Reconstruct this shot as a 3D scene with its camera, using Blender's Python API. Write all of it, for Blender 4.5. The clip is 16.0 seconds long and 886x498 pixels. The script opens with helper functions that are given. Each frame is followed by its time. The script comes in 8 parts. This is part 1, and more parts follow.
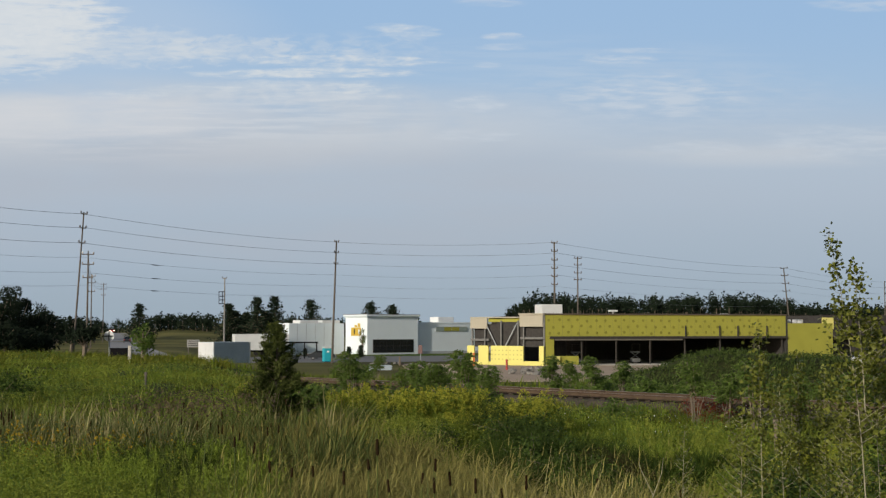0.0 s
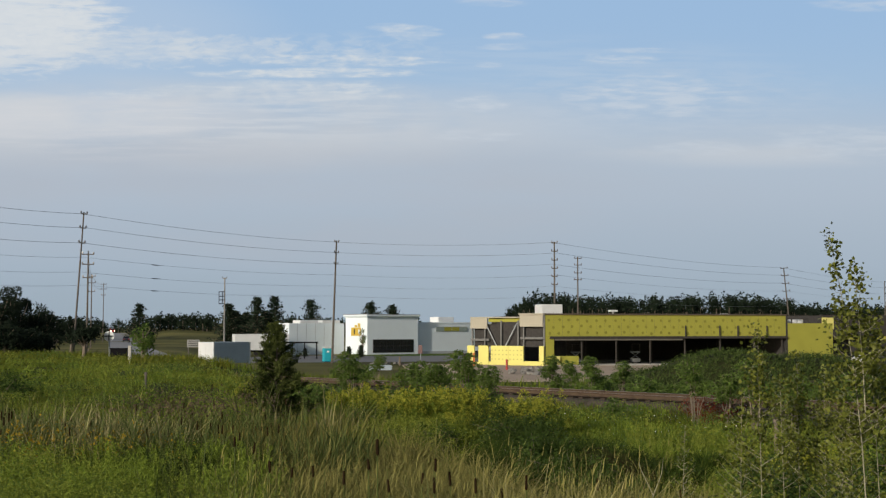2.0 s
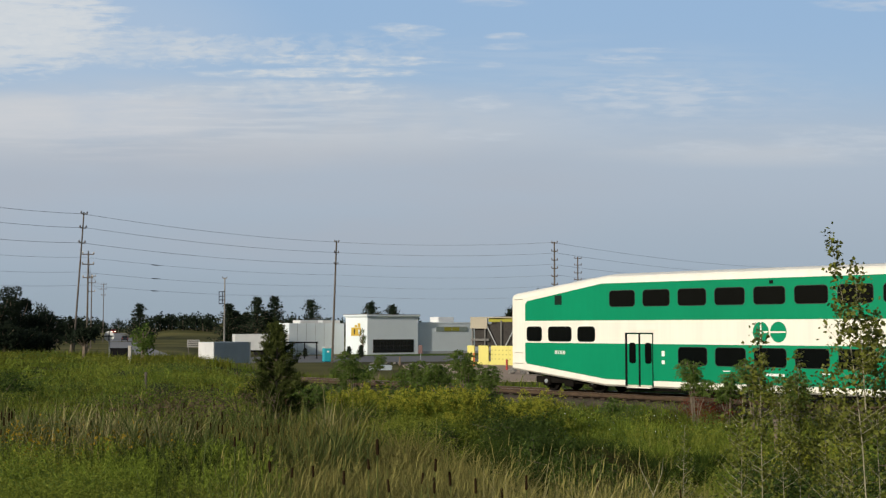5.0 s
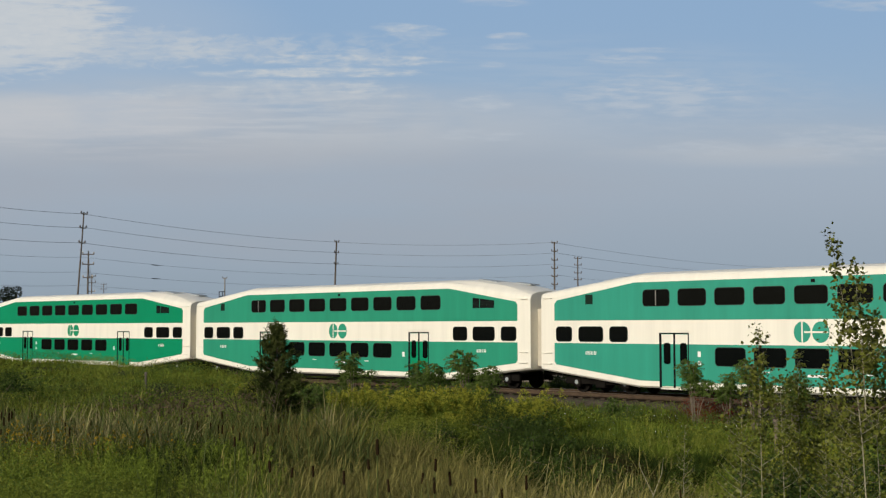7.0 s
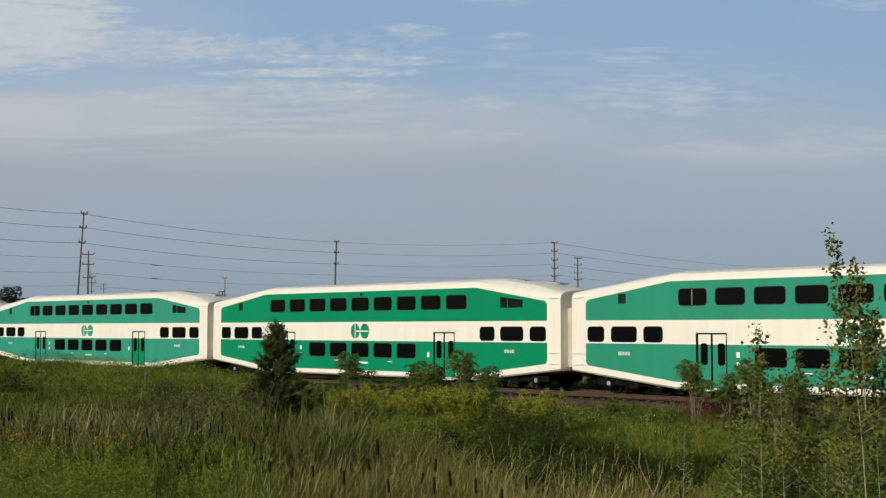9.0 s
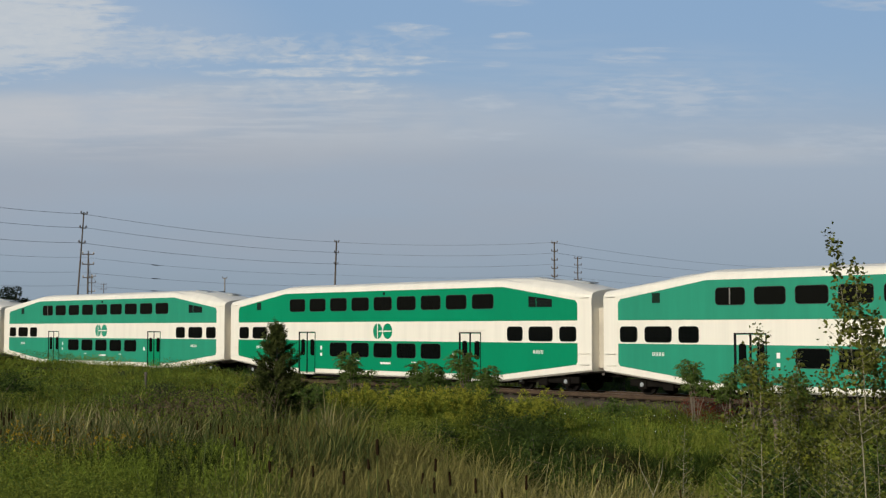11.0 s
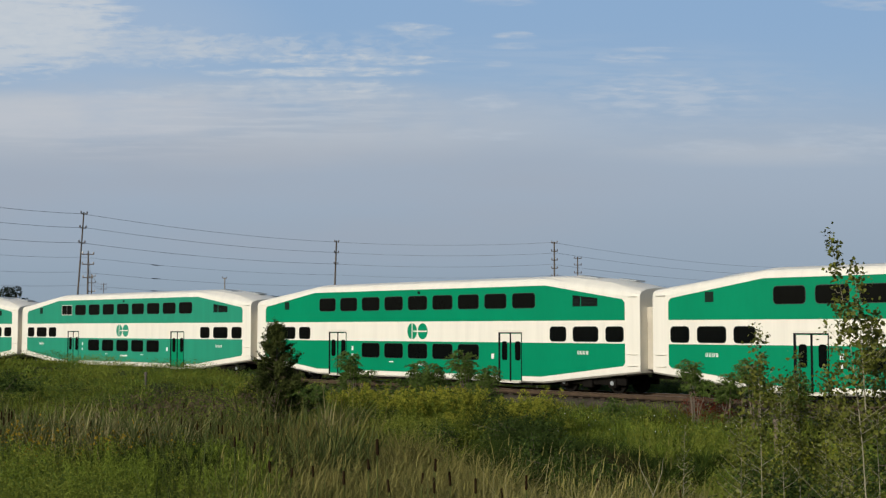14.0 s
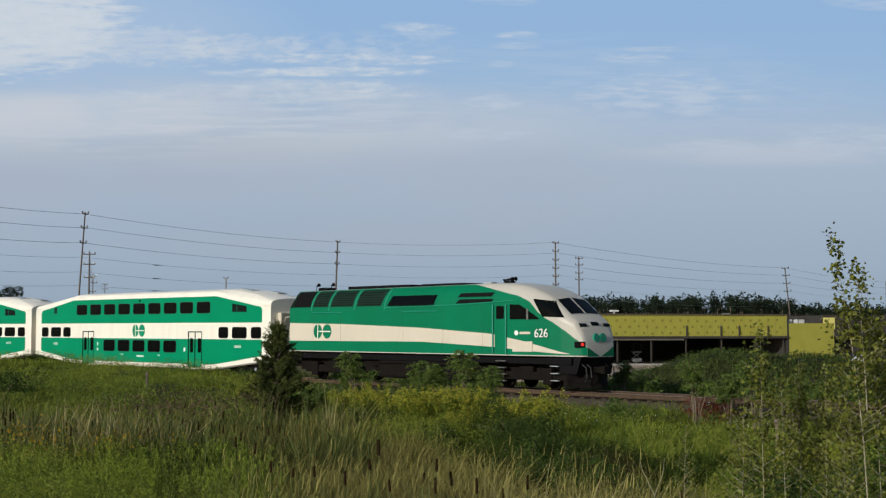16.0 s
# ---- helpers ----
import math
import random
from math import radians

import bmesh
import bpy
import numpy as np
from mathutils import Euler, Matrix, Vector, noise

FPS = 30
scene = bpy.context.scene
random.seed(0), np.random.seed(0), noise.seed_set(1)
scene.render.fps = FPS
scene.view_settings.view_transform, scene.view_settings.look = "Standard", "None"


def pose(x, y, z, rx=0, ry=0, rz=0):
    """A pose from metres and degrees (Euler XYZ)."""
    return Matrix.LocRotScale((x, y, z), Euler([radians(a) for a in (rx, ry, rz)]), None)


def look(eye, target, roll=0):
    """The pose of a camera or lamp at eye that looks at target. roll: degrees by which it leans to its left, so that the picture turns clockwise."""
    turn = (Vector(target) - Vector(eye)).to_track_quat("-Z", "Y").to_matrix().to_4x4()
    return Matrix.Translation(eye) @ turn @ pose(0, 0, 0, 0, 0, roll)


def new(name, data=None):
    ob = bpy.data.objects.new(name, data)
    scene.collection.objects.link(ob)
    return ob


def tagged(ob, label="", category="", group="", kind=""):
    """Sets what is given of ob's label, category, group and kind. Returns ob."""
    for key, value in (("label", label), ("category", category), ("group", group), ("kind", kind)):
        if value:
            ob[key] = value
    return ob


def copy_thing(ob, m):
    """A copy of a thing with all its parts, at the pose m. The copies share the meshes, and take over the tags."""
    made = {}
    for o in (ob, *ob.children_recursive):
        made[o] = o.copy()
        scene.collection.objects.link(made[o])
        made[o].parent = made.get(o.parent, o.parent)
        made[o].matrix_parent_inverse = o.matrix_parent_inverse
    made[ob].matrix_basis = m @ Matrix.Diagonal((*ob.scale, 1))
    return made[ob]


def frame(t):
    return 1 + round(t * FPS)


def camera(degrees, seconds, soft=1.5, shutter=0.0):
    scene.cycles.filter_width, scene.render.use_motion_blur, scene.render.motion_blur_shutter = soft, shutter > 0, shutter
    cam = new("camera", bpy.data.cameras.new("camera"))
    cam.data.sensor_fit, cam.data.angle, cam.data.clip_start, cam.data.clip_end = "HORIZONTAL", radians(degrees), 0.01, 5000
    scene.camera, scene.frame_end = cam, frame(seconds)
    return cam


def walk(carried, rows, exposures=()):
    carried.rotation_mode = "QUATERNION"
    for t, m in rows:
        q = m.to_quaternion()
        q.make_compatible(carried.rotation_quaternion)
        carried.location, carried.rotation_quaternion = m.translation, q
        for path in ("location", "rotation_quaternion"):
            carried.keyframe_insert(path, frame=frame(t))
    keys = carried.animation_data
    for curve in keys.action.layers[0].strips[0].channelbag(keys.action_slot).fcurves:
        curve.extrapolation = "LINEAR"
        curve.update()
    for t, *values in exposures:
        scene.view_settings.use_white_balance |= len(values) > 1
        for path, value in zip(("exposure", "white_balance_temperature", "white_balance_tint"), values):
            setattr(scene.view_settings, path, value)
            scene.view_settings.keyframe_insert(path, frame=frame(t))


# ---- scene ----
cam = camera(38.99, 16.0, soft=1.3)
EYE = (0.0, 0.0, 2.605)


def aim(yaw):
    """Level camera, tilted up a little; yaw in degrees to the left."""
    return pose(*EYE, 93.636, 0, yaw)


walk(cam, [(0.0, aim(0)), (7.5, aim(0.005)), (15.6, aim(0)), (15.8, aim(0.01)), (16.0, aim(0.055))],
     exposures=[(0.0, 0.14, 6580, 10), (4.2, 0.13, 6580, 10), (6.3, -0.11, 6520, 10), (9.2, -0.15, 6490, 10), (11.3, -0.19, 6370, 10), (12.5, -0.16, 6320, 10), (13.5, -0.15, 6300, 10), (14.5, -0.12, 6270, 10), (15.4, -0.06, 6230, 10), (16.0, 0.02, 6210, 10)])

# ---- world, sun ----
SUN_TO = Vector((-0.60, -0.70, 0.36)).normalized()
world = bpy.data.worlds.new("sky")
scene.world = world
world.use_nodes = True
wn = world.node_tree.nodes
sky = wn.new("ShaderNodeTexSky")
sky.sky_type = "NISHITA"
sky.sun_disc = False
sky.sun_elevation = math.asin(SUN_TO.z)
sky.sun_rotation = math.atan2(SUN_TO.x, SUN_TO.y)
sky.air_density, sky.dust_density, sky.ozone_density = 1.0, 1.5, 1.0
wn["Background"].inputs["Strength"].default_value = 0.068
world.node_tree.links.new(sky.outputs[0], wn["Background"].inputs["Color"])

sun_lamp = new("sun", bpy.data.lights.new("sun", "SUN"))
sun_lamp.data.energy = 3.35
sun_lamp.data.angle = radians(0.6)
sun_lamp.data.color = (1.0, 0.93, 0.80)
sun_lamp.matrix_basis = look(SUN_TO * 50, (0, 0, 0))


# ---- materials ----
def mat(name, color, rough=0.7, metal=0.0, vary=0.15, scale=3.0, fine=40.0, bump=0.0, spec=0.5,
        color2=None, island=0.0, objrand=0.0, translucent=0.0, stretch=(1, 1, 1), coat=0.0):
    """Node material with two scales of variation, optional random tone per island or per object, and fine relief."""
    m = bpy.data.materials.new(name)
    m.use_nodes = True
    t = m.node_tree
    n, l = t.nodes, t.links
    b = n["Principled BSDF"]
    b.inputs["Roughness"].default_value = rough
    b.inputs["Metallic"].default_value = metal
    b.inputs["Specular IOR Level"].default_value = spec
    b.inputs["Coat Weight"].default_value = coat
    co = n.new("ShaderNodeTexCoord")
    mp = n.new("ShaderNodeMapping")
    mp.inputs["Scale"].default_value = stretch
    l.new(co.outputs["Object"], mp.inputs["Vector"])
    big, small = n.new("ShaderNodeTexNoise"), n.new("ShaderNodeTexNoise")
    big.inputs["Scale"].default_value, small.inputs["Scale"].default_value = scale, fine
    big.inputs["Detail"].default_value, small.inputs["Detail"].default_value = 4, 3
    l.new(mp.outputs[0], big.inputs["Vector"])
    l.new(mp.outputs[0], small.inputs["Vector"])
    add = n.new("ShaderNodeMath")
    add.operation = "MULTIPLY_ADD"
    l.new(small.outputs["Fac"], add.inputs[0])
    add.inputs[1].default_value = 0.35
    l.new(big.outputs["Fac"], add.inputs[2])
    last = add.outputs[0]
    for amount, node, sock in ((island, "ShaderNodeNewGeometry", "Random Per Island"), (objrand, "ShaderNodeObjectInfo", "Random")):
        if amount:
            src = n.new(node)
            ma = n.new("ShaderNodeMath")
            ma.operation = "MULTIPLY_ADD"
            l.new(src.outputs[sock], ma.inputs[0])
            ma.inputs[1].default_value = amount
            l.new(last, ma.inputs[2])
            last = ma.outputs[0]
    top = 1.175 + island + objrand
    ramp = n.new("ShaderNodeMapRange")
    ramp.inputs["From Min"].default_value = 0.25
    ramp.inputs["From Max"].default_value = top - 0.25
    l.new(last, ramp.inputs["Value"])
    mix = n.new("ShaderNodeMix")
    mix.data_type = "RGBA"
    c2 = color2 or tuple(min(1, c * (1 + vary)) for c in color)
    c1 = tuple(c * (1 - vary) for c in color) if not color2 else color
    mix.inputs["A"].default_value = (*c1, 1)
    mix.inputs["B"].default_value = (*c2, 1)
    l.new(ramp.outputs[0], mix.inputs["Factor"])
    l.new(mix.outputs["Result"], b.inputs["Base Color"])
    if bump:
        bp = n.new("ShaderNodeBump")
        bp.inputs["Strength"].default_value = bump
        bp.inputs["Distance"].default_value = 0.02
        l.new(small.outputs["Fac"], bp.inputs["Height"])
        l.new(bp.outputs[0], b.inputs["Normal"])
    if translucent:
        tr = n.new("ShaderNodeBsdfTranslucent")
        l.new(mix.outputs["Result"], tr.inputs["Color"])
        ms = n.new("ShaderNodeMixShader")
        ms.inputs[0].default_value = translucent
        l.new(b.outputs[0], ms.inputs[1])
        l.new(tr.outputs[0], ms.inputs[2])
        l.new(ms.outputs[0], n["Material Output"].inputs["Surface"])
    return m


def glow(name, color, power):
    m = bpy.data.materials.new(name)
    m.use_nodes = True
    b = m.node_tree.nodes["Principled BSDF"]
    b.inputs["Base Color"].default_value = (*color, 1)
    b.inputs["Emission Color"].default_value = (*color, 1)
    b.inputs["Emission Strength"].default_value = power
    return m


GREEN_DEEP = mat("green paint deep", (0.001, 0.222, 0.106), 0.42, spec=0.16, vary=0.12, scale=0.5, fine=6, stretch=(1, 1, 0.25))
GREEN_MID = mat("green paint worn", (0.020, 0.254, 0.158), 0.48, spec=0.25, vary=0.14, scale=0.6, fine=5, stretch=(2.5, 1, 0.15))
GREEN_PALE = mat("green paint faded", (0.028, 0.275, 0.196), 0.5, spec=0.25, vary=0.15, scale=0.6, fine=5, stretch=(2.5, 1, 0.15))
CREAM = mat("off white train paint", (0.80, 0.775, 0.69), 0.42, vary=0.07, scale=0.8, fine=5, stretch=(3, 1, 0.15))
# pale beige stands for sunlight on the coach ends
GANGWAY = mat("gangway beige paled for gap light", (0.50, 0.46, 0.38), 0.8, vary=0.15, scale=1.5, fine=12, spec=0.1)
GLASS_DARK = mat("tinted train glass", (0.003, 0.004, 0.004), 0.08, vary=0.2, spec=0.08)
RUBBER = mat("black rubber", (0.02, 0.02, 0.02), 0.7)
FRAME_GREY = mat("dull window frame", (0.022, 0.032, 0.028), 0.6, 0.0, vary=0.15)
BLACK_PAINT = mat("black paint", (0.006, 0.006, 0.007), 0.75, vary=0.3, spec=0.08)
UNDER = mat("underframe grime", (0.009, 0.008, 0.007), 0.9, vary=0.4, bump=0.3, spec=0.06)
STEEL = mat("bare steel", (0.35, 0.34, 0.33), 0.35, 0.8, vary=0.2)
WHITE_LETTER = mat("white lettering", (0.8, 0.8, 0.78), 0.5, vary=0.03)
RUST = mat("rusty rail", (0.078, 0.054, 0.037), 0.75, 0.2, vary=0.35, fine=30, bump=0.2, spec=0.1)
RAIL_HEAD = mat("worn rail head", (0.33, 0.26, 0.22), 0.4, 0.7, vary=0.2)
SLEEPER = mat("creosoted timber", (0.055, 0.042, 0.032), 0.9, vary=0.35, fine=25, objrand=0.4, bump=0.4, spec=0.05)
BALLAST = mat("ballast stone", (0.075, 0.062, 0.047), 0.95, vary=0.4, scale=2, fine=14, bump=0.9, spec=0.05)
WOOD_POLE = mat("weathered pole timber", (0.115, 0.10, 0.085), 0.9, vary=0.25, fine=20, stretch=(1, 1, 0.15), bump=0.3, spec=0.1)
POLE_GREY = mat("grey pole timber", (0.22, 0.215, 0.205), 0.85, vary=0.2, fine=20, stretch=(1, 1, 0.15))
WIRE = mat("overhead wire", (0.16, 0.17, 0.18), 0.5, 0.4)
INSUL = mat("porcelain insulator", (0.12, 0.11, 0.11), 0.3)
STUCCO = mat("white stucco wall", (0.68, 0.745, 0.785), 0.9, vary=0.05, scale=0.3, fine=4, bump=0.1, spec=0.2)
# own colour of the board stack; on the container it paints shade
BLUE_GREY = mat("blue grey boards and shaded container side", (0.40, 0.46, 0.50), 0.5, vary=0.08, scale=0.8, fine=9)
STUCCO_GREY = mat("pale grey wall panel", (0.66, 0.725, 0.765), 0.85, vary=0.05, scale=0.3, fine=4, spec=0.2)
HAZY_GLASS = mat("pale frosted glass", (0.26, 0.31, 0.29), 0.25, vary=0.1)
SHOP_GLASS = mat("dark shop glass", (0.012, 0.014, 0.016), 0.08, vary=0.2)
SHEATH = mat("yellow gypsum sheathing", (0.30, 0.29, 0.052), 0.85, vary=0.10, scale=0.5, fine=7, spec=0.15)
SHEATH_PALE = mat("pale yellow insulation board", (0.66, 0.60, 0.19), 0.85, vary=0.06, scale=0.7, fine=7, spec=0.15)
CONCRETE = mat("raw concrete", (0.40, 0.38, 0.35), 0.9, vary=0.18, scale=0.6, fine=9, bump=0.2, spec=0.15)
STEEL_BEAM = mat("primed steel", (0.14, 0.14, 0.135), 0.6, 0.2, vary=0.15)
# near-black board: the shade inside the open building is put into its colour
SHADED_IN = mat("interior board darkened for shade", (0.045, 0.042, 0.04), 0.9, vary=0.3, spec=0.1)
PANEL_CREAM = mat("cream fascia board", (0.36, 0.33, 0.26), 0.8, vary=0.08, fine=12, stretch=(6, 6, 0.3))
ROOF_EDGE = mat("brown metal coping", (0.085, 0.065, 0.045), 0.6)
SOFFIT = mat("raw soffit board", (0.15, 0.135, 0.11), 0.85, vary=0.2)
WHITE_METAL = mat("white painted metal", (0.62, 0.63, 0.63), 0.5, vary=0.07, scale=0.8, fine=9)
GREY_METAL = mat("grey painted metal", (0.33, 0.36, 0.38), 0.5, vary=0.1)
TURQ = mat("turquoise plastic", (0.015, 0.34, 0.42), 0.5, vary=0.08)
ASPHALT = mat("asphalt", (0.15, 0.15, 0.152), 0.9, vary=0.2, scale=0.4, fine=8, spec=0.12)
PALE_ROAD = mat("sun bleached road", (0.23, 0.23, 0.235), 0.9, vary=0.12, scale=0.1, fine=3, spec=0.12)
RUBBLE = mat("broken concrete", (0.20, 0.19, 0.175), 0.95, vary=0.3, scale=1, fine=9, objrand=0.5, spec=0.08)
NOSE_WHITE = mat("grey white cab paint", (0.47, 0.455, 0.405), 0.4, vary=0.07, scale=0.8, fine=9)
LOCO_CREAM = mat("aged cream band", (0.58, 0.54, 0.45), 0.45, vary=0.08, scale=0.6, fine=7, stretch=(1, 1, 0.3))
LOCO_GREEN = mat("locomotive green", (0.002, 0.150, 0.070), 0.38, spec=0.22, vary=0.15, scale=0.5, fine=6, stretch=(1, 1, 0.25))
DARK_STEEL = mat("dark primer steel", (0.045, 0.040, 0.036), 0.8, vary=0.2, spec=0.2)
LAWN = mat("mown lawn", (0.05, 0.085, 0.012), 0.9, vary=0.2, scale=0.6, fine=5, spec=0.1)
DIRT = mat("graded dirt", (0.34, 0.27, 0.21), 0.95, vary=0.2, scale=0.3, fine=3, bump=0.4, spec=0.05)
CAR_DARK = mat("dark grey car paint", (0.012, 0.014, 0.017), 0.35, coat=0.15)
CAR_WHITE = mat("white car paint", (0.7, 0.7, 0.7), 0.3, coat=0.5)
TYRE = mat("tyre", (0.02, 0.02, 0.02), 0.8)
ORANGE = mat("orange plastic", (0.6, 0.16, 0.04), 0.6)
GRILLE = mat("dark green radiator mesh", (0.006, 0.022, 0.014), 0.6, vary=0.3, fine=60, spec=0.15)
RED_SIGN = mat("faded red sign sheet", (0.16, 0.09, 0.085), 0.6)
RED_PAINT = mat("red paint", (0.35, 0.03, 0.025), 0.6)
SIGN_YELLOW = mat("yellow sign sheet", (0.50, 0.34, 0.03), 0.5, vary=0.05)
BARK = mat("grey brown bark", (0.16, 0.13, 0.10), 0.95, vary=0.3, fine=30, bump=0.5, spec=0.1)
BARK_PALE = mat("pale sapling bark", (0.27, 0.25, 0.17), 0.85, vary=0.2, fine=30, spec=0.2)
SOIL = mat("meadow soil and thatch", (0.018, 0.022, 0.007), 0.95, color2=(0.045, 0.05, 0.016), scale=0.25, fine=4, bump=0.6, spec=0.08)
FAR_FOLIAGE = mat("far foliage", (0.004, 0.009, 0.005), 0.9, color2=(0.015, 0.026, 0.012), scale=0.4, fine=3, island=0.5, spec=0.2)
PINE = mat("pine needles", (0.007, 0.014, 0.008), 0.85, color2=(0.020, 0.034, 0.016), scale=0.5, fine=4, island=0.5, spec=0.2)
CEDAR = mat("cedar sprays", (0.010, 0.018, 0.006), 0.85, color2=(0.095, 0.115, 0.032), scale=1.5, fine=9, island=0.6, spec=0.04, translucent=0.12)
SHRUB = mat("shrub leaves", (0.028, 0.058, 0.012), 0.6, color2=(0.145, 0.215, 0.038), scale=1.2, fine=9, island=0.7, translucent=0.3, spec=0.2)
SHRUB_DARK = mat("dark shrub leaves", (0.020, 0.040, 0.009), 0.65, color2=(0.065, 0.10, 0.018), scale=1.2, fine=9, island=0.7, translucent=0.1, spec=0.1)
# leaf green lowered so that its colour carries the self-shadow of the hollow
HOLLOW_SHADE = mat("bush leaves darkened for hollow shade", (0.013, 0.025, 0.006), 0.7, color2=(0.046, 0.068, 0.013), scale=1.2, fine=9, island=0.6, translucent=0.06, spec=0.08)
DOCK = mat("brown dock seed stalks", (0.016, 0.014, 0.006), 0.85, color2=(0.060, 0.052, 0.022), scale=1.2, fine=9, island=0.6, translucent=0.08, spec=0.05)
POPLAR = mat("poplar leaves", (0.014, 0.026, 0.006), 0.42, color2=(0.195, 0.210, 0.038), scale=2, fine=9, island=1.1, translucent=0.25, spec=0.12)
RED_LEAF = mat("red sumac leaves", (0.06, 0.013, 0.007), 0.8, color2=(0.19, 0.038, 0.018), scale=2, fine=9, island=0.8, translucent=0.2, spec=0.1)
GRASS = mat("green grass blades", (0.018, 0.040, 0.004), 0.75, color2=(0.165, 0.205, 0.022), scale=0.3, fine=2, island=0.5, translucent=0.28, spec=0.1)
GRASS_LIGHT = mat("fresh grass blades", (0.070, 0.112, 0.010), 0.75, color2=(0.275, 0.345, 0.05), scale=0.4, fine=2, island=0.4, translucent=0.28, spec=0.1)
GRASS_TAN = mat("dry seeding grass", (0.030, 0.033, 0.008), 0.75, color2=(0.335, 0.300, 0.092), scale=0.5, fine=3, island=0.7, translucent=0.22, spec=0.1)
REED = mat("cattail leaves", (0.014, 0.030, 0.006), 0.7, color2=(0.15, 0.18, 0.05), scale=0.5, fine=3, island=0.6, translucent=0.25, spec=0.15)
SEDGE = mat("dark sedge blades", (0.012, 0.028, 0.004), 0.75, color2=(0.05, 0.075, 0.010), scale=0.5, fine=3, island=0.5, translucent=0.08, spec=0.1)
CATTAIL = mat("cattail seed head", (0.022, 0.014, 0.007), 1.0, vary=0.25, fine=60, spec=0.0)
GOLD_FLOWER = mat("goldenrod flowers", (0.20, 0.215, 0.024), 0.85, color2=(0.36, 0.355, 0.045), scale=1, fine=8, island=0.6, translucent=0.2, spec=0.1)
GOLD_STEM = mat("goldenrod leaves", (0.060, 0.095, 0.012), 0.7, color2=(0.165, 0.205, 0.028), scale=1, fine=8, island=0.6, translucent=0.3, spec=0.1)
BROWN_WEED = mat("browning weed stems", (0.05, 0.042, 0.010), 0.8, color2=(0.16, 0.115, 0.025), scale=0.5, fine=3, island=0.8, translucent=0.2, spec=0.1)
LEAF_LIGHT = mat("light weed leaves", (0.095, 0.128, 0.016), 0.7, color2=(0.29, 0.325, 0.05), scale=0.8, fine=6, island=0.6, translucent=0.3, spec=0.15)
OLIVE = mat("olive weed blades", (0.040, 0.048, 0.006), 0.75, color2=(0.195, 0.195, 0.028), scale=0.4, fine=2, island=0.4, translucent=0.25, spec=0.1)
STRAP = mat("pale dry cattail leaves", (0.050, 0.050, 0.016), 0.65, color2=(0.40, 0.355, 0.150), scale=0.6, fine=4, island=0.9, translucent=0.15, spec=0.25)
ORANGE_FLOWER = mat("orange wildflowers", (0.19, 0.13, 0.012), 0.85, color2=(0.36, 0.25, 0.025), scale=1, fine=8, island=0.7, translucent=0.2, spec=0.1)
MOUND_GREEN = mat("rank mound grass", (0.018, 0.036, 0.009), 0.8, color2=(0.085, 0.118, 0.03), scale=0.35, fine=3, island=0.5, translucent=0.15, spec=0.1)
MAUVE = mat("faded mauve flower heads", (0.06, 0.045, 0.028), 0.9, color2=(0.15, 0.115, 0.075), scale=1, fine=8, island=0.7, translucent=0.2, spec=0.0)


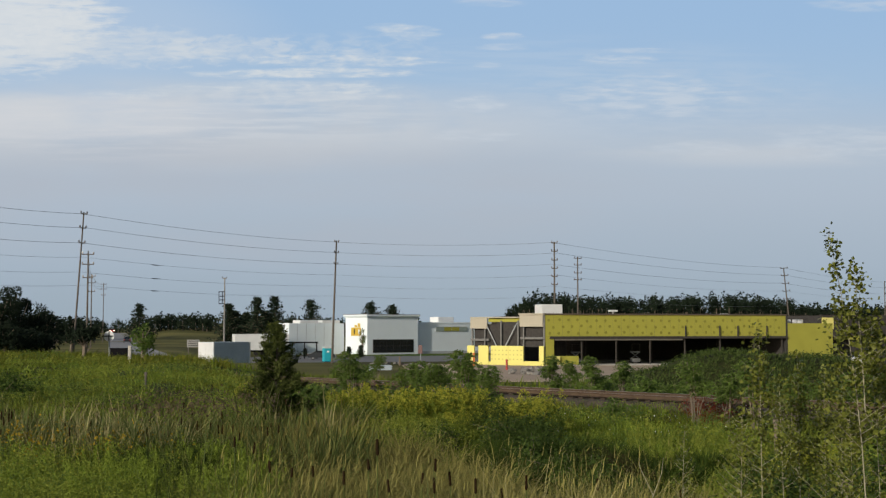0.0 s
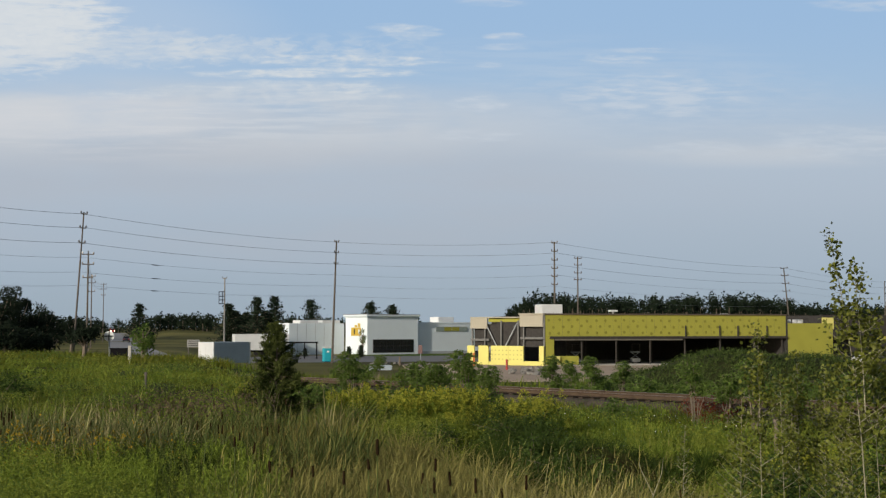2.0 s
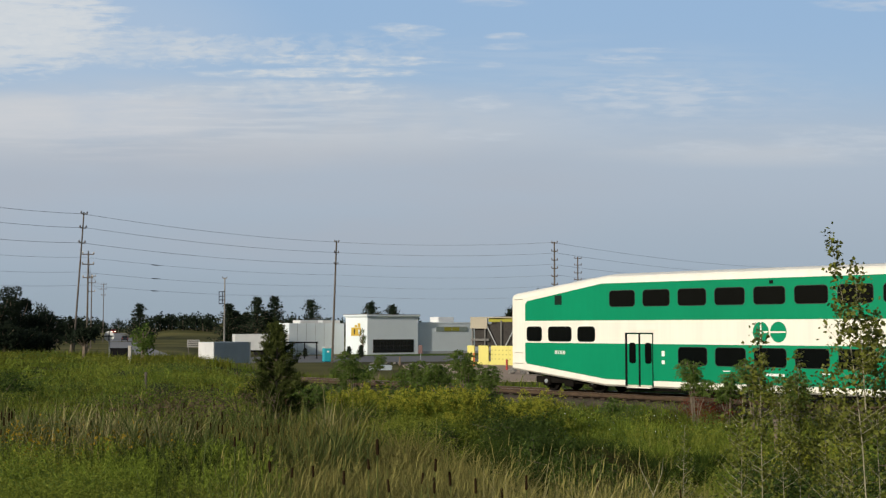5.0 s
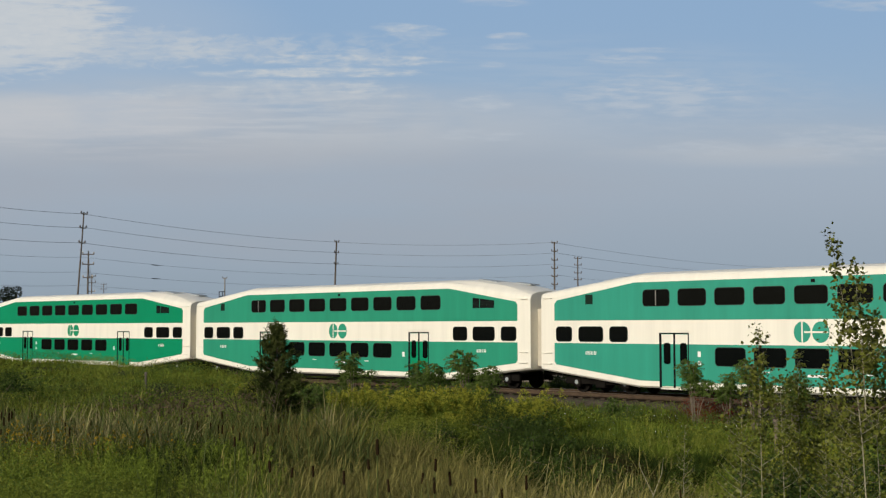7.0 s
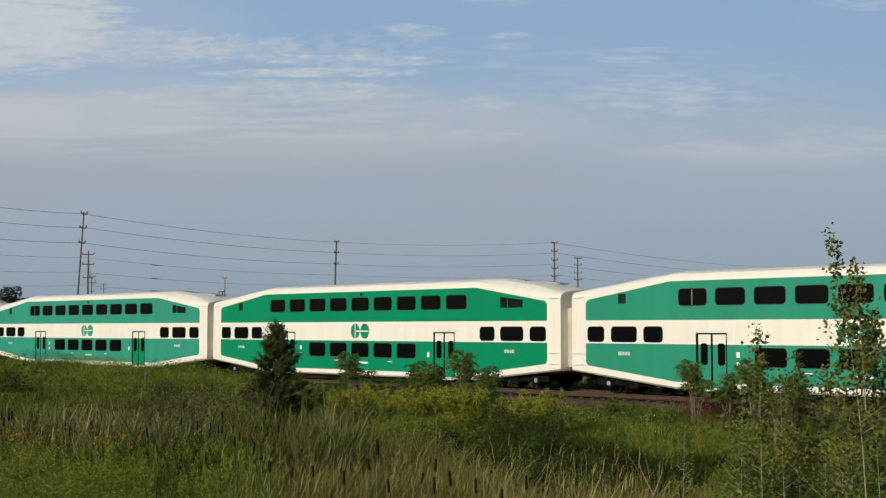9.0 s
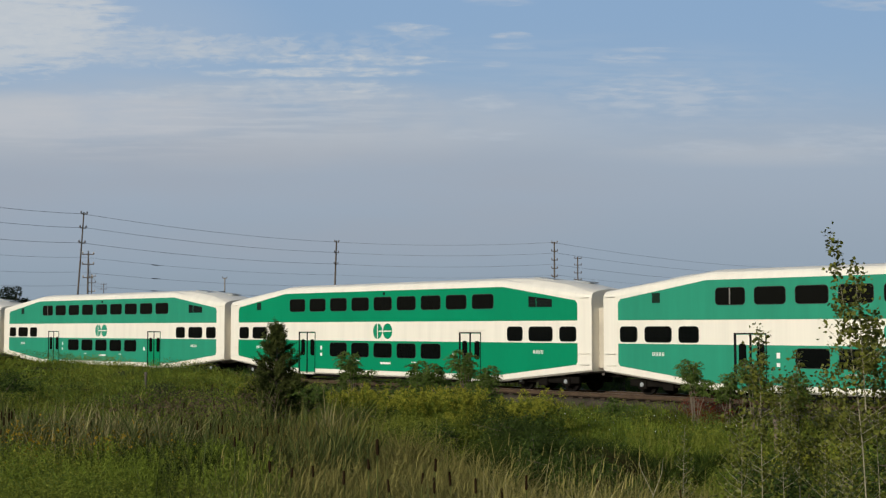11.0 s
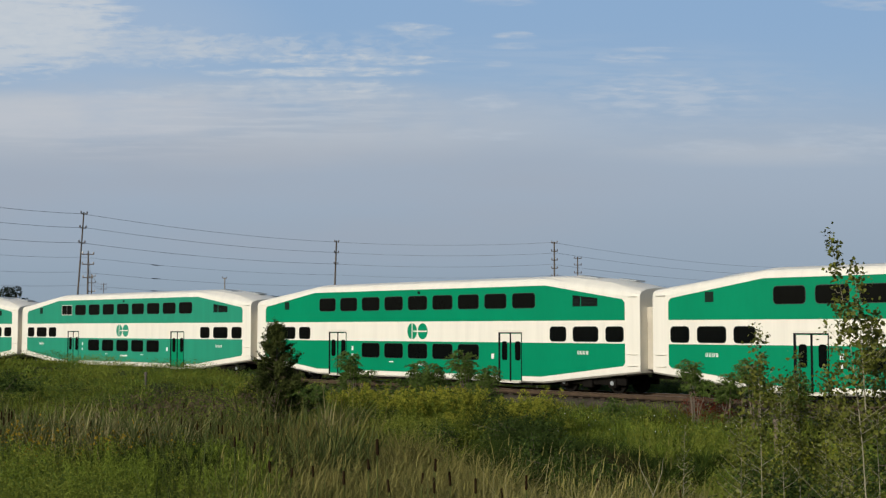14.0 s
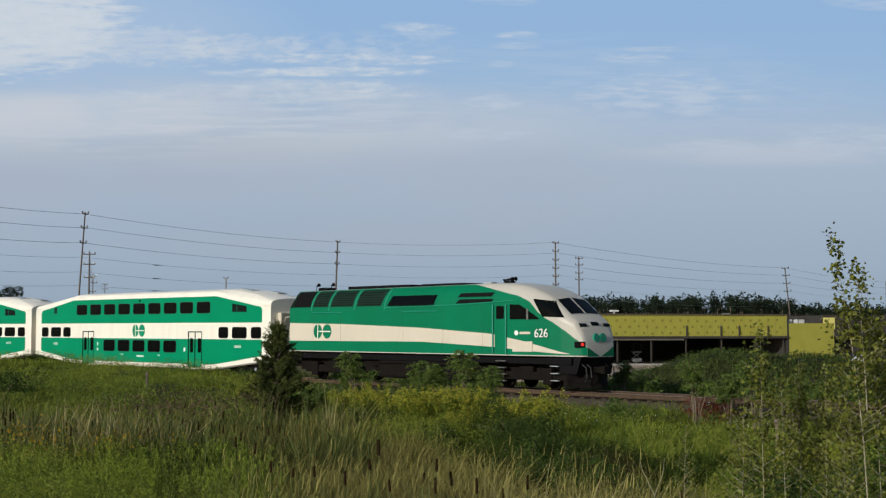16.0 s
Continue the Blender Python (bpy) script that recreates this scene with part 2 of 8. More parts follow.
# ---- mesh helpers ----
class Geo:
    """Collects vertices and faces of one mesh."""

    def __init__(self):
        self.v, self.f = [], []

    def add(self, vs, fs):
        k = len(self.v)
        self.v += [tuple(p) for p in vs]
        self.f += [tuple(i + k for i in q) for q in fs]
        return self

    def box(self, x0, x1, y0, y1, z0, z1, m=None):
        vs = [Vector((x, y, z)) for z in (z0, z1) for y in (y0, y1) for x in (x0, x1)]
        if m:
            vs = [m @ p for p in vs]
        return self.add(vs, [(0, 2, 3, 1), (4, 5, 7, 6), (0, 1, 5, 4), (2, 6, 7, 3), (0, 4, 6, 2), (1, 3, 7, 5)])

    def cbox(self, x0, x1, y0, y1, z0, z1, b=0.02, m=None):
        """Box with bevelled edges."""
        bm = bmesh.new()
        bmesh.ops.create_cube(bm, size=1)
        for p in bm.verts:
            p.co = Vector(((x0 + x1) / 2 + p.co.x * (x1 - x0), (y0 + y1) / 2 + p.co.y * (y1 - y0), (z0 + z1) / 2 + p.co.z * (z1 - z0)))
        bmesh.ops.bevel(bm, geom=bm.edges[:], offset=b, segments=2, affect="EDGES", profile=0.5)
        bm.verts.index_update()
        self.add([m @ p.co if m else p.co for p in bm.verts], [[q.index for q in g.verts] for g in bm.faces])
        bm.free()
        return self

    def prism(self, poly, y0, y1):
        """Polygon in x and z, drawn out along y. Counter-clockwise as seen from -y."""
        n = len(poly)
        vs = [(x, y0, z) for x, z in poly] + [(x, y1, z) for x, z in poly]
        return self.add(vs, [tuple(range(n)), tuple(range(2 * n - 1, n - 1, -1))] + [((i + 1) % n, i, i + n, (i + 1) % n + n) for i in range(n)])

    def tube(self, pts, radii, n=8, cap=True):
        pts = [Vector(p) for p in pts]
        k = len(self.v)
        up = Vector((0.13, 0.27, 0.95))
        for i, p in enumerate(pts):
            d = (pts[min(i + 1, len(pts) - 1)] - pts[max(i - 1, 0)]).normalized()
            a = d.cross(up if abs(d.dot(up)) < 0.9 else Vector((1, 0, 0))).normalized()
            c = d.cross(a)
            r = radii[i] if isinstance(radii, (list, tuple)) else radii
            for j in range(n):
                w = 2 * math.pi * j / n
                self.v.append(tuple(p + a * math.cos(w) * r + c * math.sin(w) * r))
        for i in range(len(pts) - 1):
            for j in range(n):
                q, e = k + i * n, (j + 1) % n
                self.f.append((q + j, q + e, q + n + e, q + n + j))
        if cap:
            self.f.append(tuple(k + j for j in range(n - 1, -1, -1)))
            self.f.append(tuple(k + (len(pts) - 1) * n + j for j in range(n)))
        return self

    def loft(self, sections, cap=True):
        """Closed sections with the same number of points, joined in order."""
        k, n = len(self.v), len(sections[0])
        for s in sections:
            self.v += [tuple(p) for p in s]
        for i in range(len(sections) - 1):
            for j in range(n):
                q, e = k + i * n, (j + 1) % n
                self.f.append((q + j, q + e, q + n + e, q + n + j))
        if cap:
            self.f.append(tuple(k + j for j in range(n - 1, -1, -1)))
            self.f.append(tuple(k + (len(sections) - 1) * n + j for j in range(n)))
        return self

    def mesh(self, name, material, smooth=False):
        me = bpy.data.meshes.new(name)
        me.from_pydata(self.v, [], self.f)
        if smooth:
            me.polygons.foreach_set("use_smooth", [True] * len(me.polygons))
            me.set_sharp_from_angle(angle=radians(35))
        me.materials.append(material)
        me.update()
        return me


def part(name, geo, material, parent, label="", smooth=False, at=None):
    """ONE mesh object under a thing or under a part."""
    me = geo if isinstance(geo, bpy.types.Mesh) else geo.mesh(name, material, smooth)
    ob = new(name, me)
    ob.parent = parent
    if at:
        ob.matrix_basis = at
    if label:
        tagged(ob, label)
    return ob


def thing(name, label, category, m=None, group="", kind=""):
    ob = new(name)
    ob.empty_display_size = 0.2
    if m:
        ob.matrix_basis = m
    return tagged(ob, label, category, group, kind)


def solid(name, geo, material, label, category, m=None, kind="", group="", smooth=False):
    ob = new(name, geo.mesh(name, material, smooth))
    if m:
        ob.matrix_basis = m
    return tagged(ob, label, category, group, kind)


def quick_mesh(name, verts, faces, material):
    """Mesh from arrays: verts (n, 3), faces (m, k)."""
    me = bpy.data.meshes.new(name)
    k = faces.shape[1]
    me.vertices.add(len(verts))
    me.vertices.foreach_set("co", np.ascontiguousarray(verts, dtype=np.float32).ravel())
    me.loops.add(faces.size)
    me.loops.foreach_set("vertex_index", np.ascontiguousarray(faces, dtype=np.int32).ravel())
    me.polygons.add(len(faces))
    me.polygons.foreach_set("loop_start", np.arange(0, faces.size, k, dtype=np.int32))
    me.update(calc_edges=True)
    me.materials.append(material)
    return me


def round_rect(x0, x1, z0, z1, r, n=4):
    pts = []
    for cx, cz, a in ((x1 - r, z0 + r, -90), (x1 - r, z1 - r, 0), (x0 + r, z1 - r, 90), (x0 + r, z0 + r, 180)):
        for i in range(n):
            w = radians(a + 90 * i / (n - 1))
            pts.append((cx + r * math.cos(w), cz + r * math.sin(w)))
    return pts


def lerp_table(x, table):
    return float(np.interp(x, [p[0] for p in table], [p[1] for p in table]))


def smooth01(x, a, b):
    u = min(1, max(0, (x - a) / (b - a)))
    return u * u * (3 - 2 * u)


# ---- the railway's line ----
_S = np.arange(-460.0, 460.5, 0.5)


def heading(s):
    u = np.clip(s, -120, 60)
    return 0.809836 + 0.000695 * u - 1.63292e-5 * u * u


_mid = heading(_S[:-1] + 0.25)
_TX = np.concatenate([[0], np.cumsum(np.cos(_mid) * 0.5)])
_TY = np.concatenate([[0], np.cumsum(-np.sin(_mid) * 0.5)])
_i0 = int(np.argmin(np.abs(_S)))
_TX += 3.912579 - _TX[_i0]
_TY += 52.639372 - _TY[_i0]


def track_at(s, lat=1.5, z=0.0):
    """A point beside the track: s along it, lat across it (1.5 is the middle of the track, less is nearer)."""
    h = float(heading(s))
    return Vector((float(np.interp(s, _S, _TX)) + lat * math.sin(h), float(np.interp(s, _S, _TY)) + lat * math.cos(h), z))


_CX = _TX + 1.5 * np.sin(heading(_S))
_CY = _TY + 1.5 * np.cos(heading(_S))


def track_offset(x, y):
    """Signed distance from the middle of the track; positive beyond it."""
    d2 = (_CX - x) ** 2 + (_CY - y) ** 2
    i = int(np.argmin(d2))
    h = float(heading(_S[i]))
    return float((x - _CX[i]) * math.sin(h) + (y - _CY[i]) * math.cos(h))


LEFT_ROLL = [(0, -0.9), (70, -0.7), (100, -0.45), (150, -0.6), (250, -0.95), (340, -1.0), (440, 0.9), (470, 1.0), (560, -0.4), (900, -0.7), (1500, 1.0), (5000, 4.0)]
RIGHT_ROLL = [(0, -1.0), (70, -1.2), (95, -2.3), (120, -2.4), (300, -2.4), (400, -0.5), (700, 4.0), (1200, 8.0), (5000, 9.0)]


def ground_z(x, y):
    a = x / max(y, 1.0)
    k = smooth01(-a, 0.165, 0.215)
    far = lerp_table(y, LEFT_ROLL) * k + lerp_table(y, RIGHT_ROLL) * (1 - k)
    q = track_offset(x, y) if abs(x) < 260 and -150 < y < 260 else 99
    near = -1.15 + 0.25 * math.sin(x * 0.23 + 1) * math.sin(y * 0.19) + 0.3 * smooth01(y, 18, 45)
    near += 1.2 * smooth01(-a, 0.07, 0.20) * smooth01(y, 42, 72)
    bank = 1.0
    near = near + (bank - near) * (1 - smooth01(y, 3.0, 10.0))
    if q < 0:
        z = near
    else:
        z = near * (1 - smooth01(q, 3, 26)) + far * smooth01(q, 3, 26)
    z += (2.4 + 0.22 * math.sin(x * 0.9) + 0.15 * math.sin(x * 2.1 + y)) * math.exp(-(abs(x - 18.0) / 8.0) ** 3 - ((y - 72) / 7.0) ** 2) * smooth01(q, 4, 12)
    z += 1.9 * smooth01(y, 270, 420) * smooth01(a, -0.238, -0.222) * (1 - smooth01(a, -0.14, -0.10)) * (1 - smooth01(y, 500, 800))
    w = 1 - smooth01(abs(q), 2.2, 4.6)
    return z * (1 - w) + (-0.42) * w


# ---- large structure ----
def build_sky_backdrop():
    g = Geo()
    g.add([(-2600, 0, -150), (2600, 0, -150), (2600, 0, 1900), (-2600, 0, 1900)], [(0, 1, 2, 3)])
    m = bpy.data.materials.new("thin clouds on blue")
    m.use_nodes = True
    t = m.node_tree
    n, l = t.nodes, t.links
    n.remove(n["Principled BSDF"])
    em = n.new("ShaderNodeEmission")
    l.new(em.outputs[0], n["Material Output"].inputs["Surface"])
    co = n.new("ShaderNodeTexCoord")
    sep = n.new("ShaderNodeSeparateXYZ")
    l.new(co.outputs["Object"], sep.inputs[0])

    def math_node(op, a, b=None, c=None):
        k = n.new("ShaderNodeMath")
        k.operation = op
        for i, q in enumerate((a, b, c)):
            if q is None:
                continue
            if isinstance(q, (int, float)):
                k.inputs[i].default_value = q
            else:
                l.new(q, k.inputs[i])
        return k.outputs[0]

    def step(v, a, b, lo=0.0, hi=1.0):
        k = n.new("ShaderNodeMapRange")
        k.interpolation_type = "SMOOTHSTEP"
        l.new(v, k.inputs["Value"])
        for s, q in (("From Min", a), ("From Max", b), ("To Min", lo), ("To Max", hi)):
            k.inputs[s].default_value = q
        return k.outputs[0]

    def clouds(scale, stretch, turn, detail=5, rough=0.55, warp=0.0, shift=(0, 0, 0)):
        mp = n.new("ShaderNodeMapping")
        mp.inputs["Scale"].default_value = (stretch[0] / 1000, 1, stretch[1] / 1000)
        mp.inputs["Rotation"].default_value = (0, radians(turn), 0)
        mp.inputs["Location"].default_value = shift
        l.new(co.outputs["Object"], mp.inputs["Vector"])
        k = n.new("ShaderNodeTexNoise")
        k.inputs["Scale"].default_value = scale
        k.inputs["Detail"].default_value = detail
        k.inputs["Roughness"].default_value = rough
        k.inputs["Distortion"].default_value = warp
        l.new(mp.outputs[0], k.inputs["Vector"])
        return k.outputs["Fac"]

    x, z = sep.outputs["X"], sep.outputs["Z"]

    def blob(cx, cz, rx, rz, soft=1.0):
        """Soft elliptic patch, 1 in its middle."""
        dx = math_node("DIVIDE", math_node("SUBTRACT", x, cx), rx)
        dz = math_node("DIVIDE", math_node("SUBTRACT", z, cz), rz)
        r = math_node("ADD", math_node("MULTIPLY", dx, dx), math_node("MULTIPLY", dz, dz))
        return step(r, 1.0 + soft, 0.0)

    def mix(f, a, b):
        k = n.new("ShaderNodeMix")
        k.data_type = "RGBA"
        for s, q in (("Factor", f), ("A", a), ("B", b)):
            if isinstance(q, tuple):
                k.inputs[s].default_value = (*q, 1)
            else:
                l.new(q, k.inputs[s])
        return k.outputs["Result"]

    ramp = n.new("ShaderNodeValToRGB")
    l.new(step(z, 0, 1100), ramp.inputs[0])
    ramp.color_ramp.elements[0].color = (0.300, 0.372, 0.442, 1)
    ramp.color_ramp.elements[1].color = (0.292, 0.445, 0.652, 1)
    for pos, c in ((0.09, (0.336, 0.411, 0.494)), (0.33, (0.380, 0.452, 0.541)), (0.57, (0.402, 0.480, 0.575)), (0.82, (0.325, 0.464, 0.636))):
        e = ramp.color_ramp.elements.new(pos)
        e.color = (*c, 1)
    col = ramp.outputs[0]

    def lay(col, amount, shape, tint):
        return mix(math_node("MULTIPLY", shape, amount), col, tint)

    def meet(*masks):
        out = masks[0]
        for q in masks[1:]:
            out = math_node("MULTIPLY", out, q)
        return out

    white, veil, grey = (0.615, 0.655, 0.685), (0.512, 0.548, 0.592), (0.395, 0.425, 0.480)
    soft = clouds(1.3, (1.0, 3.0), 4)
    col = lay(col, 0.9, meet(step(soft, 0.28, 0.60), blob(-900, 660, 1150, 130)), veil)
    col = lay(col, 0.7, meet(step(clouds(2.2, (0.8, 3.0), 2, shift=(2, 0, 9)), 0.40, 0.62), blob(-1250, 690, 520, 70)), (0.56, 0.59, 0.62))
    col = lay(col, 0.6, meet(step(clouds(1.6, (0.7, 4.0), 2, shift=(7, 0, 3)), 0.34, 0.62), blob(1000, 590, 620, 60)), veil)
    col = lay(col, 0.55, meet(step(clouds(1.1, (0.7, 2.6), 2, shift=(3, 0, 1)), 0.36, 0.66), blob(-700, 420, 1300, 190)), grey)
    col = lay(col, 0.45, meet(step(clouds(3.0, (0.7, 2.5), 4, shift=(4, 0, 6)), 0.36, 0.60), blob(-1060, 782, 300, 38)), (0.345, 0.475, 0.64))
    # thin clouds, placed by their bearing across (0 to 1568) and height below the upper rim
    def at(sx, sz, w, h):
        return 1.806 * (sx - 784), 1064 - 1.82 * sz, 1.806 * w, 1.82 * h

    def frayed(sx, sz, w, h, cloud, k, lo, hi, soft=1.0):
        """Patch with a broken, cloud-shaped rim."""
        p = blob(*at(sx, sz, w, h), soft)
        return meet(step(p, 0.0, 0.18), step(math_node("MULTIPLY_ADD", math_node("SUBTRACT", cloud, 0.5), k, p), lo, hi))

    ripple = clouds(17.0, (1.0, 2.6), 6, detail=4, rough=0.55, warp=0.5)
    finger = clouds(7.0, (1.0, 6.0), 3, detail=6, rough=0.6, warp=0.35, shift=(1.3, 0, 0.4))
    streak = clouds(5.0, (0.55, 9.0), 2, detail=4, rough=0.55, shift=(2.1, 0, 7.7))
    roll = clouds(9.0, (1.0, 6.0), 2, detail=5, rough=0.55, warp=0.25, shift=(3.7, 0, 5.1))
    rip = step(ripple, 0.38, 0.66)
    rolls = step(roll, 0.36, 0.66)
    white, bright = (0.575, 0.62, 0.66), (0.61, 0.645, 0.672)
    # pale haze round the bank and below it
    col = lay(col, 0.42, blob(*at(90, 60, 330, 100)), (0.47, 0.55, 0.65))
    col = lay(col, 0.45, frayed(170, 208, 320, 40, finger, 1.0, 0.15, 1.0), (0.575, 0.595, 0.63))
    # bright bank with level fingers
    col = lay(col, 0.80, frayed(-20, 48, 205, 86, finger, 2.4, 0.22, 0.95), bright)
    col = lay(col, 0.45, meet(frayed(10, 30, 170, 70, ripple, 1.4, 0.25, 1.0), math_node("MULTIPLY_ADD", rip, 0.6, 0.4)), (0.65, 0.68, 0.70))
    # rippled field to its right, thinning out
    col = lay(col, 0.62, meet(frayed(245, 84, 150, 38, ripple, 2.0, 0.30, 1.15), math_node("MULTIPLY_ADD", rolls, 0.5, 0.5)), white)
    col = lay(col, 0.50, meet(frayed(390, 88, 150, 28, ripple, 2.0, 0.40, 1.15), math_node("MULTIPLY_ADD", rolls, 0.5, 0.5)), white)
    col = lay(col, 0.30, meet(rip, blob(*at(590, 92, 170, 30))), white)
    # long rolls
    for sx, sz, w, h, k in ((540, 130, 190, 9, 0.95), (560, 131, 130, 6, 0.55), (410, 133, 70, 7, 0.55), (620, 109, 150, 10, 0.70), (705, 110, 40, 9, 0.50), (600, 97, 40, 14, 0.45), (500, 106, 70, 9, 0.5),
                            (636, 159, 34, 10, 0.55), (520, 155, 170, 12, 0.55), (580, 172, 120, 9, 0.45), (330, 162, 110, 12, 0.30), (215, 170, 70, 9, 0.45), (725, 57, 52, 15, 0.50), (690, 48, 40, 8, 0.40)):
        col = lay(col, k, meet(math_node("MULTIPLY_ADD", rolls, 0.7, 0.3), math_node("MULTIPLY_ADD", rip, 0.45, 0.55), frayed(sx, sz, w, h, roll, 1.6, 0.12, 1.05)), (0.60, 0.64, 0.67))
    # fine level striations
    col = lay(col, 0.45, meet(step(streak, 0.42, 0.64), blob(*at(480, 205, 250, 44))), (0.565, 0.60, 0.64))
    col = lay(col, 0.22, meet(step(streak, 0.60, 0.42), blob(*at(500, 218, 210, 26))), (0.42, 0.47, 0.54))
    col = lay(col, 0.30, meet(step(streak, 0.44, 0.64), blob(*at(150, 230, 280, 50))), (0.585, 0.60, 0.635))
    col = lay(col, 0.30, meet(rip, blob(*at(540, 172, 190, 26))), (0.56, 0.60, 0.645))
    # faint wisps
    col = lay(col, 0.30, meet(step(roll, 0.30, 0.70), blob(*at(1160, 175, 300, 60))), (0.50, 0.56, 0.635))
    col = lay(col, 0.25, meet(step(streak, 0.36, 0.66), blob(*at(1000, 110, 330, 40))), (0.46, 0.55, 0.66))
    for sx, sz, w, h, k in ((895, 65, 36, 7, 0.70), (890, 84, 46, 7, 0.40), (1105, 106, 66, 8, 0.70), (1050, 101, 16, 6, 0.50), (1140, 90, 60, 5, 0.40), (1160, 172, 140, 34, 0.50), (1090, 165, 24, 10, 0.40), (845, 187, 50, 15, 0.60), (840, 243, 70, 12, 0.40), (866, 116, 24, 6, 0.45), (1240, 265, 80, 12, 0.35), (1490, 255, 130, 30, 0.36), (1540, 8, 90, 11, 0.4), (870, 4, 60, 8, 0.4)):
        col = lay(col, k, meet(math_node("MULTIPLY_ADD", rolls, 0.6, 0.4), frayed(sx, sz, w, h, roll, 2.0, 0.10, 1.35)), (0.545, 0.60, 0.665))
    l.new(col, em.inputs["Color"])
    em.inputs["Strength"].default_value = 1.0
    ob = new("backdrop", g.mesh("backdrop", m))
    ob.matrix_basis = pose(0, 4000, 0)
    return tagged(ob, "pale blue evening sky with thin rippled white clouds", "sky", kind="structure")


def build_ground():
    def axis(fine, step, far, grow):
        a = list(np.arange(0, fine, step))
        while a[-1] < far:
            a.append(a[-1] + step)
            step *= grow
        return a

    right = axis(70, 2.0, 4600, 1.12)
    xs = [-v for v in reversed(right[1:])] + right
    ys = [-4600, -2000, -800, -300, -150, -80, -40, -20, -10] + axis(150, 2.0, 4700, 1.09)
    g = Geo()
    vs = [(x, y, ground_z(x, y)) for y in ys for x in xs]
    w = len(xs)
    fs = [(j * w + i, j * w + i + 1, (j + 1) * w + i + 1, (j + 1) * w + i) for j in range(len(ys) - 1) for i in range(w - 1)]
    g.add(vs, fs)
    m = SOIL.copy()
    m.name = "meadow soil, green fields further off"
    n, l = m.node_tree.nodes, m.node_tree.links
    b = n["Principled BSDF"]
    old = b.inputs["Base Color"].links[0].from_socket
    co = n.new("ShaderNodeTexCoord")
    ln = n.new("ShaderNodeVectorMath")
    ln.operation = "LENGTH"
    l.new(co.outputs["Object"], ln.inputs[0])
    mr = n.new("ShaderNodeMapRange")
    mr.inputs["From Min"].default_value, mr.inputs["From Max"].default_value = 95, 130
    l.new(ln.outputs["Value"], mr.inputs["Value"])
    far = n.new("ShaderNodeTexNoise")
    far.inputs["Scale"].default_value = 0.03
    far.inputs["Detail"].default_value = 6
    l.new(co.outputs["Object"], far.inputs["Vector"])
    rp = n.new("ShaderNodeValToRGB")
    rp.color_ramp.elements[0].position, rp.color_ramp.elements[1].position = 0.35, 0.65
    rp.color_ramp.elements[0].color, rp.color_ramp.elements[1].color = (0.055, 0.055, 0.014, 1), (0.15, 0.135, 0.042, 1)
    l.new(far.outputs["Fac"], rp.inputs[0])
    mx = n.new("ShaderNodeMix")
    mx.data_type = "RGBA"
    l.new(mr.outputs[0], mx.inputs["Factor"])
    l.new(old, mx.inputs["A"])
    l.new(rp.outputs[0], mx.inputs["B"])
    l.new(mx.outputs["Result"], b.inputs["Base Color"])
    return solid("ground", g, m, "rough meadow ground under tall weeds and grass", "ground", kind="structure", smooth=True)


def strip(points, width, lift=0.0):
    """A ribbon on the ground along points (x, y)."""
    g = Geo()
    left, right = [], []
    for i, p in enumerate(points):
        a, b = points[max(i - 1, 0)], points[min(i + 1, len(points) - 1)]
        d = Vector((b[0] - a[0], b[1] - a[1])).normalized()
        nrm = Vector((-d.y, d.x)) * width / 2
        for lst, s in ((left, 1), (right, -1)):
            x, y = p[0] + nrm.x * s, p[1] + nrm.y * s
            lst.append((x, y))
    for i in range(len(points)):
        z = max(ground_z(*left[i]), ground_z(*points[i][:2]), ground_z(*right[i])) + lift
        g.v += [(*left[i], z), (*right[i], z)]
    n = len(points)
    k = len(g.v)
    g.v += [(x, y, z - 0.6) for x, y, z in g.v[:k]]
    for i in range(n - 1):
        q = 2 * i
        g.f += [(q, q + 1, q + 3, q + 2), (q, q + 2, k + q + 2, k + q), (q + 1, k + q + 1, k + q + 3, q + 3)]
    return g


def build_track():
    tr = thing("railway_track", "single rusty railway track on grey ballast", "railway track", kind="structure")
    ss = np.arange(-150, 130.1, 2.0)
    for lat in (1.5 - 0.7525, 1.5 + 0.7525):
        for nm, prof, mt in (("rail", [(-0.068, -0.172), (0.068, -0.172), (0.068, -0.155), (0.012, -0.14), (0.012, -0.045), (0.035, -0.035), (0.035, -0.008), (-0.035, -0.008), (-0.035, -0.035), (-0.012, -0.045), (-0.012, -0.14), (-0.068, -0.155)], RUST),
                             ("rail_head", [(-0.034, -0.0078), (0.034, -0.0078), (0.026, 0.0), (-0.026, 0.0)], RAIL_HEAD)):
            secs = [[track_at(s, lat + a, b) for a, b in prof] for s in ss]
            part(nm, Geo().loft(secs), mt, tr)
    prof = [(-3.4, -0.75), (3.4, -0.75), (2.0, -0.24), (-2.0, -0.24)]
    secs = [[track_at(s, 1.5 + a, b) for a, b in prof] for s in ss]
    part("ballast_bed", Geo().loft(secs), BALLAST, tr, "grey crushed stone ballast")
    return tr


def build_sleepers(tr):
    me = Geo().cbox(-0.11, 0.11, -1.3, 1.3, -0.36, -0.175, 0.012).mesh("sleeper", SLEEPER)
    for i in range(280):
        s = -112 + i * 0.56
        p = track_at(s, 1.5)
        part("sleeper", me, SLEEPER, tr, at=pose(p.x, p.y, random.uniform(-0.01, 0.006), 0, 0, -math.degrees(float(heading(s))) + random.uniform(-1, 1)))


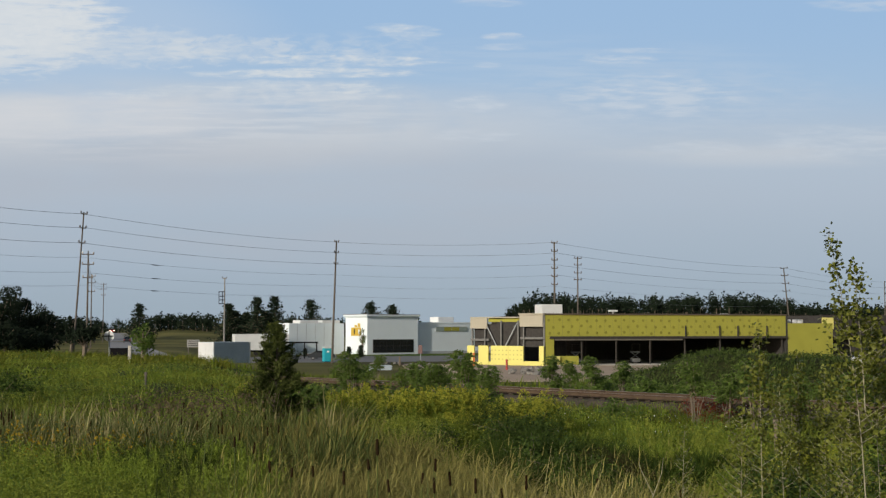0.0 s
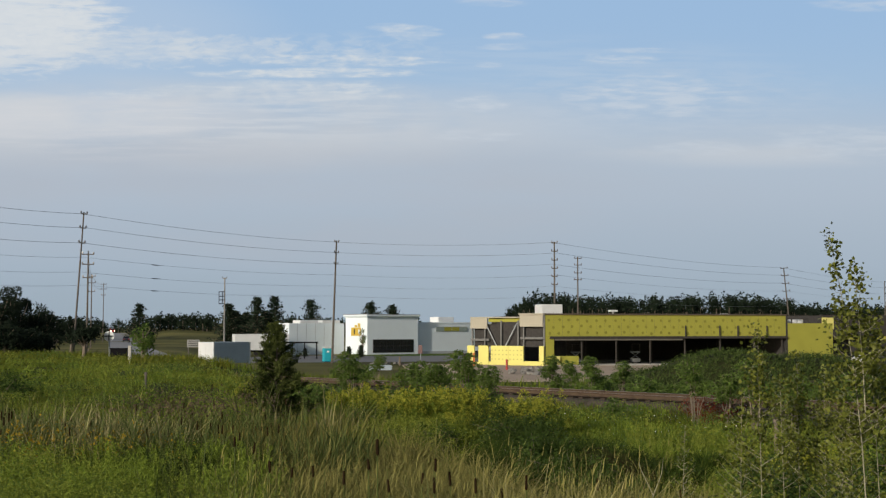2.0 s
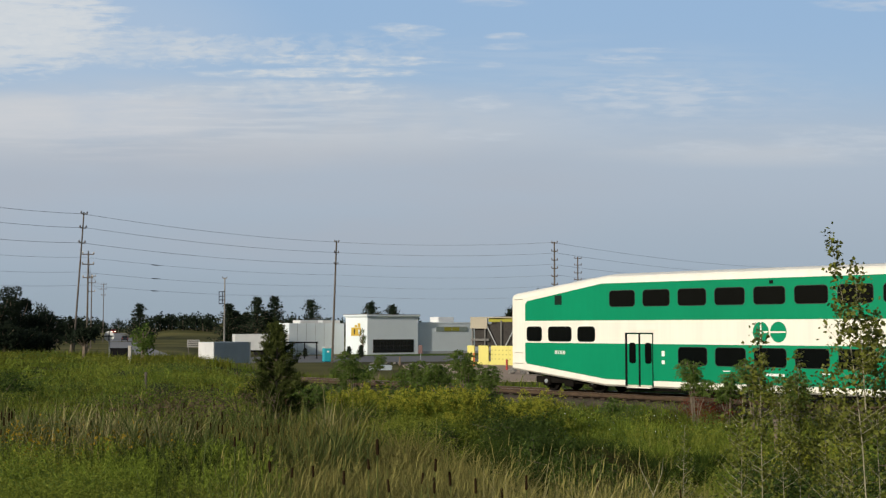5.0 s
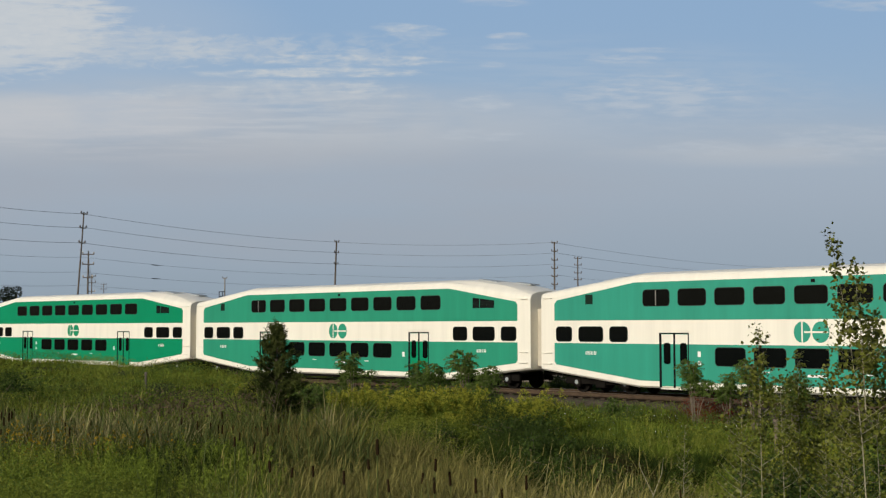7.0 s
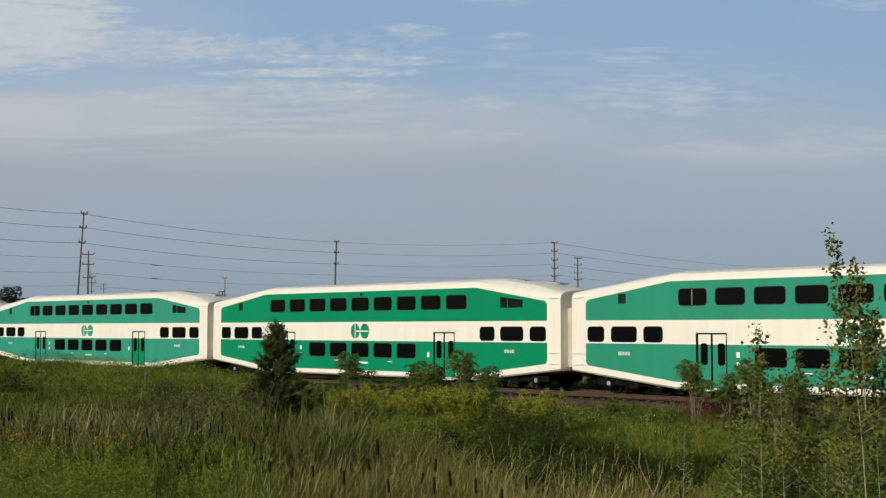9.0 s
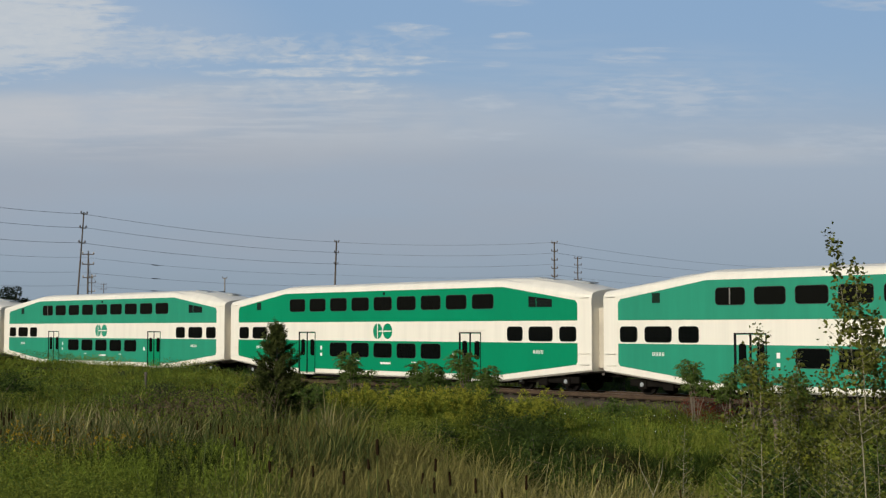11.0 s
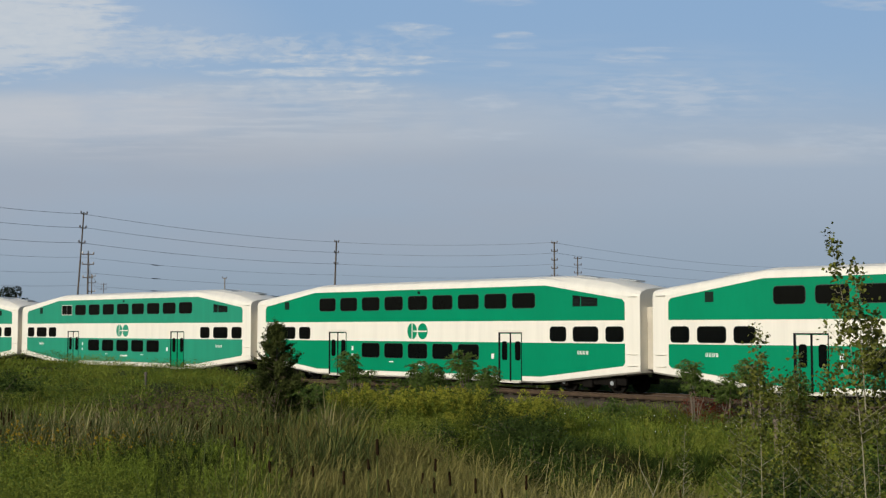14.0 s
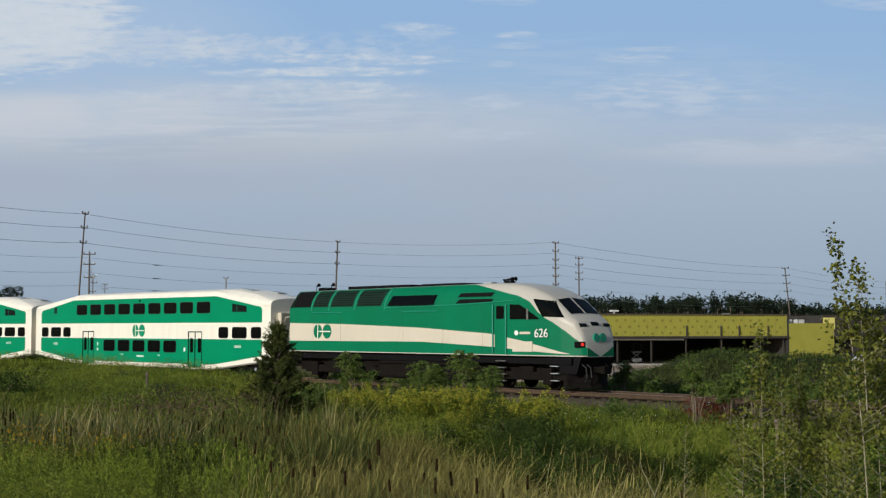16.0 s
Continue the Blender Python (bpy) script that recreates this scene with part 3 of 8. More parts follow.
# ---- train ----
WIN_UP = [(5.63 + 1.654 * i, 6.88 + 1.658 * i) for i in range(9)]
WIN_LOW = [(8.93 + 1.655 * i, 10.21 + 1.655 * i) for i in range(5)]
WIN_END = [(1.16, 1.98), (2.37, 3.61), (3.97, 4.85), (20.98, 21.83), (22.22, 23.51), (23.92, 24.78)]
HALF = 12.645
MIDX = 12.955


def add_logo(parent, x, y, z, w, h, paint, side=-1):
    """Two green ovals cut by pale bars, as plain shapes."""
    for i, cx in ((0, x - w * 0.265), (1, x + w * 0.265)):
        pts = [(cx + w * 0.245 * math.cos(2 * math.pi * k / 20), z + h / 2 * math.sin(2 * math.pi * k / 20)) for k in range(20)]
        part("emblem_oval", Geo().prism(pts, y - 0.012, y), paint, parent)
    part("emblem_bar", Geo().box(x - w * 0.285, x - w * 0.245, y - 0.016, y - 0.0121, z - h / 2, z + h / 2), CREAM, parent)
    part("emblem_bar", Geo().box(x - w * 0.20, x + w * 0.48, y - 0.016, y - 0.0121, z - h * 0.04, z + h * 0.04), CREAM, parent)


def build_coach(paint, label, cab=False):
    co = thing("passenger_coach", label, "train car", group="coaches of the train")
    # shell: flat sides, rounded shoulders, low-pitched roof, broken lines at both ends
    secs = []
    for x, zb, dz, up in ((-HALF, 0.88, 0.64, 0.0), (-7.6, 0.33, 0.0, 0.0), (7.6, 0.33, 0.0, 0.0), (8.9, 0.472, 0.165, 0.14), (10.9, 0.69, 0.419, 0.15), (HALF, 0.88, 0.64, 0.02)):
        half = [(0.0, zb), (1.40, zb), (1.5, zb + 0.07), (1.5, 4.44 - dz), (1.47, 4.58 - dz), (1.38, 4.68 - dz), (1.1, 4.76 - dz + up * 0.8), (0.55, 4.82 - dz + up), (0.0, 4.84 - dz + up)]
        secs.append([(x, y, z) for y, z in half] + [(x, -y, z) for y, z in half[-2:0:-1]])
    shell = part("body", Geo().loft(secs), CREAM, co, "off-white body shell with rounded roof shoulders")
    # painted green side panels, both sides
    yb, yt = 2.012, 2.93
    for sgn in (-1, 1):
        y0, y1 = (-1.508, -1.4995) if sgn < 0 else (1.4995, 1.508)
        e = HALF - 0.74
        part("upper_side_panel", Geo().prism([(-e, yt), (e, yt), (e, 3.62), (e - 0.12, 3.76), (7.75, 4.40), (-7.75, 4.40), (-e + 0.12, 3.76), (-e, 3.62)], y0, y1), paint, co)
        part("lower_side_panel", Geo().prism([(-e, 1.25), (-e + 0.10, 1.13), (-7.5, 0.60), (7.5, 0.60), (e - 0.10, 1.13), (e, 1.25), (e, yb), (-e, yb)], y0, y1), paint, co)
    y = -1.508
    def window(s0, s1, z0, z1, r=0.13, side=-1):
        ya = (-1.516, -1.4995) if side < 0 else (1.4995, 1.516)
        w = part("window", Geo().prism(round_rect(s0 - MIDX - 0.022, s1 - MIDX + 0.022, z0 - 0.022, z1 + 0.022, r + 0.02), *ya), FRAME_GREY, co)
        yc = (-1.521, -1.5161) if side < 0 else (1.5161, 1.521)
        part("pane", Geo().prism(round_rect(s0 - MIDX, s1 - MIDX, z0, z1, r), *yc), GLASS_DARK, w)
        return w
    for side in (-1, 1):
        for a, b in WIN_UP:
            window(a, b, 3.476, 4.093, side=side)
        for a, b in WIN_LOW:
            window(a, b, 1.24, 1.90, side=side)
        for a, b in WIN_END:
            window(a, b, 2.09, 2.67, side=side)
    # sliding pane bar in one window
    if paint is not GREEN_DEEP:
        part("window_bar", Geo().box(6.22 - MIDX, 6.27 - MIDX, -1.527, -1.5212, 3.5, 4.07), STEEL, co)
    # double doors in a recess with a dark frame
    for s0 in (6.45, 18.09):
        x0 = s0 - MIDX
        d = part("door", Geo().cbox(x0, x0 + 1.30, -1.5145, -1.4995, 0.42, 2.40, 0.004), GREEN_DEEP if s0 > 10 else paint, co)
        part("door_band", Geo().box(x0 + 0.02, x0 + 1.28, -1.518, -1.5146, 2.012, 2.38), CREAM, d)
        for a in (0.15, 0.91):
            part("door_pane", Geo().prism(round_rect(x0 + a, x0 + a + 0.32, 1.25, 2.06, 0.1), -1.522, -1.5146), GLASS_DARK, d)
        for a, b in ((-0.05, 0.055), (0.61, 0.695), (1.27, 1.305)):
            part("door_jamb", Geo().box(x0 + a, x0 + b, -1.530, -1.5181, 0.36, 2.44), BLACK_PAINT, d)
        part("door_header", Geo().box(x0 - 0.05, x0 + 1.31, -1.530, -1.5181, 2.40, 2.445), BLACK_PAINT, d)
        part("drip_rail", Geo().box(x0 - 0.22, x0 + 1.5, -1.535, -1.5081, 2.52, 2.555), CREAM, co)
        part("door_step", Geo().cbox(x0 + 0.05, x0 + 1.2, -1.58, -1.44, 0.30, 0.35, 0.008), CREAM, co)
    # vents, number bars, small plates
    part("side_vent", Geo().box(2.72 - MIDX, 3.10 - MIDX, -1.512, -1.5081, 3.58, 3.97), GRILLE, co)
    lv = part("louvre", Geo().prism([(22.2 - MIDX, 3.50), (23.5 - MIDX, 3.50), (23.5 - MIDX, 3.82), (22.2 - MIDX, 3.97)], -1.512, -1.5081), BLACK_PAINT, co, "dark louvred air intake")
    for i in range(5):
        part("slat", Geo().box(22.24 - MIDX, 23.46 - MIDX, -1.516, -1.5121, 3.53 + i * 0.06, 3.545 + i * 0.06), GRILLE, lv)
    part("mullion", Geo().box(22.62 - MIDX, 22.65 - MIDX, -1.518, -1.5161, 3.52, 3.90), paint, lv)
    for s in (2.72, 22.45):
        for i in range(4):
            part("number_bar", Geo().box(s - MIDX + i * 0.15, s - MIDX + i * 0.15 + 0.10, -1.511, -1.5081, 1.56, 1.585).box(s - MIDX + i * 0.15, s - MIDX + i * 0.15 + 0.035, -1.511, -1.5081, 1.586, 1.70).box(s - MIDX + i * 0.15 + 0.07, s - MIDX + i * 0.15 + 0.10, -1.511, -1.5081, 1.586, 1.70), WHITE_LETTER, co)
    for s, z, w, h in ((8.15, 1.55, 0.14, 0.2), (8.15, 1.25, 0.14, 0.14), (17.6, 1.3, 0.16, 0.22), (10.9, 1.03, 0.3, 0.04), (14.9, 1.03, 0.3, 0.04), (12.7, 0.92, 0.75, 0.09)):
        part("notice_plate", Geo().box(s - MIDX, s - MIDX + w, -1.511, -1.5081, z, z + h), WHITE_LETTER, co)
    part("marker_lamp", Geo().cbox(12.9 - MIDX, 13.05 - MIDX, -1.54, -1.5081, 4.2, 4.32, 0.01), BLACK_PAINT, co)
    add_logo(co, 12.87 - MIDX, -1.4995, 2.48, 1.34, 0.74, paint)
    # end doors, diaphragms (broad and pale, painting the light in the gaps), grab irons
    for sx in (-1, 1):
        xa, xb = sorted((sx * HALF, sx * (HALF + 0.30)))
        part("gangway_diaphragm", Geo().cbox(xa - 0.001, xb, -1.05, 1.05, 1.0, 3.45, 0.05), GANGWAY, co)
        part("coupler", Geo().cbox(min(sx * 12.2, sx * 12.98), max(sx * 12.2, sx * 12.98), -0.16, 0.16, 0.62, 0.92, 0.03), UNDER, co)
        for z in (1.15, 1.6, 3.86):
            part("grab_iron", Geo().tube([(sx * (HALF - 0.15), -1.5, z), (sx * (HALF - 0.15), -1.56, z), (sx * (HALF - 0.6), -1.56, z), (sx * (HALF - 0.6), -1.5, z)], 0.015, 5), CREAM, co)
        # sloped roof hatches at the ends
        part("roof_hatch", Geo().cbox(-0.55, 0.55, -0.35, 0.35, 0, 0.05, 0.015), GREY_METAL, co, at=pose(sx * 9.4, -0.35, 4.71 if sx > 0 else 4.575, 0, sx * 7.3, 0))
        part("roof_hatch", Geo().cbox(-0.45, 0.45, -0.3, 0.3, 0, 0.05, 0.015), GREY_METAL, co, at=pose(sx * 10.9, 0.3, 4.56 if sx > 0 else 4.40, 0, sx * 7.3, 0))
    # underframe tanks and trucks
    part("underfloor_box", Geo().cbox(-6.8, 6.8, -1.25, 1.25, 0.20, 0.36, 0.04), UNDER, co)
    for bx in (-9.75, 9.75):
        bg = part("bogie", Geo().cbox(-1.9, 1.9, -1.12, -0.96, 0.34, 0.62, 0.04).cbox(-1.9, 1.9, 0.96, 1.12, 0.34, 0.62, 0.04).cbox(-0.3, 0.3, -1.1, 1.1, 0.4, 0.75, 0.04)
                  .cbox(-1.45, -1.05, -1.2, -0.95, 0.24, 0.60, 0.05).cbox(1.05, 1.45, -1.2, -0.95, 0.24, 0.60, 0.05).cbox(-0.25, 0.25, -1.22, -0.98, 0.22, 0.7, 0.05), UNDER, co, "dark four-wheel bogie", at=pose(bx, 0, 0))
        for ax in (-1.25, 1.25):
            part("wheelset", wheelset_mesh(), UNDER, bg, "steel wheels on an axle", at=pose(ax, 0, 0.42))
            part("axle_cap", Geo().tube([(ax, -1.23, 0.42), (ax, -1.195, 0.42)], [0.07, 0.10], 12), GREY_METAL, bg, "bright round axle cap")
    if cab:
        part("windscreen", Geo().cbox(-HALF - 0.03, -HALF + 0.01, -1.2, 1.2, 2.2, 3.0, 0.02), GLASS_DARK, co)
        for yy in (-0.9, 0.9):
            part("headlight", Geo().tube([(-HALF - 0.05, yy, 1.5), (-HALF + 0.01, yy, 1.5)], 0.12, 12), glow("cab lamp glass", (0.9, 0.85, 0.7), 0.6), co)
    return co


_wheel = []


def wheelset_mesh():
    if not _wheel:
        g = Geo()
        for s in (-1, 1):
            g.tube([(0, s * 0.68, 0), (0, s * 0.71, 0)], 0.445, 20).tube([(0, s * 0.711, 0), (0, s * 0.80, 0)], 0.42, 20).tube([(0, s * 0.801, 0), (0, s * 0.85, 0)], 0.14, 8)
            for k in range(4):
                w = k * math.pi / 2
                g.box(-0.04, 0.04, min(s * 0.8005, s * 0.815), max(s * 0.8005, s * 0.815), 0.18, 0.34, Matrix.Rotation(w, 4, "Y"))
        g.tube([(0, -0.68, 0), (0, 0.68, 0)], 0.09, 8)
        _wheel.append(g.mesh("wheelset", UNDER))
    return _wheel[0]


SPEED = 25.095
FRONT_AT = -34.3232 + SPEED * 6.3  # where the first coach's front coupling stands at 0 s


def rail_pose(s_front, a, b, mid):
    """Pose of a vehicle whose front coupling is at s_front, with bogies a and b metres behind it."""
    p, q = track_at(s_front + a), track_at(s_front + b)
    d = (q - p).normalized()
    c = p + d * (mid - a)
    return Matrix.Translation((c.x, c.y, 0)) @ Matrix.Rotation(math.atan2(d.y, d.x), 4, "Z")


# ---- locomotive ----
def build_loco():
    lo = thing("diesel_locomotive", "green and off-white diesel locomotive with a sloped white nose", "locomotive")
    us = np.concatenate([np.linspace(1.45, 13.6, 90), np.linspace(13.66, 21.3, 120)])
    T = lambda u, *t: lerp_table(u, t)
    width = lambda u: T(u, (1.45, 1.5), (17.4, 1.5), (18.5, 1.48), (19.4, 1.43), (20.15, 1.34), (20.8, 1.18), (21.15, 1.02), (21.3, 0.86))
    shoulder = lambda u: T(u, (1.45, 3.66), (13.6, 3.72), (15, 3.85), (17.4, 3.82), (18.5, 3.72), (19.4, 3.32), (20.15, 2.92), (20.8, 2.68), (21.15, 2.15), (21.3, 1.85))
    crest = lambda u: T(u, (1.45, 3.75), (1.8, 4.56), (9, 4.60), (15.8, 4.63), (16.6, 4.61), (17.4, 4.53), (18.0, 4.42), (18.5, 4.28), (19.0, 4.10), (19.42, 3.91), (20.4, 3.22), (20.55, 3.12), (20.85, 2.93), (21.05, 2.62), (21.2, 2.28), (21.3, 1.95))
    roof_half = lambda u: T(u, (1.45, 1.4), (1.8, 1.08), (13.6, 1.08), (17.4, 1.0), (19, 0.98), (20.2, 0.98), (20.8, 0.95), (21.3, 0.8))
    band_top = lambda u: T(u, (1.4, 2.89), (6, 2.82), (11.5, 2.64), (15.9, 2.38), (18.2, 2.02), (20.0, 1.66), (20.6, 1.56), (21.4, 1.55))
    band_low = lambda u: T(u, (1.4, 1.98), (11.5, 2.0), (15.9, 1.82), (18.2, 1.66), (20.0, 1.56), (20.6, 1.545), (21.4, 1.54))
    white_low = lambda u: T(u, (13.8, 4.66), (15.0, 4.50), (16.4, 4.22), (17.6, 3.98), (18.3, 3.74), (18.8, 3.30), (19.2, 3.05), (19.7, 2.86), (20.4, 2.48), (21.0, 2.08), (21.3, 1.80))

    ahead = lambda u: u if u < 17.4 else 17.4 + (u - 17.4) * 0.87

    def flank(u, z):
        """Half width of the carbody at height z: upright side, then a leaning shoulder."""
        sh, top, w = shoulder(u), crest(u) - 0.05, width(u)
        if z <= sh:
            return w
        a = 1 - (1 - min(1, (z - sh) / (top - sh))) ** (1 / 1.35)
        return w + (roof_half(u) - w) * a ** 1.6

    secs, kinds = [], None
    for u in us:
        top = crest(u) - 0.05
        bl, bt = min(band_low(u), top - 0.03), min(band_top(u), top - 0.02)
        wl = min(max(white_low(u), bt + 0.005), top - 0.01) if u > 13.7 else top - 0.01
        levels, kd = [1.45], []
        for a, b, n, k in ((1.45, 1.49, 1, 2), (1.49, bl, 3, 0), (bl, bt, 5, 1), (bt, wl, 16, 0), (wl, top, 14, 2)):
            for j in range(1, n + 1):
                levels.append(a + (b - a) * j / n)
                kd.append(k)
        half = [(0, 1.42), (width(u) - 0.04, 1.42)] + [(flank(u, z), z) for z in levels]
        half += [(roof_half(u) * (1 - j / 8), top + 0.05 * math.sin(math.pi / 2 * j / 8)) for j in range(1, 9)]
        kinds = [4, 4] + kd + [5] * 8
        x = ahead(u)
        secs.append([(x, -y, z) for y, z in half] + [(x, y, z) for y, z in half[-2:0:-1]])
    kinds = kinds + kinds[::-1]
    me = Geo().loft(secs).mesh("body", LOCO_GREEN, smooth=True)
    for m in (LOCO_CREAM, NOSE_WHITE, GLASS_DARK, BLACK_PAINT):
        me.materials.append(m)
    n = len(secs[0])
    idx = []
    for i, q in enumerate(me.polygons):
        if i >= n * (len(us) - 1):
            idx.append(0 if q.center.x < 5 else 2)
            continue
        u, k = us[i // n], kinds[i % n]
        if k == 5:
            k = 2 if u > 13.8 else 4
        if u > 20.97 and k in (0, 1) and q.center.z < 1.50:
            k = 4
        if u > 20.55 and k == 1:
            k = 0
        idx.append(k)
    me.polygons.foreach_set("material_index", idx)
    part("body", me, LOCO_GREEN, lo, "green carbody with a sweeping off-white band")

    def side_patch(corners, lift=0.012, n=8):
        """A thin plate that follows the near flank; corners (u, z) go round from the lower rear."""
        g = Geo()
        a, b, c, d = [np.array(p) for p in corners]
        for j in range(n + 1):
            for i in range(n + 1):
                p = (a * (n - i) + b * i) / n * (n - j) / n + (d * (n - i) + c * i) / n * j / n
                g.v.append((ahead(p[0]), -flank(p[0], p[1]) - lift, p[1]))
        for j in range(n):
            for i in range(n):
                k = j * (n + 1) + i
                g.f.append((k, k + 1, k + n + 2, k + n + 1))
        return g

    def top_patch(corners, lift=0.015, n=8):
        """A plate that follows the sloped front; corners (u, y)."""
        g = Geo()
        a, b, c, d = [np.array(p) for p in corners]
        for j in range(n + 1):
            for i in range(n + 1):
                p = (a * (n - i) + b * i) / n * (n - j) / n + (d * (n - i) + c * i) / n * j / n
                f = min(1, max(0, 1 - abs(p[1]) / roof_half(p[0])))
                g.v.append((ahead(p[0]) + lift * 0.5, p[1], crest(p[0]) - 0.05 + 0.05 * math.sin(math.pi / 2 * f) + lift))
        for j in range(n):
            for i in range(n):
                k = j * (n + 1) + i
                g.f.append((k, k + 1, k + n + 2, k + n + 1))
        return g

    for u0, u1, a, b in ((1.75, 3.2, 0.25, 0.2), (3.42, 4.6, 0.2, 0.2), (4.85, 6.55, 0.2, 0.2), (6.85, 8.65, 0.2, 0.35)):
        gr = part("radiator_grille", side_patch(((u0, 3.68), (u1, 3.68), (u1 + b, 4.48), (u0 + a, 4.48))), BLACK_PAINT if u0 < 3 else GRILLE, lo, "dark radiator grille behind mesh")
        for k in range(6):
            z0 = 3.74 + 0.115 * k
            part("slat", side_patch(((u0 + 0.06, z0), (u1 - 0.02, z0), (u1 - 0.02, z0 + 0.03), (u0 + 0.06, z0 + 0.03)), 0.02, 2), BLACK_PAINT, gr)
    for u0 in (3.30, 4.72, 6.70, 8.92):
        part("grille_post", side_patch(((u0 - 0.05, 3.50), (u0 + 0.05, 3.50), (u0 + 0.28, 4.46), (u0 + 0.18, 4.46)), 0.04, 4), GREEN_MID, lo)
    for u0 in (3.4, 5.6, 10.2, 12.9, 15.4):
        part("panel_seam", Geo().box(u0, u0 + 0.008, -1.502, -1.4995, 1.52, 3.6), DARK_STEEL, lo)
    for u0 in (3.4, 10.2):
        part("grab_rail", Geo().tube([(u0, -1.5, 3.40), (u0, -1.55, 3.40), (u0 + 2.3, -1.55, 3.40), (u0 + 2.3, -1.5, 3.40)], 0.018, 5), GREEN_PALE, lo)
    part("rear_hood_panel", side_patch(((1.5, 3.68), (1.72, 3.68), (1.95, 4.48), (1.85, 4.48))), BLACK_PAINT, lo)
    part("side_window", side_patch(((9.1, 3.66), (12.3, 3.66), (12.5, 4.14), (9.4, 4.14))), GLASS_DARK, lo)
    for z0, s0 in ((4.0, 0.06), (3.72, 0)):
        part("louvre", side_patch(((13.75 + s0, z0), (15.95, z0), (16.1, z0 + 0.18), (13.95 + s0, z0 + 0.18))), BLACK_PAINT, lo)
    part("windscreen", top_patch(((19.50, -0.90), (20.36, -0.93), (20.38, -0.06), (19.44, -0.06))), GLASS_DARK, lo)
    part("windscreen", top_patch(((19.44, 0.06), (20.38, 0.06), (20.36, 0.93), (19.50, 0.90))), GLASS_DARK, lo)
    part("side_windscreen", side_patch(((19.08, 3.10), (20.28, 3.06), (19.55, 3.76), (18.50, 3.86))), GLASS_DARK, lo)
    part("gutter_rail", Geo().tube([(9.0, -1.52, 3.60), (13.6, -1.52, 3.66), (17.3, -1.52, 3.80)], 0.022, 5), GREEN_MID, lo)
    # cab door, windows, hand rails
    dr = part("door", Geo().cbox(16.15, 16.80, -1.515, -1.50, 1.5, 3.66, 0.005), LOCO_GREEN, lo)
    part("door_pane", Geo().prism(round_rect(16.25, 16.72, 3.02, 3.58, 0.06), -1.521, -1.5151), GLASS_DARK, dr)
    for u in (16.08, 16.86):
        part("handrail", Geo().tube([(u, -1.5, 1.5), (u, -1.56, 1.55), (u, -1.56, 3.6), (u, -1.5, 3.66)], 0.03, 6), GREEN_PALE, lo)
    part("cab_window", Geo().prism([(17.05, 3.0), (18.02, 3.0), (18.02, 3.42), (17.6, 3.62), (17.05, 3.64)], -1.516, -1.50), GLASS_DARK, lo)
    part("cab_window", Geo().prism([(18.12, 3.0), (18.72, 3.0), (18.45, 3.18), (18.12, 3.36)], -1.512, -1.47), GLASS_DARK, lo)
    part("window_post", Geo().box(18.02, 18.11, -1.519, -1.48, 2.98, 3.45), STEEL, lo)
    part("equipment_box", Geo().cbox(17.2, 18.35, -1.512, -1.50, 1.62, 2.06, 0.004), LOCO_CREAM, lo)
    # fleet number
    cu = bpy.data.curves.new("fleet_number", "FONT")
    cu.body = "626"
    cu.size, cu.extrude = 0.52, 0.012
    tx = new("fleet_number", cu)
    dg = bpy.context.evaluated_depsgraph_get()
    tm = bpy.data.meshes.new_from_object(tx.evaluated_get(dg))
    bpy.data.objects.remove(tx)
    tm.materials.clear()
    tm.materials.append(WHITE_LETTER)
    part("fleet_number", tm, WHITE_LETTER, lo, "white fleet number", at=Matrix.Translation((18.45, -1.512, 2.24)) @ Matrix.Rotation(radians(90), 4, "X"))
    part("emblem_disc", Geo().prism([(17.42 + 0.11 * math.cos(2 * math.pi * k / 14), 2.42 + 0.11 * math.sin(2 * math.pi * k / 14)) for k in range(14)], -1.508, -1.4995), WHITE_LETTER, lo)
    part("wordmark_bar", Geo().box(17.62, 18.22, -1.508, -1.4995, 2.37, 2.47), LOCO_CREAM, lo)
    add_logo(lo, 4.18, -1.4995, 2.46, 1.4, 0.72, LOCO_GREEN)
    # nose lamps, emblem, red marker
    for y, w in ((-0.75, 0.2), (0, 0.22), (0.75, 0.2)):
        part("headlight", Geo().cbox(-0.08, 0.08, -w, w, -0.11, 0.11, 0.02), GLASS_DARK, lo, at=pose(20.44, y, 2.70 if y else 2.76, 0, 30, 0))
    for y in (-0.22, 0.22):
        part("emblem_oval", Geo().tube([(-0.04, y, 0), (0.04, y, 0)], 0.19, 16), GREEN_MID, lo, at=pose(20.74, 0, 2.22, 0, -8, 0))
    for y in (-1.05, 1.05):
        part("lamp_housing", Geo().cbox(-0.10, 0.10, -0.22, 0.22, -0.12, 0.12, 0.02), BLACK_PAINT, lo, at=pose(20.55, y, 1.95, 0, 0, 40 if y > 0 else -40))
    part("marker_light", Geo().cbox(-0.04, 0.04, -0.06, 0.06, -0.06, 0.06, 0.01), glow("red marker lens", (0.6, 0.02, 0.01), 0.35), lo, at=pose(20.71, -1.06, 1.95, 0, 0, -40))
    for sy in (-1, 1):
        tri = [(sy * 0.85, 1.46), (sy * 0.06, 1.46), (sy * 0.85, 1.84)]
        xf = ahead(21.3)
        part("nose_cheek", Geo().add([(xf + 0.003, y, z) for y, z in tri] + [(xf + 0.011, y, z) for y, z in tri], [(0, 1, 2), (3, 5, 4), (0, 3, 4, 1), (1, 4, 5, 2), (2, 5, 3, 0)]), LOCO_GREEN, lo)
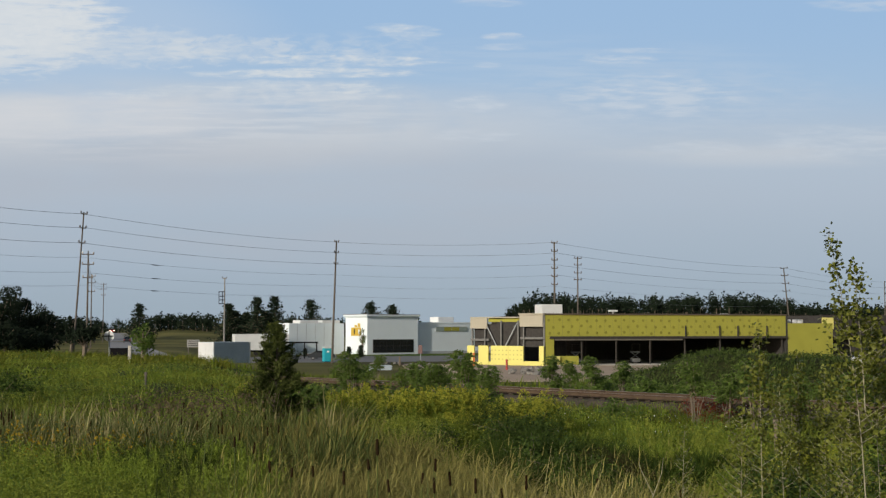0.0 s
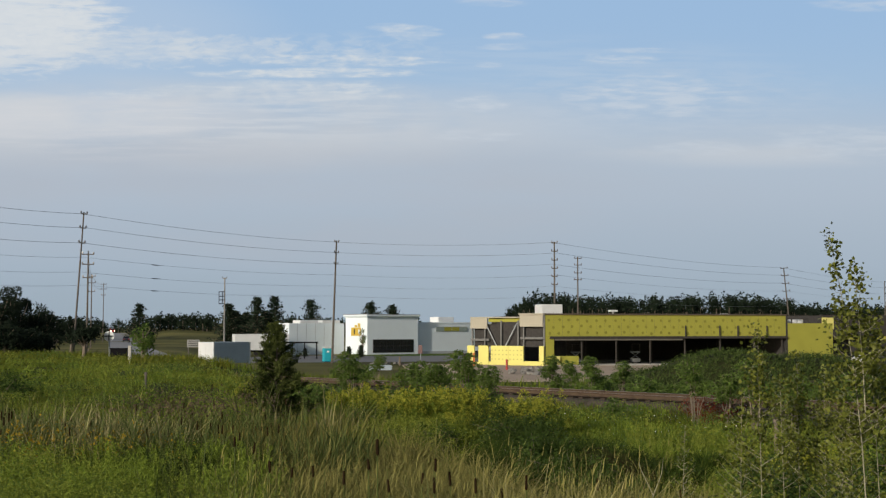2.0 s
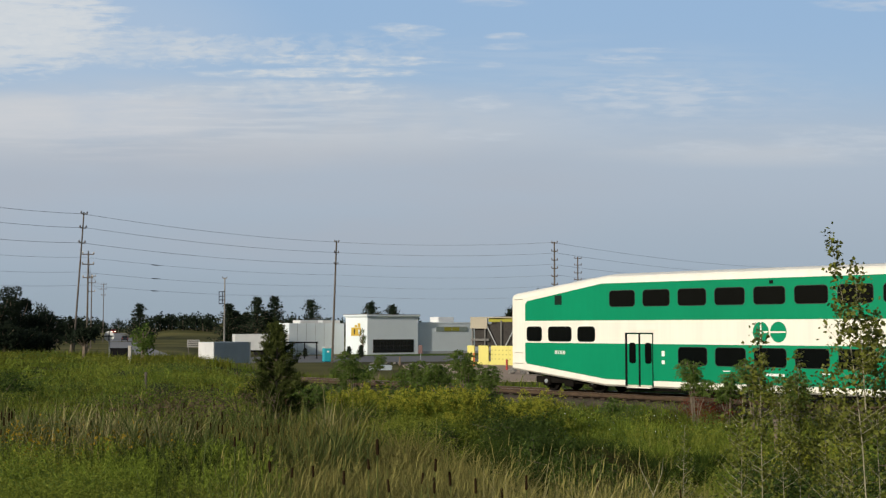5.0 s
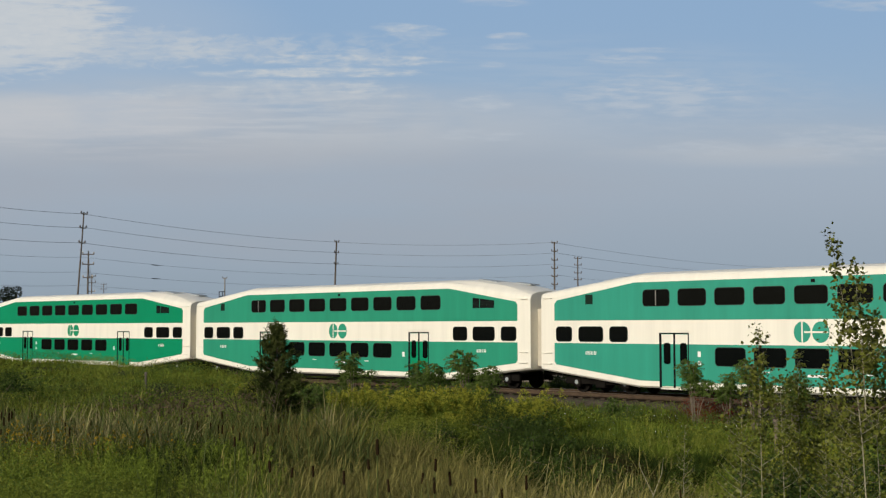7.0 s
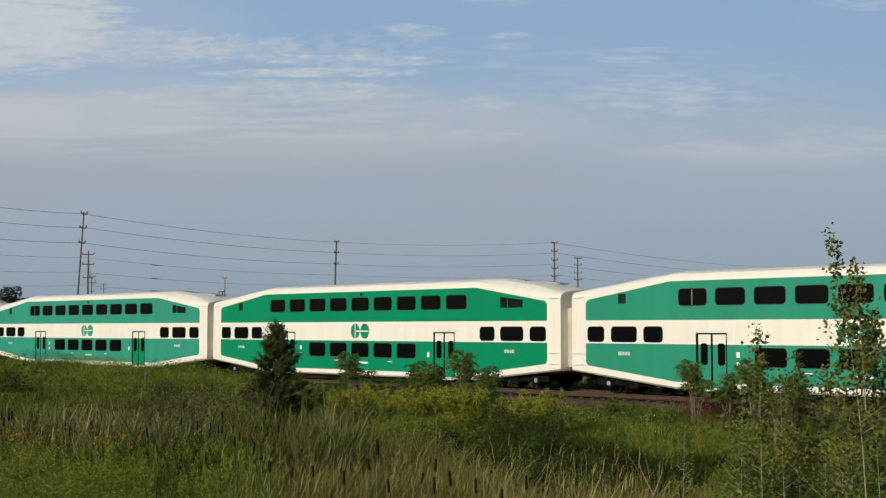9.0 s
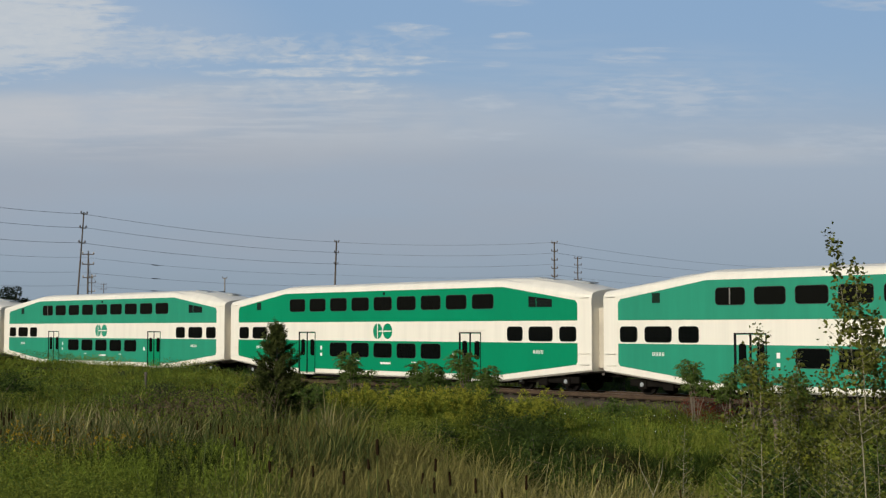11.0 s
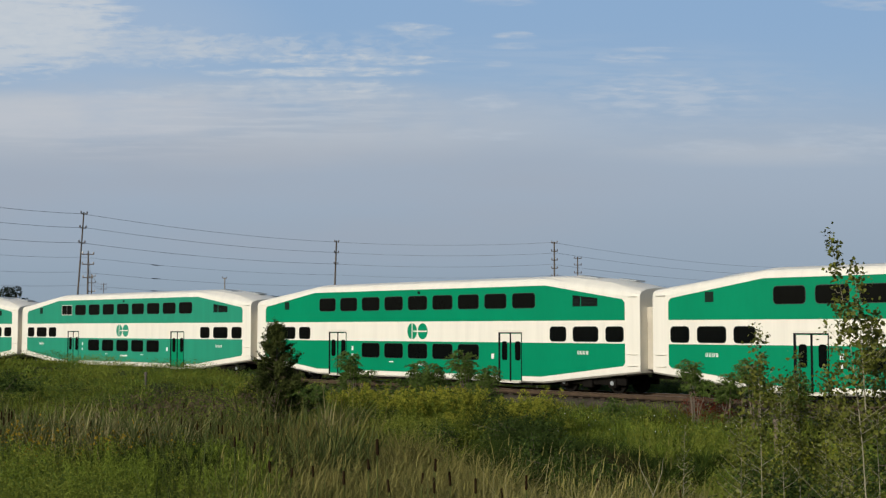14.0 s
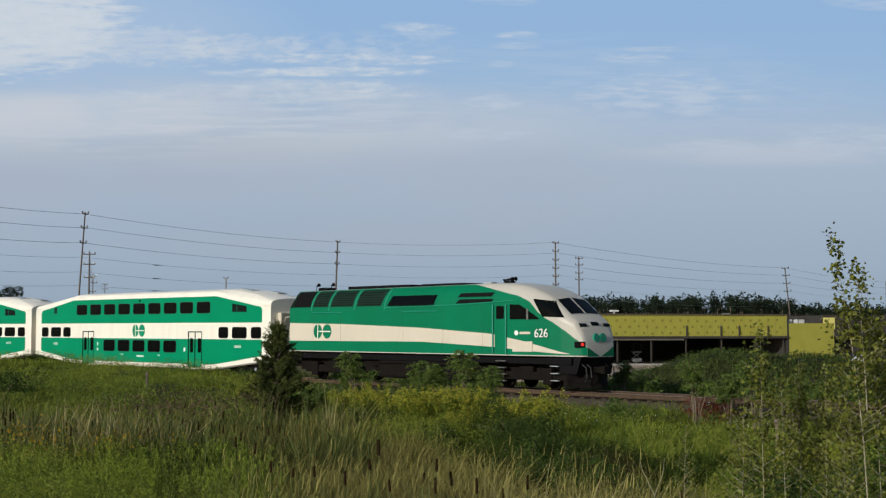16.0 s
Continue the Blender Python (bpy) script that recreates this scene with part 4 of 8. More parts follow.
    # roof gear
    part("exhaust_stack", Geo().cbox(2.3, 3.0, -0.3, 0.3, 4.5, 4.72, 0.03), BLACK_PAINT, lo)
    for u in (2.3, 3.5):
        part("roof_horn", Geo().tube([(u, -0.4, 4.55), (u, -0.4, 4.78), (u + 0.2, -0.4, 4.86)], [0.03, 0.03, 0.10], 8), BLACK_PAINT, lo)
    part("roof_fan_box", Geo().cbox(5.2, 9.8, -0.7, 0.7, 4.55, 4.70, 0.04), BLACK_PAINT, lo)
    part("roof_fan_box", Geo().cbox(10.6, 13.4, -0.7, 0.7, 4.55, 4.69, 0.04), BLACK_PAINT, lo)
    part("air_horn", Geo().cbox(15.55, 15.75, -0.3, 0.3, 4.58, 4.72, 0.03).tube([(15.45, -0.2, 4.76), (15.9, -0.22, 4.77), (16.06, -0.24, 4.78)], [0.04, 0.05, 0.11], 8).tube([(15.4, 0.1, 4.80), (15.8, 0.1, 4.81), (15.95, 0.1, 4.82)], [0.04, 0.05, 0.10], 8), BLACK_PAINT, lo, "black air horn cluster")
    part("roof_antenna", Geo().cbox(14.2, 14.7, -0.2, 0.2, 4.6, 4.70, 0.02), GREY_METAL, lo)
    # rear face, steps, underframe
    part("end_door", Geo().cbox(1.40, 1.46, -0.45, 0.45, 1.5, 3.4, 0.01), UNDER, lo)
    part("rear_platform", Geo().cbox(0.55, 1.5, -1.45, 1.45, 1.22, 1.40, 0.03), BLACK_PAINT, lo)
    for y in (-1.42, 1.42):
        part("handrail", Geo().tube([(0.75, y, 1.4), (0.75, y, 2.5), (1.0, y, 3.2), (1.45, y, 3.2)], 0.025, 6), LOCO_CREAM, lo)
        for z in (0.5, 0.8, 1.1):
            part("step", Geo().cbox(0.98, 1.32, min(y, y * 1.05), max(y, y * 1.05), z, z + 0.04, 0.01), STEEL, lo)
    part("underframe", Geo().cbox(0.9, 20.3, -1.30, 1.30, 1.10, 1.41, 0.03), BLACK_PAINT, lo)
    part("fuel_tank", Geo().cbox(8.2, 14.2, -1.35, 1.35, 0.28, 1.1, 0.12), UNDER, lo)
    part("frame_sill", Geo().cbox(1.6, 19.8, -0.85, 0.85, 0.5, 1.099, 0.05), UNDER, lo)
    part("step_plate", Geo().cbox(0.9, 1.4, -1.40, -1.28, 0.3, 1.09, 0.02), UNDER, lo)
    part("side_skirt_pipe", Geo().tube([(7.4, -1.42, 1.0), (14.8, -1.42, 1.0)], 0.05, 6), UNDER, lo)
    part("pilot", Geo().loft([[(19.7, -1.32, 0.75), (19.7, 1.32, 0.75), (19.7, 1.32, 1.42), (19.7, -1.32, 1.42)], [(20.45, -1.15, 0.72), (20.45, 1.15, 0.72), (20.62, 1.05, 1.42), (20.62, -1.05, 1.42)]]), BLACK_PAINT, lo, "black front sill below the nose")
    part("snow_plough", Geo().loft([[(19.9, -1.35, 0.16), (20.1, -1.35, 0.16), (20.1, -1.3, 0.72), (19.9, -1.3, 0.72)], [(20.55, -0.5, 0.14), (20.72, -0.5, 0.14), (20.5, -0.5, 0.72), (20.3, -0.5, 0.72)], [(20.7, 0.0, 0.14), (20.86, 0.0, 0.14), (20.56, 0.0, 0.72), (20.4, 0.0, 0.72)], [(20.55, 0.5, 0.14), (20.72, 0.5, 0.14), (20.5, 0.5, 0.72), (20.3, 0.5, 0.72)], [(19.9, 1.35, 0.16), (20.1, 1.35, 0.16), (20.1, 1.3, 0.72), (19.9, 1.3, 0.72)]]), UNDER, lo, "black steel snow plough")
    part("front_coupler", Geo().cbox(20.5, 21.0, -0.14, 0.14, 0.76, 1.02, 0.03).cbox(20.9, 21.15, -0.2, 0.2, 0.72, 1.06, 0.05), UNDER, lo)
    for y in (-0.9, -0.6, 0.6, 0.9):
        part("brake_hose", Geo().tube([(20.5, y, 1.15), (20.75, y, 1.0), (20.8, y, 0.6), (20.7, y, 0.42)], 0.03, 6), RUBBER, lo)
    for y in (-1.36, 1.24):
        for z in (0.42, 0.72, 1.02):
            part("front_step", Geo().cbox(19.2, 19.65, y, y + 0.12, z, z + 0.035, 0.008), GREY_METAL, lo)
    for k in range(4):
        part("step", Geo().cbox(16.2, 16.75, -1.52, -1.36, 0.35 + 0.28 * k, 0.39 + 0.28 * k, 0.01), STEEL, lo)
    part("coupler", Geo().cbox(0.0, 1.0, -0.16, 0.16, 0.62, 0.92, 0.03), UNDER, lo)
    for bx in (4.6, 17.6):
        bg = part("bogie", Geo().cbox(-2.2, 2.2, -1.18, -0.98, 0.42, 0.78, 0.05).cbox(-2.2, 2.2, 0.98, 1.18, 0.42, 0.78, 0.05).cbox(-0.4, 0.4, -1.1, 1.1, 0.5, 1.0, 0.05)
                  .cbox(-1.6, -1.1, -1.28, -0.95, 0.25, 0.95, 0.05).cbox(1.1, 1.6, -1.28, -0.95, 0.25, 0.95, 0.05), UNDER, lo, "dark motor bogie", at=pose(bx, 0, 0))
        for ax in (-1.35, 1.35):
            part("wheelset", wheelset_mesh(), UNDER, bg, at=pose(ax, 0, 0.445))
    return lo


# ---- buildings ----
MARK = mat("faded print on board", (0.44, 0.40, 0.13), 0.85, spec=0.1)
# darker than the board: shadow at each disc is put into its colour
DISC = mat("fixing disc darkened for shadow", (0.20, 0.19, 0.035), 0.8, spec=0.1)

def wall_frame(x, y, turn, z=0.0):
    """Pose with x along a wall to the right, y into the building. turn: degrees that the wall goes away to the right."""
    return pose(x, y, z, 0, 0, turn)


PLAIN = -2.4


def build_store():
    st = thing("retail_store", "white stucco store with a tall entrance block and low wings", "store building", wall_frame(-14.5, 240, 37, PLAIN))
    H, W, D = 7.7, 12.0, 7.7
    part("entrance_block", Geo().cbox(0, W, 0, D, 0, H - 0.5, 0.03), STUCCO, st)
    part("cornice", Geo().cbox(-0.35, W + 0.35, -0.35, D + 0.35, H - 0.35, H, 0.05), STUCCO, st)
    part("cornice", Geo().cbox(-0.15, W + 0.15, -0.15, D + 0.15, H - 0.55, H - 0.351, 0.04), STUCCO, st)
    part("metal_coping", Geo().box(-0.37, W + 0.37, -0.37, D + 0.37, H + 0.001, H + 0.06), ROOF_EDGE, st)
    wn_ = part("shop_window", Geo().box(1.3, 10.9, -0.05, 0.02, 0.35, 2.9), DARK_STEEL, st)
    for i in range(6):
        for j in range(2):
            part("pane", Geo().box(1.4 + i * 1.58, 1.4 + i * 1.58 + 1.5, -0.07, -0.051, 0.45 + j * 1.22, 1.6 + j * 1.22), SHOP_GLASS, wn_)
    # sign on the side that faces the road
    sg = part("wall_sign", Geo().box(-0.06, -0.0, 2.2, 5.6, 3.6, 5.2), SIGN_YELLOW, st, "yellow wall sign")
    for a, b, z0, z1, m in ((2.4, 3.2, 5.25, 6.0, SIGN_YELLOW), (3.5, 4.3, 5.25, 5.7, SIGN_YELLOW), (2.6, 3.0, 3.9, 4.8, STUCCO), (4.2, 4.6, 3.9, 4.9, DARK_STEEL)):
        part("sign_shape", Geo().box(-0.09, -0.061, a, b, z0, z1), m, sg)
    # right wing, set back, with a strip window
    part("wing", Geo().cbox(W + 0.01, W + 21, 0.9, 26, 0, 6.0, 0.03), STUCCO_GREY, st)
    part("parapet", Geo().box(W + 0.36, W + 21.05, 0.84, 1.3, 6.0, 6.25), STUCCO, st)
    sw = part("strip_window", Geo().box(W + 5, W + 13, 0.82, 0.89, 4.4, 5.4), GREY_METAL, st)
    for i in range(4):
        part("pane", Geo().box(W + 5.1 + i * 1.98, W + 6.95 + i * 1.98, 0.79, 0.819, 4.5, 5.3), SHEATH if i in (1, 2) else HAZY_GLASS, sw)
    part("base_course", Geo().box(W + 0.02, W + 21, 0.76, 0.899, 0, 0.5), GREY_METAL, st)
    part("rooftop_unit", Geo().cbox(W + 11, W + 15, 8, 11, 6.0, 7.4, 0.05), WHITE_METAL, st)
    part("rooftop_unit", Geo().cbox(W + 0.5, W + 3.5, 8, 11, 6.0, 7.0, 0.05), WHITE_METAL, st)
    # left wing
    part("wing", Geo().cbox(-12.7, -0.4, 7.6, 11.6, 0, 6.0, 0.03), STUCCO_GREY, st)
    part("end_wall_panel", Geo().box(-12.8, -12.705, 7.6, 11.6, 0, 6.05), STUCCO, st)
    for x0 in (-10.0, -5.0):
        part("rooftop_unit", Geo().cbox(x0, x0 + 4, 8.2, 11, 6.0, 6.6, 0.05), WHITE_METAL, st)
    for x0 in (-11, -9, -7, -5, -3):
        part("wall_joint", Geo().box(x0, x0 + 0.06, 7.58, 7.599, 0, 6.0), GREY_METAL, st)
    return st


def build_canopy():
    c = thing("flat_canopy", "dark flat canopy on thin posts beside the store", "canopy", wall_frame(-26.6, 205, 8, PLAIN))
    part("canopy_roof", Geo().cbox(0, 6.2, 0, 3, 2.6, 2.82, 0.03), BLACK_PAINT, c)
    for x0 in (0.1, 2.0, 4.0, 6.0):
        part("post", Geo().tube([(x0, 0.15, 0), (x0, 0.15, 2.6)], 0.06, 6), BLACK_PAINT, c)
        part("post", Geo().tube([(x0, 2.85, 0), (x0, 2.85, 2.6)], 0.06, 6), BLACK_PAINT, c)
    return c


def build_works():
    """The shell under construction: sheathed front, open bay behind, braced side."""
    wk = thing("unfinished_building", "half-built commercial shell with yellow sheathing over open bays", "building", wall_frame(13.7, 168, 15, PLAIN))
    L = 36.0
    part("fascia", Geo().cbox(0, L, -0.0, 0.35, 3.95, 6.85, 0.02), SHEATH, wk, "yellow sheathing board fascia")
    # sheathing joints and fixing discs; the discs' small shadows are in their colour
    for k in range(29):
        part("board_joint", Geo().box(1.22 * (k + 1), 1.22 * (k + 1) + 0.015, -0.004, -0.0005, 3.97, 6.83), ROOF_EDGE, wk)
    disc = Geo().tube([(0, 0, 0), (0, -0.025, 0), (0, -0.04, 0)], [0.20, 0.16, 0.04], 10).mesh("fixing_disc", DISC)
    for r in range(3):
        for k in range(26):
            part("fixing_disc", disc, DISC, wk, at=pose(0.6 + k * 1.35 + (0.55 if r % 2 else 0) + random.uniform(-0.1, 0.1), 0.0, 4.4 + r * 0.85 + random.uniform(-0.12, 0.12)))
    part("metal_coping", Geo().box(-0.15, L + 0.1, -0.14, 0.5, 6.851, 7.03), ROOF_EDGE, wk)
    part("edge_beam", Geo().cbox(0.6, L + 0.2, -0.25, 0.2, 3.62, 3.94, 0.02), DARK_STEEL, wk)
    part("soffit_board", Geo().box(1.3, 20, -0.12, -0.02, 3.40, 3.60), SOFFIT, wk)
    part("corner_pier", Geo().cbox(0, 1.25, 0.0, 0.9, 0, 3.94, 0.02), SHEATH, wk)
    # deck and walls carry the gloom of the bays in their colour
    part("roof_deck", Geo().box(0, L, 0.36, 24, 6.3, 6.8), SHADED_IN, wk)
    part("back_wall", Geo().box(0, L, 24.01, 24.3, 0, 6.8), SHADED_IN, wk)
    part("side_wall", Geo().box(L, L + 0.3, 0.0, 24.3, 0, 6.8), SHADED_IN, wk)
    part("floor_slab", Geo().box(0, L, -0.3, 24, -0.2, 0.12), CONCRETE, wk)
    for x0 in (5.2, 10.2, 15.2, 20.4, 25.8, 31, 35.4):
        part("column", Geo().cbox(x0, x0 + 0.18, 0.15, 0.35, 0.12, 3.62, 0.02), DARK_STEEL, wk)
        part("column", Geo().cbox(x0, x0 + 0.28, 11.1, 11.4, 0.12, 6.3, 0.02), DARK_STEEL, wk)
    for x0 in (20.4, 25.6, 28.4, 32.9):
        part("stand_pipe", Geo().cbox(x0, x0 + 0.13, -0.2, -0.0, 3.96, 5.4, 0.01), DARK_STEEL, wk)
    part("low_wall", Geo().cbox(1.7, 5.0, 0.6, 0.9, 0.12, 1.3, 0.02), SHEATH, wk)
    part("low_wall", Geo().cbox(1.6, 2.2, 0.3, 0.59, 0.12, 1.3, 0.02), SHEATH_PALE, wk)
    part("rooftop_unit", Geo().cbox(0.6, 3.6, 3, 6, 6.8, 8.3, 0.06), WHITE_METAL, wk)
    part("roof_vent", Geo().tube([(10.6, 2, 6.8), (10.6, 2, 7.35)], 0.12, 8).cbox(10.0, 11.2, 1.7, 2.3, 7.3, 7.55, 0.05), WHITE_METAL, wk)
    part("roof_vent", Geo().cbox(27, 28.2, 2, 2.5, 6.8, 7.1, 0.05), WHITE_METAL, wk)
    # lower block to the right
    part("lower_fascia", Geo().cbox(L + 0.31, L + 7.5, 0.0, 0.35, 1.5, 5.75, 0.02), SHEATH, wk)
    part("end_pier", Geo().cbox(L + 0.31, L + 7.5, 0.02, 0.34, 0, 1.49, 0.02), SHEATH, wk)
    part("roof_guard", Geo().tube([(L + 0.6, 1, 5.75), (L + 0.6, 1, 6.9), (L + 4.2, 1, 6.9), (L + 4.2, 1, 5.75)], 0.05, 6).tube([(L + 0.6, 1, 6.35), (L + 4.2, 1, 6.35)], 0.04, 6).tube([(L + 2.4, 1, 5.75), (L + 2.4, 1, 6.9)], 0.04, 6), DARK_STEEL, wk)
    part("rooftop_unit", Geo().cbox(L + 0.8, L + 2.0, 2, 3, 5.75, 6.3, 0.04).cbox(L + 2.8, L + 4.0, 2, 3, 5.75, 6.3, 0.04), WHITE_METAL, wk)
    # far right block
    part("far_fascia", Geo().cbox(L + 7.51, L + 26, 3.0, 3.4, 3.4, 7.0, 0.02), DARK_STEEL, wk)
    part("far_band", Geo().cbox(L + 7.6, L + 9.5, 2.9, 2.99, 4.9, 6.6, 0.02), SHEATH_PALE, wk)
    part("far_band", Geo().box(L + 9.6, L + 26, 2.9, 2.99, 3.4, 3.9), SHEATH, wk)
    part("far_wall", Geo().box(L + 7.51, L + 26, 3.41, 20, 0, 6.9), SHADED_IN, wk)
    # braced side towards the store
    sd = part("side_frame", Geo().cbox(0, 0.25, -0.15, 0.15, 0, 6.8, 0.02), STEEL_BEAM, wk, "braced steel frame with open upper floor", at=pose(0, 0.0, 0, 0, 0, 128.1))
    B = 12.1
    for x0 in (3.3, 4.2, 7.0, 9.7, B - 0.25):
        part("column", Geo().cbox(x0, x0 + 0.22, -0.1, 0.12, 0, 6.1, 0.02), STEEL_BEAM, sd)
    for x0 in (4.4, 9.7):
        part("brace", Geo().tube([(x0, 0.16, 5.8), (7.1, 0.16, 1.4)], 0.075, 6), GREY_METAL, sd)
    part("roof_edge", Geo().cbox(0, 4.0, -0.4, 0.5, 6.85, 7.05, 0.02).cbox(4.0, B, -0.2, 0.4, 6.45, 6.6, 0.02), PANEL_CREAM, sd)
    part("upper_panel", Geo().cbox(0.2, 3.9, 0.13, 0.35, 5.25, 6.84, 0.02), PANEL_CREAM, sd)
    part("upper_panel", Geo().cbox(9.3, B, 0.13, 0.35, 5.0, 6.44, 0.02), PANEL_CREAM, sd)
    part("sheathing_strip", Geo().cbox(4.0, 9.3, -0.16, -0.01, 5.9, 6.44, 0.02), SHEATH, sd)
    part("floor_beam", Geo().cbox(0.2, 3.9, -0.1, 0.3, 3.55, 3.85, 0.02).cbox(9.0, B, -0.1, 0.3, 3.3, 3.6, 0.02), STEEL_BEAM, sd)
    part("mesh_screen", Geo().box(0.3, B - 0.3, -0.3, -0.25, 2.5, 5.6), SHADED_IN, sd)
    for a, b, z1 in ((0.0, 0.75, 2.65), (3.26, 5.7, 2.65), (5.72, 8.6, 2.65), (9.0, 10.7, 2.65), (11.4, B + 0.5, 2.65), (0.75, 3.26, 0.6), (10.7, 11.4, 0.4)):
        part("insulation_board", Geo().cbox(a, b, 0.2, 0.42, 0, z1, 0.02), SHEATH_PALE, sd, "pale yellow insulation boards")
    for z in (0.75, 1.35, 1.95):
        for k in range(9):
            x0 = 3.5 + 0.6 * k
            part("printed_mark", Geo().box(x0, x0 + 0.22, 0.4202, 0.424, z, z + 0.16), MARK, sd)
    part("insulation_board", Geo().cbox(8.6, 9.0, 0.2, 0.40, 0, 0.5, 0.02), SHEATH_PALE, sd)
    # added dark sheet that stands for the shade behind the braced side
    part("lobby_shade_sheet", Geo().box(0.3, B - 0.3, -6, -5.8, 0, 6.0), SHADED_IN, sd)
    return wk


def build_container():
    c = thing("shipping_container", "white steel container standing beside the road", "container", wall_frame(-26.5, 145, 55, -1.56))
    # white container: shade on its long side is painted as blue grey
    part("body", Geo().cbox(0, 6.06, 0, 2.44, 0.1, 2.59, 0.03), BLUE_GREY, c)
    for k in range(27):
        part("side_rib", Geo().box(0.25 + k * 0.21, 0.36 + k * 0.21, -0.03, -0.001, 0.25, 2.45), BLUE_GREY, c)
    for x0 in (0, 5.9):
        for y0 in (0, 2.28):
            part("corner_post", Geo().cbox(x0 - 0.02, x0 + 0.18, y0 - 0.035, y0 + 0.2, 0.0, 2.61, 0.02), WHITE_METAL, c)
    for y0 in (0.03, 1.23):
        part("end_door", Geo().cbox(-0.05, -0.001, y0, y0 + 1.18, 0.12, 2.57, 0.01), WHITE_METAL, c)
    return c


def build_trailer(b, d, length, turn):
    c = thing("cargo_trailer", "white box trailer parked by the store", "trailer", wall_frame(b * d, d, turn, PLAIN), group="box trailers")
    part("body", Geo().cbox(0, length, 0, 2.5, 1.1, 4.0, 0.04), WHITE_METAL, c)
    part("chassis", Geo().cbox(0.4, length - 0.4, 0.6, 1.9, 0.8, 1.09, 0.03), BLACK_PAINT, c)
    for x0 in (1.2, 2.4, length - 2):
        part("wheel", Geo().tube([(x0, 0.05, 0.5), (x0, 0.35, 0.5)], 0.5, 14), TYRE, c)
        part("wheel", Geo().tube([(x0, 2.15, 0.5), (x0, 2.45, 0.5)], 0.5, 14), TYRE, c)
    return c


def build_toilet():
    c = thing("portable_toilet", "turquoise plastic portable toilet on the lot", "portable toilet", wall_frame(-17.7, 187, 20, PLAIN))
    part("cabin", Geo().cbox(0, 1.15, 0, 1.15, 0.08, 2.05, 0.04), TURQ, c)
    part("roof", Geo().cbox(-0.05, 1.2, -0.05, 1.2, 2.05, 2.28, 0.08), WHITE_METAL, c)
    dd = part("door", Geo().cbox(0.15, 1.0, -0.03, -0.001, 0.12, 1.95, 0.01), TURQ, c)
    part("notice_plate", Geo().box(0.4, 0.75, -0.036, -0.0305, 1.45, 1.7), WHITE_LETTER, dd)
    part("skid", Geo().cbox(-0.03, 1.18, 0, 1.15, 0, 0.08, 0.01), BLACK_PAINT, c)
    return c


# ---- poles and wires ----
UPPER = (15.2, 13.65, 12.0, 10.4, 8.8, 7.35)


def build_pole(x, y, top, label, arms=(), r=0.17, lean=0.0, material=None, base=None):
    zb = ground_z(x, y) - 0.3 if base is None else base
    h = top - zb
    po = thing("utility_pole", label, "utility pole", pose(x, y, zb, 0, lean, 0), group="utility poles")
    part("shaft", Geo().tube([(0, 0, 0), (0, 0, h * 0.5), (0, 0, h)], [r, r * 0.82, r * 0.62], 10), material or WOOD_POLE, po)
    for z, w, turn in arms:
        a = part("crossarm", Geo().cbox(-w, w, -0.16, -0.05, -0.06, 0.06, 0.01), material or WOOD_POLE, po, at=pose(0, 0, z - zb, 0, 0, turn))
        for sx in (-w * 0.92, w * 0.92):
            part("insulator", Geo().tube([(sx, -0.1, 0.05), (sx, -0.1, 0.12), (sx, -0.1, 0.30)], [0.05, 0.10, 0.06], 8), INSUL, a)
    return po


def sagging(p, q, sag, n=14):
    p, q = Vector(p), Vector(q)
    return [p.lerp(q, i / n) - Vector((0, 0, sag * 4 * (i / n) * (1 - i / n))) for i in range(n + 1)]


LINE = [(-50.6, 110.0), (-39.5, 137.0), (-15.6, 182.0), (16.3, 183.0), (71.1, 260.0), (120.0, 340.0)]


